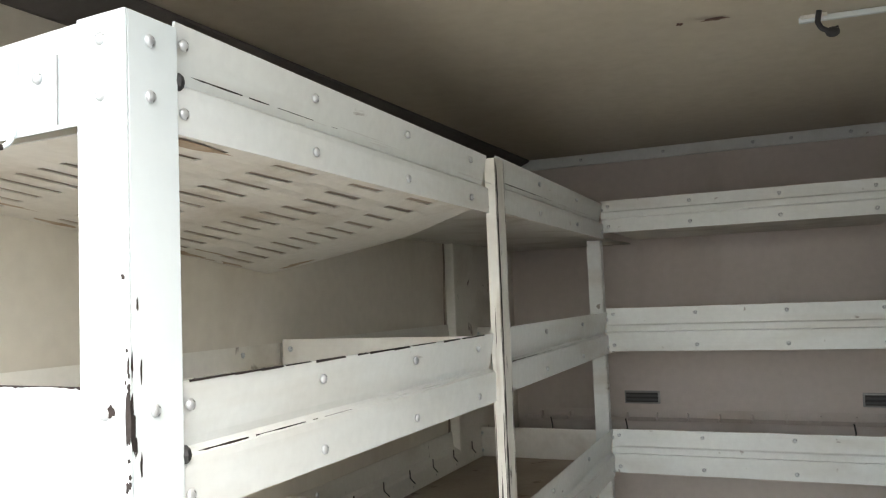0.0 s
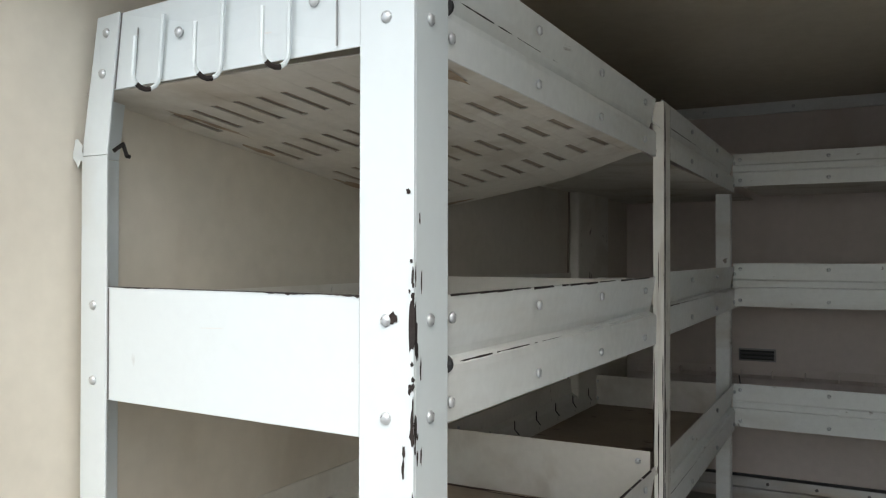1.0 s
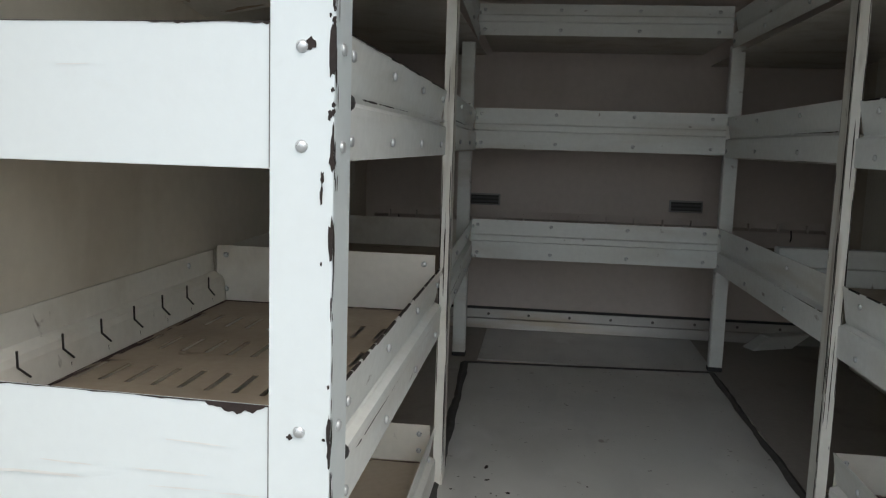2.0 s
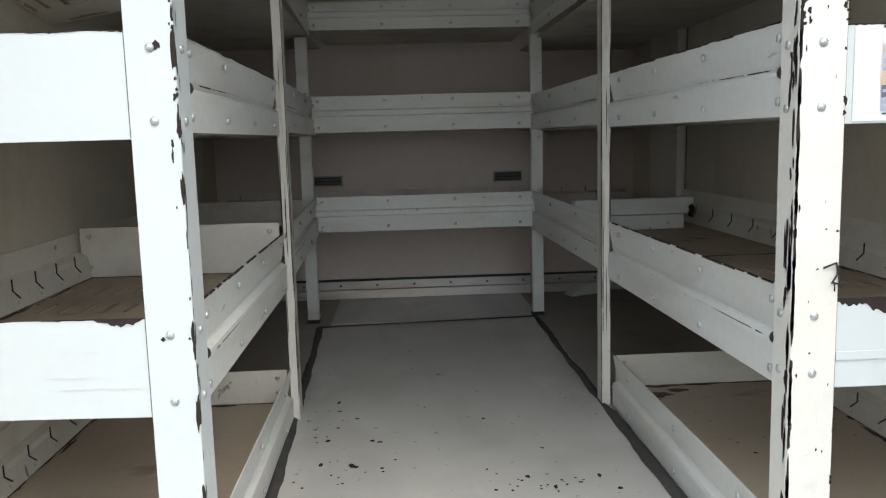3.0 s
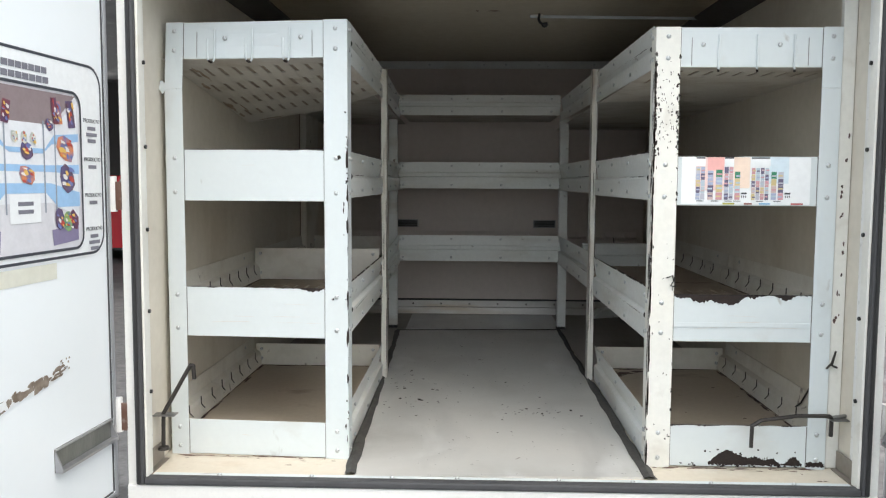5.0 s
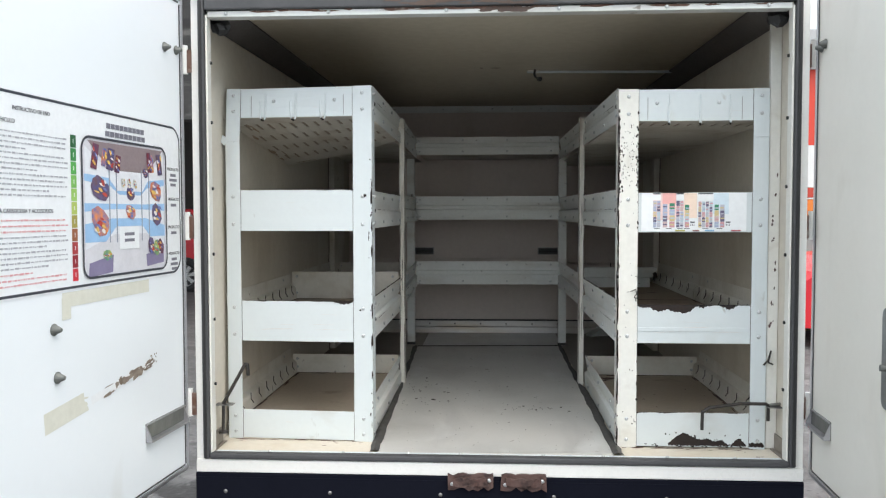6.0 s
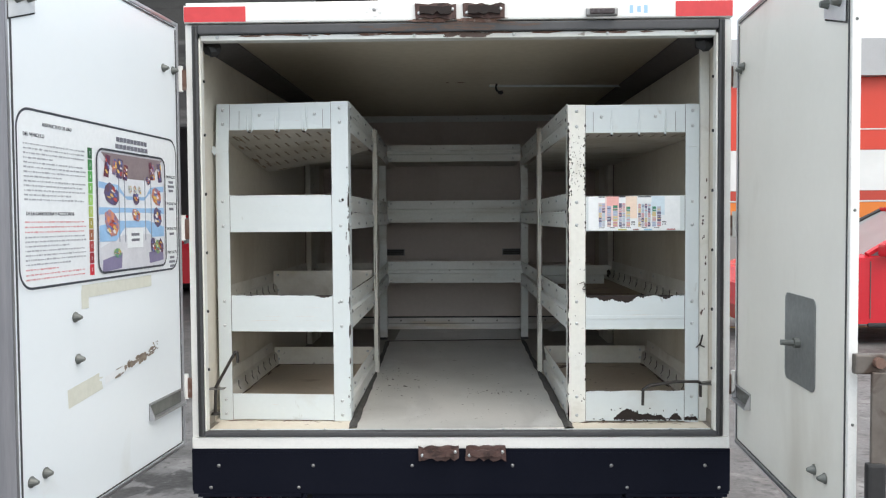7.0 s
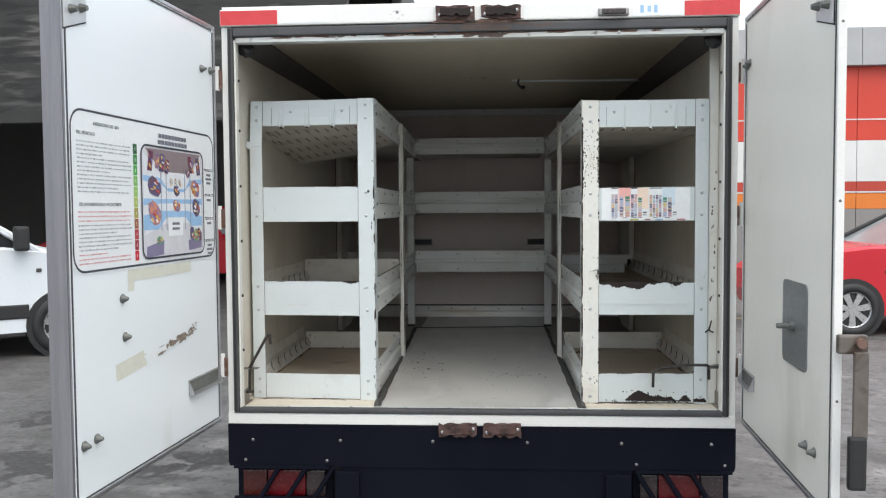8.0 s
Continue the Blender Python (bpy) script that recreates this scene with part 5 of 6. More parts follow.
bm = bmesh.new()
quad(bm, (0.372, 0.0012, 0.345), (0.30, 0, -0.036), (0.002, 0, 0.021))
part("torn_strip", bm, vinyl, left_door, "rest of a torn-off paper strip", local=True)
bm = bmesh.new()
for i in range(34):
    k = rnd.random() ** 0.7
    blot(bm, (0.515 - 0.29 * k, 0.0017 + 0.00002 * i, 0.3285 + 0.0345 * k + rnd.choice((-0.010, -0.006, 0.0, 0.006, 0.010))), (1, 0, -0.12), (0, 0, 1), rnd.uniform(0.008, 0.045), rnd.uniform(0.002, 0.008 + 0.010 * k * (1 - k) * 4), i, n=9)
for i in range(12):
    blot(bm, (0.215 + rnd.uniform(-0.02, 0.02), 0.0017 + 0.00002 * i, 0.372 + rnd.uniform(-0.012, 0.018)), (1, 0, 0), (0, 0, 1), 0.006, 0.005, 60 + i, n=7)
part("torn_glue", bm, surface("torn_brown_glue", (0.16, 0.12, 0.09), 0.7, tint=(0.34, 0.29, 0.24), scale=40, var=1.0, bump=0.1), left_door, "brown glue of a torn-off strip", local=True)["kind"] = "stuff"
for z in (0.30, 0.78, 1.20):
    part("screw", ball(bmesh.new(), (0.862, 0.007, z), 0.0035, 0.6, 1, 1), bolt_grey, right_door, "small screw head in the door edge", local=True)

# ---- instruction poster on the left door ----
poster = thing("instruction_poster", (-0.935, -0.2, ZD), "white printed instruction poster with shelf diagram on the truck door", "poster", turn=-94.48)
PU0, PU1, PZ0, PZ1 = 0.034, 0.895, 0.606, 1.034


def rounded(u0, u1, z0, z1, r, n=6):
    pts = []
    for cx, cz, a0 in ((u1 - r, z1 - r, 0), (u0 + r, z1 - r, 90), (u0 + r, z0 + r, 180), (u1 - r, z0 + r, 270)):
        for i in range(n + 1):
            a = radians(a0 + 90 * i / n)
            pts.append((cx + r * math.cos(a), cz + r * math.sin(a)))
    return pts


def flat(bm, pts, y):
    bm.faces.new([bm.verts.new((p[0], y, p[1])) for p in pts])
    return bm


def ring(bm, outer, inner, y):
    a = [bm.verts.new((p[0], y, p[1])) for p in outer]
    b = [bm.verts.new((p[0], y, p[1])) for p in inner]
    for i in range(len(a)):
        j = (i + 1) % len(a)
        bm.faces.new((a[i], a[j], b[j], b[i]))
    return bm


part("sheet", flat(bmesh.new(), rounded(PU0 - 0.004, PU1 + 0.004, PZ0 - 0.004, PZ1 + 0.004, 0.05), 0.0012), vinyl, poster, local=True)
part("border", ring(bmesh.new(), rounded(PU0, PU1, PZ0, PZ1, 0.05), rounded(PU0 + 0.006, PU1 - 0.006, PZ0 + 0.006, PZ1 - 0.006, 0.045), 0.0018), ink_dark, poster, local=True)
# the pictured inside of a truck with goods on its shelves
C0, C1, E0, E1 = 0.128, 0.545, 0.626, 0.964


def pu(a):
    return C1 + (C0 - C1) * a


def pz(b):
    return E0 + (E1 - E0) * b


def patch(name, colour, polys, y, label=""):
    bm = bmesh.new()
    for poly in polys:
        flat(bm, [(pu(a), pz(b)) for a, b in poly], y)
    return tagged(part(name, bm, ink(name + "_ink", colour), poster, label, local=True), kind="stuff")


part("picture_ground", flat(bmesh.new(), rounded(C0, C1, E0, E1, 0.03), 0.0018), ink("pale_picture_grey", (0.68, 0.68, 0.72)), poster, local=True)
patch("pictured_ceiling", (0.27, 0.215, 0.225), [((0.06, 0.98), (0.96, 0.98), (0.75, 0.78), (0.30, 0.78))], 0.0023)
patch("pictured_wall", (0.78, 0.80, 0.84), [((0.30, 0.78), (0.75, 0.78), (0.72, 0.30), (0.34, 0.30)), ((0.03, 0.94), (0.30, 0.76), (0.34, 0.3), (0.03, 0.2)), ((0.97, 0.94), (0.75, 0.76), (0.72, 0.3), (0.97, 0.2))], 0.0022)
patch("pictured_shelf", (0.33, 0.54, 0.80), [
    ((0.02, 0.74), (0.28, 0.72), (0.38, 0.63), (0.68, 0.63), (0.76, 0.72), (0.98, 0.74), (0.98, 0.69), (0.74, 0.66), (0.66, 0.60), (0.40, 0.60), (0.30, 0.66), (0.02, 0.69)),
    ((0.02, 0.53), (0.32, 0.53), (0.70, 0.53), (0.98, 0.54), (0.98, 0.48), (0.70, 0.49), (0.32, 0.49), (0.02, 0.47)),
    ((0.02, 0.38), (0.30, 0.42), (0.72, 0.42), (0.98, 0.36), (0.98, 0.27), (0.78, 0.27), (0.68, 0.36), (0.36, 0.36), (0.24, 0.25), (0.02, 0.25))], 0.0027)
patch("pictured_crate", (0.24, 0.21, 0.34), [((0.06, 0.10), (0.32, 0.15), (0.31, 0.02), (0.05, 0.0)), ((0.72, 0.13), (0.96, 0.15), (0.96, 0.05), (0.73, 0.03))], 0.0028)
patch("pictured_post", (0.30, 0.34, 0.40), [((x, 0.80), (x + 0.012, 0.80), (x + 0.012, 0.24), (x, 0.24)) for x in (0.28, 0.36, 0.665, 0.76)], 0.0030)
bags = {"orange_bag": ((0.76, 0.26, 0.07), ((0.86, 0.64, 0.15, 0.17), (0.18, 0.40, 0.20, 0.21), (0.53, 0.47, 0.11, 0.12), (0.80, 0.86, 0.07, 0.14), (0.23, 0.87, 0.06, 0.13))),
        "purple_bag": ((0.105, 0.095, 0.235), ((0.18, 0.64, 0.19, 0.19), (0.53, 0.61, 0.10, 0.11), (0.87, 0.45, 0.14, 0.18), (0.79, 0.19, 0.09, 0.14), (0.91, 0.86, 0.08, 0.17), (0.30, 0.86, 0.09, 0.16), (0.72, 0.78, 0.07, 0.08))),
        "maroon_bag": ((0.22, 0.05, 0.06), ((0.13, 0.87, 0.08, 0.18), (0.77, 0.87, 0.06, 0.16), (0.38, 0.83, 0.07, 0.13), (0.92, 0.18, 0.08, 0.13))),
        "green_bag": ((0.40, 0.50, 0.12), ((0.86, 0.18, 0.08, 0.14), (0.25, 0.15, 0.12, 0.08))),
        "white_jar": ((0.72, 0.72, 0.62), ((0.44, 0.69, 0.05, 0.08), (0.51, 0.69, 0.05, 0.08), (0.58, 0.69, 0.05, 0.08)))}
for bi, (name, (colour, spots)) in enumerate(bags.items()):
    bm = bmesh.new()
    for i, (a, b, w, h) in enumerate(spots):
        if b > 0.8:
            lean = 0.22 if a < 0.5 else -0.18
            quad(bm, (pu(a), 0.0034 + 0.0002 * bi, pz(b)), Vector((1, 0, lean * 0.6)) * w * (C1 - C0) * 0.8, Vector((-lean, 0, 1)) * h * (E1 - E0))
        else:
            blot(bm, (pu(a), 0.0034 + 0.0002 * bi, pz(b)), (1, 0, 0.1), (0.1, 0, 1), w * (C1 - C0), h * (E1 - E0), 10 * bi + i, n=9, rough=0.16)
    tagged(part("pictured_bag", bm, surface(name, colour, 0.42, tint=tuple(0.5 * v + 0.03 for v in colour[::-1]), var=1.0, scale=55, grain=160, bump=0.0), poster, "small printed bags", local=True), kind="stuff")
for name, colour, seed in (("pack_white_ink", (0.74, 0.72, 0.70), 1), ("pack_red_ink", (0.52, 0.07, 0.05), 2), ("pack_blue_ink", (0.16, 0.20, 0.46), 3), ("pack_yellow_ink", (0.78, 0.50, 0.12), 4)):
    bm = bmesh.new()
    rnd = random.Random(seed)
    for bi, (_, spots) in enumerate(bags.values()):
        for a, b, w, h in spots:
            for k in range(2):
                blot(bm, (pu(a + w * rnd.uniform(-0.28, 0.28)), 0.0046 + 0.0001 * seed, pz(b + h * rnd.uniform(-0.34, 0.34))), (1, 0, 0.2), (0.2, 0, 1), w * (C1 - C0) * rnd.uniform(0.12, 0.38), h * (E1 - E0) * rnd.uniform(0.08, 0.26), int(1000 * a) + k, n=7)
    tagged(part("pack_print", bm, ink(name, colour), poster, "small printed marks on the bags", local=True), kind="stuff")
bm = bmesh.new()
quad(bm, (pu(0.51), 0.0030, pz(0.27)), (0.10, 0, 0), (0, 0, 0.058))
part("pictured_panel", bm, vinyl, poster, local=True)
part("border", ring(bmesh.new(), rounded(C0 - 0.004, C1 + 0.004, E0 - 0.004, E1 + 0.004, 0.034), rounded(C0 + 0.002, C1 - 0.002, E0 + 0.002, E1 - 0.002, 0.028), 0.0042), ink_dark, poster, local=True)
# the colour scale
scale_colours = ((0.03, 0.13, 0.05), (0.05, 0.26, 0.07), (0.10, 0.40, 0.09), (0.22, 0.52, 0.12), (0.34, 0.58, 0.14), (0.46, 0.58, 0.14), (0.40, 0.36, 0.08), (0.34, 0.12, 0.05), (0.42, 0.05, 0.05), (0.30, 0.02, 0.03), (0.62, 0.03, 0.05))
for i, c in enumerate(scale_colours):
    z = 0.964 - (i + 0.5) * 0.342 / 11
    bm = bmesh.new()
    quad(bm, (0.577, 0.0020, z), (0.022, 0, 0), (0, 0, 0.029))
    part("scale_field", bm, ink("scale_ink", c), poster, local=True)
    bm = bmesh.new()
    quad(bm, (0.577, 0.0024, z), (0.0025, 0, 0), (0, 0, 0.010))
    part("scale_mark", bm, vinyl, poster, local=True)


def face_text(u, z, y=0.0022):
    """Words that read along the door's inner face."""
    return Matrix(((-1, 0, 0, u), (0, 0, 1, y), (0, 1, 0, z), (0, 0, 0, 1)))


lettering("heading", "INSTRUCTIVO DE USO", 0.0125, face_text(0.79, 0.996), ink_dark, poster)
lettering("heading", "DEL VEHICULO", 0.0125, face_text(0.868, 0.968), ink_dark, poster)
lettering("heading", "DE LA CARROCERIA Y ACCESORIOS", 0.0125, face_text(0.862, 0.782), ink_dark, poster)
for z in (0.905, 0.818, 0.737, 0.660):
    lettering("caption", "PRODUCTO", 0.0125, face_text(0.079, z, 0.0026), ink_dark, poster, align="CENTER")
for name, rows, material in (("body_print", [0.950 - 0.0109 * i for i in range(13)] + [0.730 - 0.0108 * i for i in range(7)], ink_grey),
                             ("red_print", [0.766, 0.754, 0.742, 0.653, 0.641, 0.630], ink_red)):
    bm = bmesh.new()
    rnd = random.Random(len(rows))
    for k, z in enumerate(rows):
        u = 0.868
        end = 0.612 if k % 4 != 3 else rnd.uniform(0.66, 0.78)
        while u > end:
            w = rnd.choice((0.003, 0.005, 0.008, 0.011, 0.015))
            quad(bm, (u - w / 2, 0.0020, z + rnd.uniform(-0.0003, 0.0003)), (w, 0, 0), (0, 0, rnd.uniform(0.0026, 0.0044)))
            u -= w + rnd.uniform(0.0022, 0.0038)
    tagged(part(name, bm, material, poster, "unreadable printed lines", local=True), kind="stuff")
bm = bmesh.new()
for z0, n in ((0.892, 3), (0.805, 1), (0.724, 1), (0.647, 3)):
    for i in range(n):
        quad(bm, (0.079, 0.0022, z0 - 0.014 * i), (0.034 + 0.012 * (i % 2), 0, 0), (0, 0, 0.008))
for z, w in ((1.000, 0.19), (0.980, 0.20)):
    for i in range(9):
        quad(bm, (0.34 + w / 2 - (i + 0.5) * w / 9, 0.0022, z), (w / 9 - 0.002, 0, 0), (0, 0, 0.013))
for z in (0.728, 0.712):
    quad(bm, (pu(0.51), 0.0036, z - 0.001), (0.05, 0, 0), (0, 0, 0.008))
part("bold_print", bm, ink("blurred_bold_ink", (0.20, 0.20, 0.24)), poster, "unreadable bold lines", local=True)["kind"] = "stuff"

# ---- lock plate and outer lever of the right door ----
def slab(pts, y0, y1):
    """A flat plate of the given outline, from y0 to y1."""
    bm = bmesh.new()
    a = [bm.verts.new((p[0], y0, p[1])) for p in pts]
    b = [bm.verts.new((p[0], y1, p[1])) for p in pts]
    bm.faces.new(a)
    bm.faces.new(b[::-1])
    for i in range(len(a)):
        j = (i + 1) % len(a)
        bm.faces.new((a[i], b[i], b[j], a[j]))
    bmesh.ops.recalc_face_normals(bm, faces=bm.faces)
    return bm


lk = part("handle_plate", slab(rounded(0.432, 0.655, 0.325, 0.560, 0.022), -0.004, -0.0004), surface("grey_lock_plate", (0.28, 0.29, 0.29), 0.4, metal=0.6, tint=(0.2, 0.21, 0.21), scale=7, bump=0.06), right_door, "grey sheet-metal lock plate", local=True)
bm = rod(bmesh.new(), (0.545, -0.004, 0.436), (0.545, -0.018, 0.436), 0.014, 10)
rod(bm, (0.545, -0.018, 0.436), (0.543, -0.050, 0.437), 0.0075, 10)
part("lock_spindle", bm, bolt_grey, lk, "bare steel spindle")
lever_brown = surface("worn_brown_steel", (0.15, 0.13, 0.115), 0.5, metal=0.5, tint=(0.24, 0.22, 0.205), scale=18, bump=0.15,
                     stains=(((0.06, 0.035, 0.025), 12.0, 0.52, 0.62, 0.8, (1, 1, 1)),))
lever = thing("door_lever", (0.905, -1.13, 0.05), "worn steel door lever with black grip on the outer side", "door lever")
part("bracket", boxed(0.868, 0.936, -1.152, -1.132, 0.385, 0.430, bevel=0.005), lever_brown, lever)
part("pivot", rod(bmesh.new(), (0.916, -1.165, 0.412), (0.916, -1.13, 0.412), 0.012, 12), rust_brown, lever)
bm = bmesh.new()
box(bm, 0.898, 0.932, -1.164, -1.154, 0.185, 0.392, bevel=0.003)
for v in bm.verts:
    v.co.x += 0.004 * math.sin((v.co.z - 0.18) * 14)
part("bar", bm, lever_brown, lever)
part("grip", boxed(0.889, 0.930, -1.170, -1.148, 0.066, 0.194, bevel=0.008), black_rubber, lever, "black rubber grip")

# ---- price sheet stuck to a bar of the right shelf unit ----
sheet = thing("product_sheet", (0.62, -0.0365, 0.69), "faded printed product sheet stuck to the white bar", "sticker")
Y = -0.0360
SX0, SX1, SZ0, SZ1 = 0.463, 0.786, 0.686, 0.8055
part("paper", boxed(SX0, SX1, Y, Y + 0.0008, SZ0, SZ1), vinyl, sheet)


def sx(a):
    return SX0 + (SX1 - SX0) * a


def sz(b):
    return SZ0 + (SZ1 - SZ0) * b


for n, c, a0, a1, b0 in (("salmon_band", (0.85, 0.45, 0.42), 0.20, 0.33, 0.72), ("pink_band", (0.86, 0.66, 0.62), 0.11, 0.33, 0.30), ("peach_band", (0.87, 0.70, 0.58), 0.405, 0.53, 0.35), ("sky_band", (0.66, 0.78, 0.86), 0.68, 0.83, 0.45)):
    bm = bmesh.new()
    quad(bm, ((sx(a0) + sx(a1)) / 2, Y - 0.0003 - 0.00005 * len(n), (sz(b0) + SZ1) / 2), (sx(a1) - sx(a0), 0, 0), (0, 0, SZ1 - sz(b0)))
    part("colour_band", bm, ink(n, c), sheet)
cells = [ink("cell_ink", c) for c in ((0.62, 0.33, 0.36), (0.40, 0.46, 0.62), (0.64, 0.53, 0.28), (0.52, 0.53, 0.60), (0.15, 0.13, 0.21), (0.62, 0.48, 0.46), (0.48, 0.58, 0.65), (0.05, 0.24, 0.14))]
cols = [(0.128, 0.80, 5, 0.010), (0.165, 0.80, 5, 0.010), (0.225, 0.72, 4, 0.014), (0.292, 0.74, 4, 0.016), (0.348, 0.80, 5, 0.010), (0.385, 0.80, 5, 0.010), (0.434, 0.70, 4, 0.013), (0.557, 0.78, 5, 0.009), (0.592, 0.78, 5, 0.009), (0.627, 0.78, 5, 0.009), (0.662, 0.78, 5, 0.009), (0.716, 0.70, 4, 0.013), (0.770, 0.70, 4, 0.013)]
rnd = random.Random(12)
meshes = [bmesh.new() for _ in cells]
for a, top, n, w in cols:
    for i in range(n):
        h = (top - 0.10) / n
        b = top - (i + 0.5) * h
        k = rnd.randrange(7)
        if i == 0 and a in (0.292, 0.434, 0.716):
            k = 7
        quad(meshes[k], (sx(a), Y - 0.0014, sz(b)), (w, 0, 0), (0, 0, h * (SZ1 - SZ0) * 0.95))
        quad(meshes[rnd.randrange(7)], (sx(a) + rnd.uniform(-0.002, 0.002), Y - 0.0017, sz(b + rnd.uniform(-0.02, 0.02))), (w * 0.85, 0, 0), (0, 0, h * (SZ1 - SZ0) * 0.22))
for bm, m in zip(meshes, cells):
    tagged(part("product_print", bm, m, sheet, "small coloured product pictures"), kind="stuff")
bm = bmesh.new()
for a, w in ((0.146, 0.022), (0.367, 0.022), (0.61, 0.045)):
    quad(bm, (sx(a), Y - 0.0014, sz(0.985)), (w, 0, 0), (0, 0, 0.0035))
for a in (0.487, 0.825):
    quad(bm, (sx(a), Y - 0.0014, sz(0.24)), (0.014, 0, 0), (0, 0, 0.004))
    for d in (-0.005, 0, 0.005):
        quad(bm, (sx(a) + d, Y - 0.0014, sz(0.17)), (0.002, 0, 0), (0, 0, 0.006))
for a in (0.146, 0.26, 0.367, 0.434, 0.61, 0.745):
    quad(bm, (sx(a), Y - 0.0014, sz(0.075)), (0.018, 0, 0), (0, 0, 0.0018))
tagged(part("sheet_print", bm, ink_dark, sheet, "unreadable dark print"), kind="stuff")
bm = bmesh.new()
for a, w in ((0.146, 0.024), (0.367, 0.022), (0.61, 0.05)):
    quad(bm, (sx(a), Y - 0.0012, sz(0.89)), (w, 0, 0), (0, 0, 0.018))
tagged(part("title_print", bm, vinyl, sheet), kind="stuff")
for n, c, a, w in (("olive_foot", (0.46, 0.46, 0.08), 0.37, 0.03), ("blue_foot", (0.22, 0.48, 0.72), 0.65, 0.028), ("red_foot", (0.45, 0.10, 0.10), 0.90, 0.03), ("brown_foot", (0.28, 0.12, 0.10), 0.52, 0.02)):
    bm = bmesh.new()
    quad(bm, (sx(a), Y - 0.0012, sz(0.02)), (w, 0, 0), (0, 0, 0.004))
    part("foot_band", bm, ink(n, c), sheet)

# ---- skirt and rear lamps ----
SKIRT_BOLT = mesh_of("bolt_head", ball(bmesh.new(), (0, 0, 0), 0.0062, sz=0.5), steel, True)
skirt = thing("rear_skirt", (0, REAR, -0.40), "black rear skirt panel of the truck with bolts", "bumper")
part("panel", boxed(-0.91, 0.91, REAR - 0.004, -0.17, -0.192, -0.0475, bevel=0.003), skirt_navy, skirt)
part("centre_panel", boxed(-0.50, 0.55, REAR - 0.002, -0.17, -0.42, -0.1925), skirt_navy, skirt)
for x in (-0.47, 0.50):
    part("step_bracket", boxed(x - 0.045, x + 0.045, REAR - 0.020, REAR - 0.0025, -0.42, -0.215, bevel=0.004), skirt_navy, skirt)
ob = part("bolt_strip", boxed(-0.905, 0.905, REAR - 0.0065, REAR - 0.0045, -0.20, -0.060), skirt_navy, skirt)
for x, z in [(x, -0.103) for x in (-0.817, -0.495, -0.159, 0.18, 0.512, 0.825)] + [(x, -0.178) for x in (-0.845, -0.545, 0.565, 0.872)]:
    part("bolt_head", SKIRT_BOLT, steel, ob).matrix_basis = pose(x, REAR - 0.0066, z, 90, 0, 0)
for s, x0, x1 in ((-1, -0.885, -0.535), (1, 0.56, 0.895)):
    tl = thing("tail_lamp", ((x0 + x1) / 2, REAR, -0.36), "red tail lamp behind slanted black bars", "tail lamp", "tail lamps")
    part("housing", boxed(x0, x1, -0.175, -0.12, -0.36, -0.1935), skirt_navy, tl)
    a, b = (x0 + 0.02, x1 - 0.02)
    w = (b - a)
    cuts = ((0.0, 0.30, lamp_orange), (0.30, 0.76, lamp_red), (0.76, 1.0, lamp_clear)) if s < 0 else ((0.0, 0.22, lamp_clear), (0.22, 0.72, lamp_red), (0.72, 1.0, lamp_clear))
    for p, q, m in cuts:
        part("lens", boxed(a + w * p + 0.002, a + w * q - 0.002, -0.1885, -0.176, -0.318, -0.222, bevel=0.004), m, tl, "coloured plastic lens")
    for k in (0.1, 0.42, 0.74):
        dx = 0.10 * (1 if s < 0 else -1)
        xa = a + w * (k + (0.05 if s < 0 else 0.18))
        part("guard_bar", rod(bmesh.new(), (xa, REAR - 0.012, -0.36), (xa + dx, REAR - 0.012, -0.20), 0.009, 6), skirt_navy, tl)
    part("guard_bar", boxed(x0, x1, REAR - 0.02, REAR - 0.0075, -0.206, -0.196), skirt_navy, tl)
    part("guard_bar", boxed(x0, x1, REAR - 0.02, REAR - 0.0075, -0.42, -0.310), skirt_navy, tl)

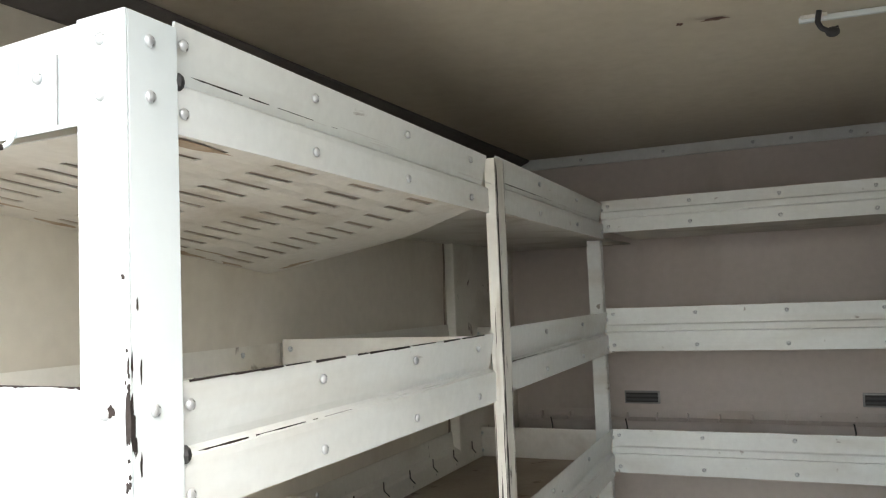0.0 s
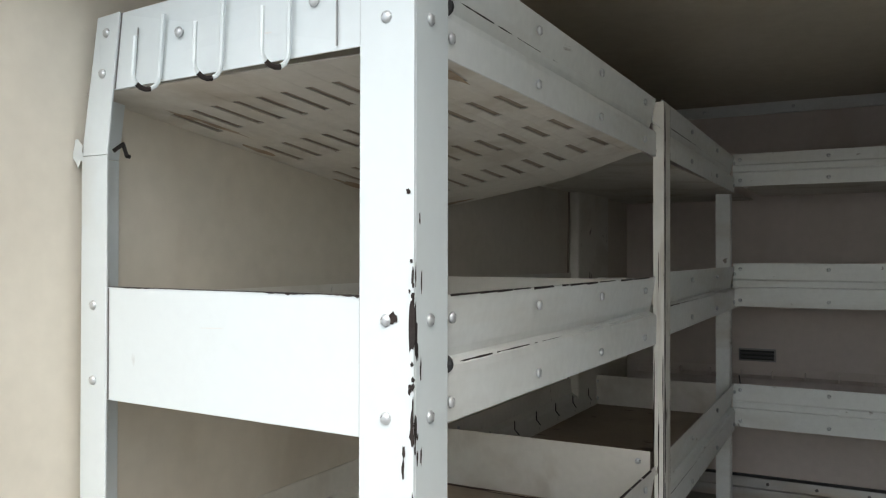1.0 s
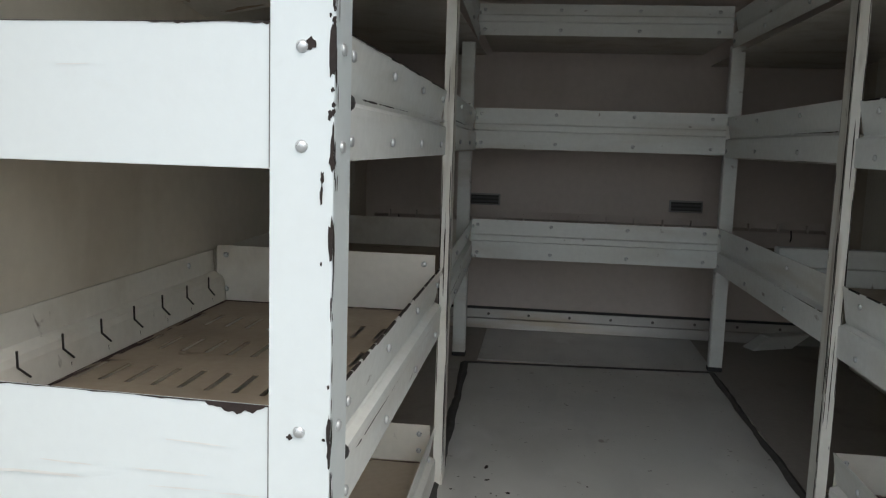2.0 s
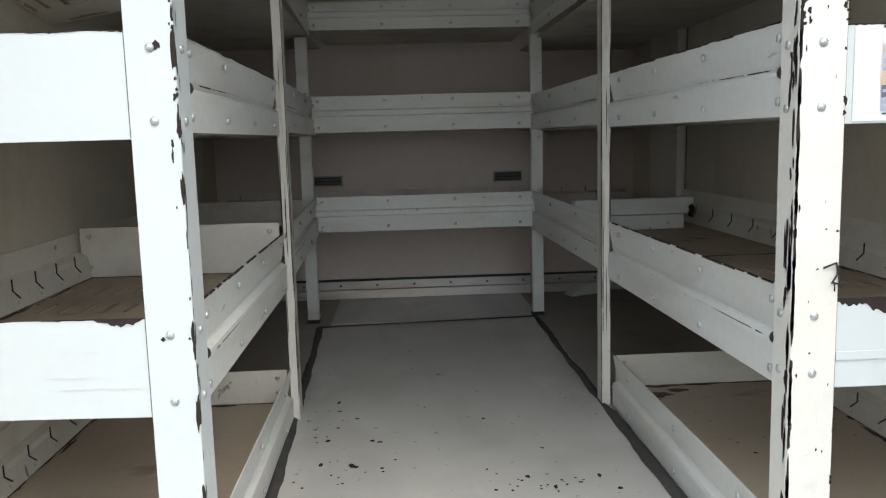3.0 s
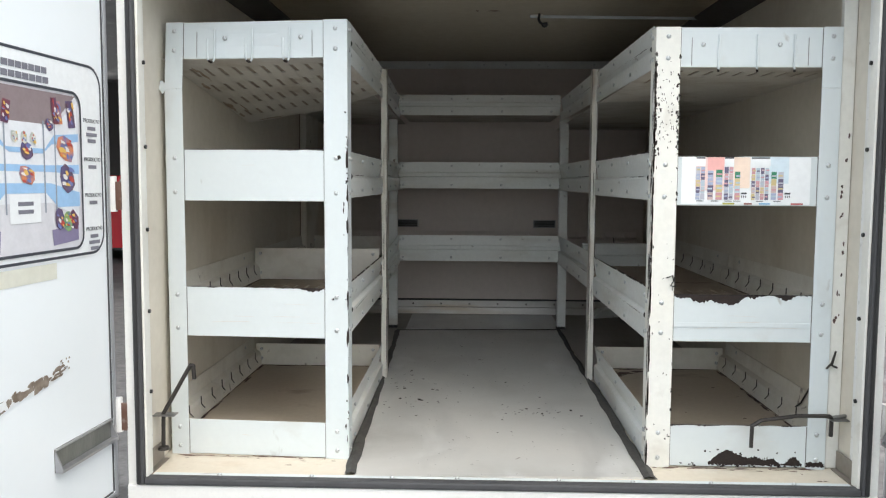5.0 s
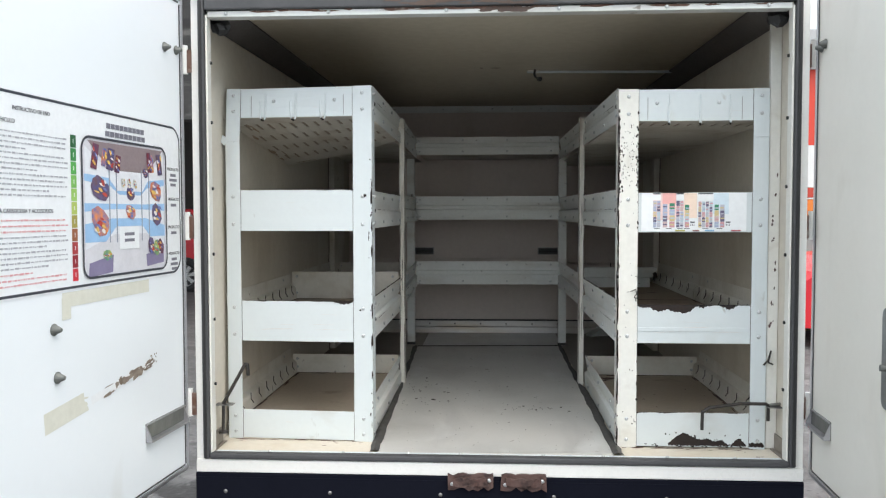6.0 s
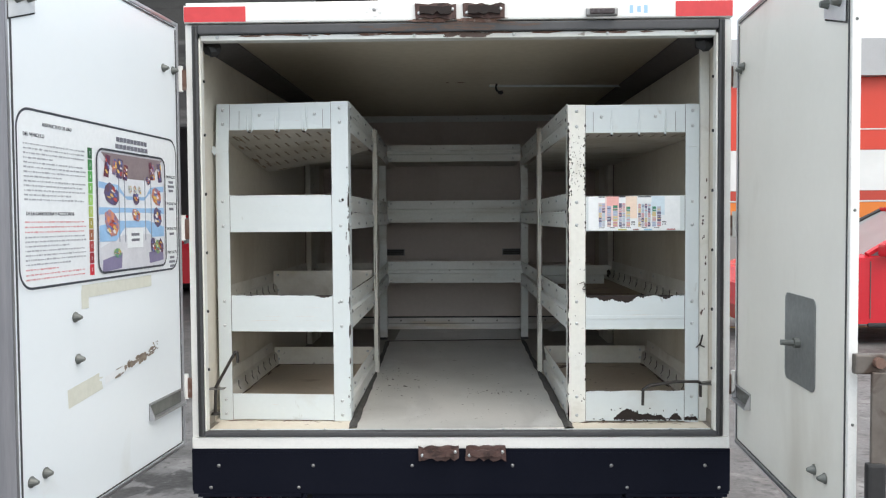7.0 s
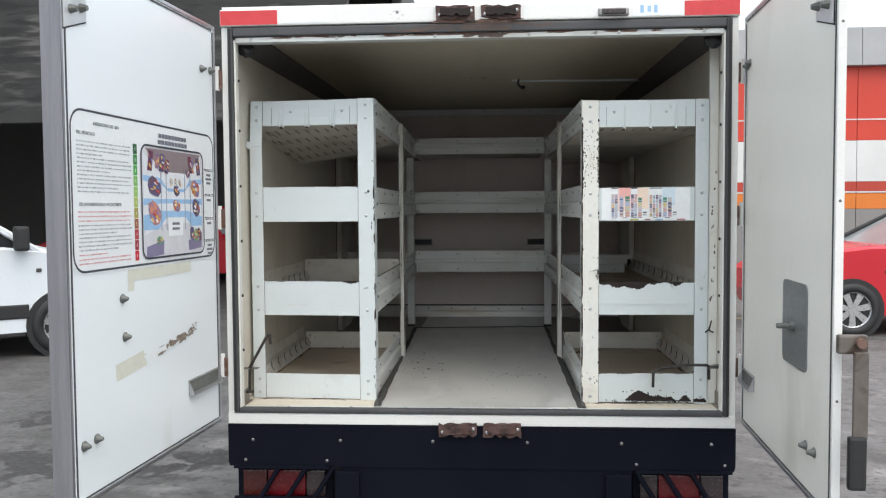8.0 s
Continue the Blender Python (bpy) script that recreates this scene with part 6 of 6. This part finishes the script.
# chassis and rear wheels that carry the box
def wheel(parent, c, r, w, spokes, rim_mat, local=True, face=-1):
    """A tyre with a rim of spokes; its axle lies along y."""
    x, y, z = c
    bm = bmesh.new()
    prof = [(r * 0.66, -w / 2), (r * 0.90, -w / 2), (r * 0.985, -w * 0.36), (r, 0), (r * 0.985, w * 0.36), (r * 0.90, w / 2), (r * 0.66, w / 2)]
    n = 28
    rings = [[bm.verts.new((x + p * math.cos(2 * math.pi * i / n), y + q, z + p * math.sin(2 * math.pi * i / n))) for p, q in prof] for i in range(n)]
    for i in range(n):
        for k in range(len(prof)):
            kk = (k + 1) % len(prof)
            bm.faces.new((rings[i][k], rings[i][kk], rings[(i + 1) % n][kk], rings[(i + 1) % n][k]))
    bmesh.ops.recalc_face_normals(bm, faces=bm.faces)
    wh = part("tyre", bm, black_rubber, parent, "black rubber tyre", smooth=True, local=local)
    bm = rod(bmesh.new(), (x, y - face * w * 0.1, z), (x, y - face * w * 0.3, z), r * 0.655, 24)
    part("rim_well", bm, rubber, wh)
    bm = bmesh.new()
    for i in range(spokes):
        a = 2 * math.pi * i / spokes + 0.2
        d = Vector((math.cos(a), 0, math.sin(a)))
        q = Vector((-d.z, 0, d.x))
        o = Vector((x, y + face * w * 0.42, z))
        vs = []
        for k, ww in ((0.10, 0.085), (0.64, 0.125)):
            for e in (-1, 1):
                for dy in (0, -face * 0.03):
                    vs.append(bm.verts.new(o + d * r * k + q * e * r * ww + Vector((0, dy, 0))))
        for f in ((0, 2, 6, 4), (1, 5, 7, 3), (0, 4, 5, 1), (2, 3, 7, 6)):
            bm.faces.new([vs[j] for j in f])
    bmesh.ops.recalc_face_normals(bm, faces=bm.faces)
    rod(bm, (x, y + face * w * 0.38, z), (x, y + face * w * 0.46, z), r * 0.17, 12)
    part("rim", bm, rim_mat, wh, "silver alloy rim")
    bm = bmesh.new()
    n = 28
    rr = [[bm.verts.new((x + r * p * math.cos(2 * math.pi * i / n), y + face * w * q, z + r * p * math.sin(2 * math.pi * i / n))) for p, q in ((0.62, 0.42), (0.68, 0.47), (0.69, 0.40), (0.63, 0.30))] for i in range(n)]
    for i in range(n):
        for k in range(4):
            bm.faces.new((rr[i][k], rr[i][(k + 1) % 4], rr[(i + 1) % n][(k + 1) % 4], rr[(i + 1) % n][k]))
    bmesh.ops.recalc_face_normals(bm, faces=bm.faces)
    part("rim_lip", bm, rim_mat, wh, smooth=True)
    return wh


alloy = surface("silver_alloy", (0.55, 0.55, 0.56), 0.3, metal=0.8, scale=10, bump=0.02)
chassis = thing("truck_chassis", (0, 1.2, GROUND), "dark truck chassis with rear wheels under the cargo box", "chassis")
part("frame_rail", boxed(-0.42, -0.36, -0.10, 2.46, -0.26, -0.0505), skirt_navy, chassis)
part("frame_rail", boxed(0.36, 0.42, -0.10, 2.46, -0.26, -0.0505), skirt_navy, chassis)
part("axle", rod(bmesh.new(), (-0.70, 1.05, GROUND + 0.32), (0.70, 1.05, GROUND + 0.32), 0.05, 12), skirt_navy, chassis)
part("spring", boxed(-0.43, -0.35, 0.75, 1.35, GROUND + 0.36, -0.2605), skirt_navy, chassis)
part("spring", boxed(0.35, 0.43, 0.75, 1.35, GROUND + 0.36, -0.2605), skirt_navy, chassis)
for s in (-1, 1):
    wh = wheel(chassis, (s * 0.74, 1.05 - 1.2, 0.32), 0.32, 0.18, 6, steel, local=True)
    for ob in (wh, *wh.children):
        ob.data.transform(Matrix.Translation((s * 0.74, -0.15, 0.32)) @ Matrix.Rotation(radians(90), 4, "Z") @ Matrix.Translation((-s * 0.74, 0.15, -0.32)))

# ---- yard, neighbours and distance ----
concrete = surface("worn_wet_concrete", (0.155, 0.15, 0.148), 0.65, tint=(0.10, 0.098, 0.098), scale=1.3, grain=38, bump=0.6, rough_var=0.2,
                   stains=(((0.07, 0.067, 0.063), 2.2, 0.46, 0.66, 0.8, (1, 1.3, 1)), ((0.05, 0.047, 0.045), 8.0, 0.52, 0.66, 0.75, (1, 1.4, 1)), ((0.30, 0.29, 0.275), 4.0, 0.58, 0.72, 0.5, (1, 1.2, 1)), ((0.035, 0.033, 0.031), 21.0, 0.60, 0.68, 0.7, (1, 1.3, 1))))
# the yard beside the truck's left side is wet through
ct = concrete.node_tree
geo = ct.nodes.new("ShaderNodeTexCoord")
split = ct.nodes.new("ShaderNodeSeparateXYZ")
ct.links.new(geo.outputs["Object"], split.inputs[0])
_, wet_noise = noise_fac(ct, geo.outputs["Object"], 1.8, 0.0, 1.0, 6.0, 0.3)
spread = ct.nodes.new("ShaderNodeMath")
spread.operation = "MULTIPLY_ADD"
spread.inputs[1].default_value = 2.6
ct.links.new(wet_noise, spread.inputs[0])
ct.links.new(split.outputs[0], spread.inputs[2])
zone = ct.nodes.new("ShaderNodeMapRange")
zone.inputs["From Min"].default_value = -0.35
zone.inputs["From Max"].default_value = -1.25
zone.inputs["To Max"].default_value = 0.5
ct.links.new(spread.outputs[0], zone.inputs["Value"])
shader = ct.nodes["Principled BSDF"]
dry = shader.inputs["Base Color"].links[0].from_socket
yard_tone = mixed(ct, zone.outputs["Result"], dry, (0.045, 0.043, 0.042))
# damp spots with frayed edges: centre, radius
fray, _ = noise_fac(ct, geo.outputs["Object"], 7.0, 0.30, 0.70, 8.0, 0.6)
damp = None
for cx, cy, r in ((-1.74, 1.36, 0.26), (-1.56, 1.50, 0.15), (-2.55, 1.35, 0.40), (-2.95, 2.30, 0.32), (1.75, 1.30, 0.16)):
    gap = ct.nodes.new("ShaderNodeVectorMath")
    gap.operation = "DISTANCE"
    gap.inputs[1].default_value = (cx, cy, GROUND)
    ct.links.new(geo.outputs["Object"], gap.inputs[0])
    fall = ct.nodes.new("ShaderNodeMapRange")
    fall.inputs["From Max"].default_value = r * 1.5
    fall.inputs["To Min"].default_value = 1.0
    fall.inputs["To Max"].default_value = 0.0
    ct.links.new(gap.outputs["Value"], fall.inputs["Value"])
    if damp is None:
        damp = fall.outputs["Result"]
    else:
        top_of = ct.nodes.new("ShaderNodeMath")
        top_of.operation = "MAXIMUM"
        ct.links.new(damp, top_of.inputs[0])
        ct.links.new(fall.outputs["Result"], top_of.inputs[1])
        damp = top_of.outputs[0]
torn = ct.nodes.new("ShaderNodeMath")
torn.operation = "MULTIPLY"
ct.links.new(damp, torn.inputs[0])
ct.links.new(fray, torn.inputs[1])
edge = ct.nodes.new("ShaderNodeMapRange")
edge.inputs["From Min"].default_value = 0.17
edge.inputs["From Max"].default_value = 0.30
edge.inputs["To Max"].default_value = 0.85
ct.links.new(torn.outputs[0], edge.inputs["Value"])
ct.links.new(mixed(ct, edge.outputs["Result"], yard_tone, (0.030, 0.028, 0.027)), shader.inputs["Base Color"])
bm = bmesh.new()
N, SPAN = 36, 420.0
def grow(i):
    k = (i / N) * 2 - 1
    return math.copysign(abs(k) ** 3, k) * SPAN
grid = [[bm.verts.new((grow(i), grow(j), GROUND)) for j in range(N + 1)] for i in range(N + 1)]
for i in range(N):
    for j in range(N):
        bm.faces.new((grid[i][j], grid[i + 1][j], grid[i + 1][j + 1], grid[i][j + 1]))
ground = tagged(new("ground", mesh_of("ground", bm, concrete)), "worn grey concrete yard with damp stains", "ground", kind="structure")
# expansion joints in the concrete
jn = bmesh.new()
for a, b in (((1.3, -1.0), (2.75, 8.0)), ((-3.4, -1.0), (-3.9, 9.0)), ((-9.0, 3.4), (-1.2, 3.9)), ((1.2, 3.4), (9.0, 2.9))):
    d = (Vector(b) - Vector(a)).normalized()
    q = Vector((-d.y, d.x)) * 0.012
    jn.faces.new([jn.verts.new((p.x, p.y, GROUND + 0.002)) for p in (Vector(a) - q, Vector(a) + q, Vector(b) + q, Vector(b) - q)])
tagged(new("ground_joint", mesh_of("ground_joint", jn, cove_grey)), "dark joints between concrete slabs", "joint", kind="structure")
bm = bmesh.new()
quad(bm, (5.2, 7.6, GROUND + 0.003), (6.0, 0, 0), (0, 0.12, 0))
tagged(new("yellow_line", mesh_of("yellow_line", bm, surface("worn_yellow_paint", (0.52, 0.40, 0.10), 0.7, tint=(0.36, 0.32, 0.24), scale=6, var=1.0, bump=0.1))), "worn yellow parking line on the concrete", "line", kind="structure")


def vehicle(name, where, turn, face_left, lower, cabin, roof, half, wheels, r, paint, glass, label, category, extras, mirror, mirror_mat, pillars, group=""):
    """A parked vehicle; lower: (along, up) outline below the belt; cabin: belt and roof ends (along, up); pillars: places along the roof."""
    car = thing(name, where, label, category, group, turn=turn)
    k = 1 if face_left else -1
    bm = bmesh.new()
    sect = []
    for y, shrink in ((-half, 0.03), (-half + 0.08, 0.0), (half - 0.08, 0.0), (half, 0.03)):
        sect.append([bm.verts.new((k * a, y, z - shrink * (1 if z > 0.7 else -0.4))) for a, z in lower])
    n = len(lower)
    for p, q in zip(sect, sect[1:]):
        for i in range(n):
            j = (i + 1) % n
            bm.faces.new((p[i], p[j], q[j], q[i]))
    bm.faces.new(sect[0])
    bm.faces.new(sect[-1][::-1])
    bmesh.ops.recalc_face_normals(bm, faces=bm.faces)
    body = part("body", bm, paint, car, local=True)
    (b0, zb), (b1, _) = cabin
    (r0, zr), (r1, _) = roof
    hb, hr = half - 0.05, half - 0.20
    bm = bmesh.new()
    lo = [bm.verts.new((k * a, y, zb - 0.06)) for a, y in ((b0, -hb), (b1, -hb), (b1, hb), (b0, hb))]
    hi = [bm.verts.new((k * a, y, zr)) for a, y in ((r0, -hr), (r1, -hr), (r1, hr), (r0, hr))]
    for i in range(4):
        j = (i + 1) % 4
        bm.faces.new((lo[i], lo[j], hi[j], hi[i]))
    bm.faces.new(hi)
    bm.faces.new(lo[::-1])
    bmesh.ops.recalc_face_normals(bm, faces=bm.faces)
    part("glass", bm, glass, body, "window glass all round")
    part("roof", boxed(k * (r0 - 0.03), k * (r1 + 0.03), -hr - 0.03, hr + 0.03, zr - 0.02, zr + 0.035, bevel=0.016), paint, body)
    for y, yr in ((-hb, -hr), (hb, hr)):
        o = math.copysign(0.012, y)
        for t0, t1 in pillars:
            part("pillar", rod(bmesh.new(), (k * (b0 + (b1 - b0) * t0), y + o, zb - 0.04), (k * (r0 + (r1 - r0) * t1), yr + o, zr), 0.034, 6), paint if y < 0 else black_rubber, body)
    for a in wheels:
        part("wheel_arch", rod(bmesh.new(), (k * a, -half - 0.002, r), (k * a, -half + 0.16, r), r * 1.15, 28), black_rubber, body, "dark wheel arch")
        wheel(car, (k * a, -half + 0.065, r), r, 0.20, 7, alloy, local=True)
        wheel(car, (k * a, half - 0.12, r), r, 0.20, 7, alloy, local=True, face=1)
    for nm, m, (a0, a1, z0, z1), lab in extras:
        part(nm, boxed(k * a0, k * a1, -half - 0.014, -half + 0.02, z0, z1, bevel=min(0.016, (a1 - a0) * 0.3, (z1 - z0) * 0.3)), m, body, lab)
    a, z, mh = mirror
    part("mirror", boxed(k * a - 0.07, k * a + 0.06, -half - 0.19, -half - 0.01, z, z + mh, bevel=0.03), mirror_mat, body, "door mirror")
    return car


red_paint = surface("red_car_paint", (0.55, 0.022, 0.035), 0.22, tint=(0.48, 0.015, 0.025), scale=2, bump=0.0)
van_paint = surface("white_van_paint", (0.72, 0.76, 0.80), 0.28, tint=(0.68, 0.72, 0.76), scale=2, bump=0.0)
# pale base colour paints the sky's reflection into the red car's glass
glass_pale = surface("sky_lit_windscreen", (0.30, 0.33, 0.335), 0.06, tint=(0.2, 0.23, 0.235), scale=1.2, bump=0.0)
glass_black = surface("dark_window_glass", (0.012, 0.013, 0.014), 0.35, tint=(0.02, 0.02, 0.02), scale=2, bump=0.0)
glass_black.node_tree.nodes["Principled BSDF"].inputs["Specular IOR Level"].default_value = 0.15
CAR = ((-0.72, 0.22), (-0.82, 0.42), (-0.78, 0.66), (-0.60, 0.82), (-0.20, 0.95), (0.20, 1.0), (3.00, 1.0), (3.18, 0.85), (3.24, 0.45), (3.14, 0.24))
extras = (("door_seam", cove_grey, (0.52, 0.526, 0.30, 0.93), ""), ("door_seam", cove_grey, (1.455, 1.461, 0.30, 0.93), ""), ("side_marker", lamp_clear, (0.34, 0.40, 0.70, 0.73), "small pale side marker"),
          ("sill_strip", black_rubber, (0.5, 2.1, 0.20, 0.25), ""), ("door_handle", red_paint, (1.28, 1.42, 0.82, 0.85), ""))
red_car = vehicle("red_car", (3.985, 6.95, GROUND), 0, True, CAR, ((0.50, 1.04), (3.02, 1.04)), ((1.42, 1.50), (2.6, 1.50)), 0.86, (0.0, 2.55), 0.30, red_paint, glass_pale,
                  "parked red hatchback with silver alloy wheels", "car", extras, (0.66, 0.98, 0.14), red_paint, ((0.0, 0.0), (0.45, 0.36), (1.0, 1.0)), "parked vehicles")
VAN = ((-0.50, 0.24), (-0.58, 0.45), (-0.55, 0.76), (-0.45, 0.92), (-0.05, 1.05), (0.45, 1.10), (3.30, 1.12), (3.34, 0.8), (3.32, 0.42), (3.2, 0.26))
vextra = (("side_moulding", black_rubber, (0.24, 1.50, 0.39, 0.53), "black plastic side moulding"), ("door_seam", cove_grey, (0.62, 0.626, 0.32, 1.05), ""), ("door_seam", cove_grey, (1.60, 1.606, 0.32, 1.05), ""),
          ("side_marker", rubber, (0.12, 0.17, 0.84, 0.88), "small dark side marker"), ("sill_strip", black_rubber, (0.5, 2.2, 0.2, 0.26), ""))
white_van = vehicle("white_van", (-4.84, 5.42, GROUND), 38, False, VAN, ((0.12, 1.07), (3.32, 1.10)), ((1.18, 1.76), (3.2, 1.76)), 0.84, (-0.08, 2.6), 0.31, van_paint, glass_black,
                    "parked white panel van with black side mouldings", "van", vextra, (0.30, 1.06, 0.24), black_rubber, ((0.0, 0.0), (0.42, 0.22), (0.7, 0.6), (1.0, 1.0)), "parked vehicles")
copy_thing(red_car, pose(-8.2, 13.0, GROUND))

# red and white shop front across the yard
shop = thing("shop_front", (8.0, 11.2, GROUND), "long red and white banded shop front with grey fascia", "building")
BAND = (("fascia", 3.10, 3.72, surface("grey_fascia", (0.42, 0.43, 0.44), 0.5, scale=2, bump=0.05)),
        ("red_panel", 1.86, 3.095, surface("red_sign_panel", (0.62, 0.055, 0.03), 0.45, tint=(0.55, 0.045, 0.025), scale=1.5, bump=0.02)),
        ("white_panel", 1.165, 1.855, surface("white_sign_panel", (0.72, 0.73, 0.72), 0.45, scale=1.5, bump=0.02)),
        ("red_stripe", 1.00, 1.16, surface("dark_red_stripe", (0.45, 0.05, 0.03), 0.45, scale=2, bump=0.02)),
        ("orange_stripe", 0.70, 0.965, surface("orange_stripe", (0.70, 0.20, 0.03), 0.45, scale=2, bump=0.02)),
        ("base_wall", GROUND, 0.695, surface("grey_base_wall", (0.26, 0.25, 0.24), 0.7, scale=2, bump=0.1)))
for n, z0, z1, m in BAND:
    for i in range(6):
        xa = 1.4 + i * 2.4
        y = 11.2 if n != "fascia" else 11.05
        part(n, boxed(xa, xa + 2.39, y, 11.6, z0, z1), m, shop)
part("core_wall", boxed(1.4, 15.8, 11.605, 14.0, GROUND, 3.70), BAND[2][3], shop)
for i in range(6):
    part("white_line", boxed(1.4 + i * 2.4, 3.79 + i * 2.4, 11.19, 11.199, 0.972, 0.995), BAND[2][3], shop)
for xa in (2.2, 5.9, 9.4):
    bm = bmesh.new()
    box(bm, xa, xa + 0.02, 11.19, 11.198, 2.2, 3.09)
    box(bm, xa + 0.021, xa + 2.3, 11.19, 11.198, 2.2, 2.22)
    part("white_outline", bm, BAND[2][3], shop, "thin white outline")
rnd = random.Random(2)
for i in range(5):
    x = 2 + i * 2.7 + rnd.random()
    part("roof_vent", boxed(x, x + 0.5, 12.0, 12.5, 3.705, 3.705 + rnd.uniform(0.2, 0.4), bevel=0.03), BAND[0][3], shop)

# dark open shed behind the van; its inner gloom is put into the wall colour
shed_dark = surface("darkened_shed_wall", (0.12, 0.115, 0.113), 0.8, tint=(0.085, 0.082, 0.080), scale=0.8, bump=0.1)
shed = thing("open_shed", (-9.5, 12.0, GROUND), "dark open-fronted workshop shed with corrugated roof", "shed")
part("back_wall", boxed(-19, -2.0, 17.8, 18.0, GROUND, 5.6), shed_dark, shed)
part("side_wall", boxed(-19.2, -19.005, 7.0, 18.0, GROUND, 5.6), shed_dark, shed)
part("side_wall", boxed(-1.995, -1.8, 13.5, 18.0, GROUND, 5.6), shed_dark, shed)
bm = bmesh.new()
prev = None
for i in range(181):
    x = -19.2 + i * 17.4 / 180
    z = 5.62 + 0.05 * math.sin(i * 1.35)
    row = (bm.verts.new((x, 7.2, z - 1.35)), bm.verts.new((x, 18.0, z)), bm.verts.new((x, 18.0, z + 0.03)), bm.verts.new((x, 7.2, z - 1.32)))
    if prev:
        for k in range(4):
            bm.faces.new((prev[k], prev[(k + 1) % 4], row[(k + 1) % 4], row[k]))
    prev = row
bmesh.ops.recalc_face_normals(bm, faces=bm.faces)
part("roof_sheet", bm, surface("grey_corrugated_sheet", (0.15, 0.145, 0.14), 0.6, metal=0.3, scale=1, bump=0.1), shed, "grimy corrugated roof sheet")
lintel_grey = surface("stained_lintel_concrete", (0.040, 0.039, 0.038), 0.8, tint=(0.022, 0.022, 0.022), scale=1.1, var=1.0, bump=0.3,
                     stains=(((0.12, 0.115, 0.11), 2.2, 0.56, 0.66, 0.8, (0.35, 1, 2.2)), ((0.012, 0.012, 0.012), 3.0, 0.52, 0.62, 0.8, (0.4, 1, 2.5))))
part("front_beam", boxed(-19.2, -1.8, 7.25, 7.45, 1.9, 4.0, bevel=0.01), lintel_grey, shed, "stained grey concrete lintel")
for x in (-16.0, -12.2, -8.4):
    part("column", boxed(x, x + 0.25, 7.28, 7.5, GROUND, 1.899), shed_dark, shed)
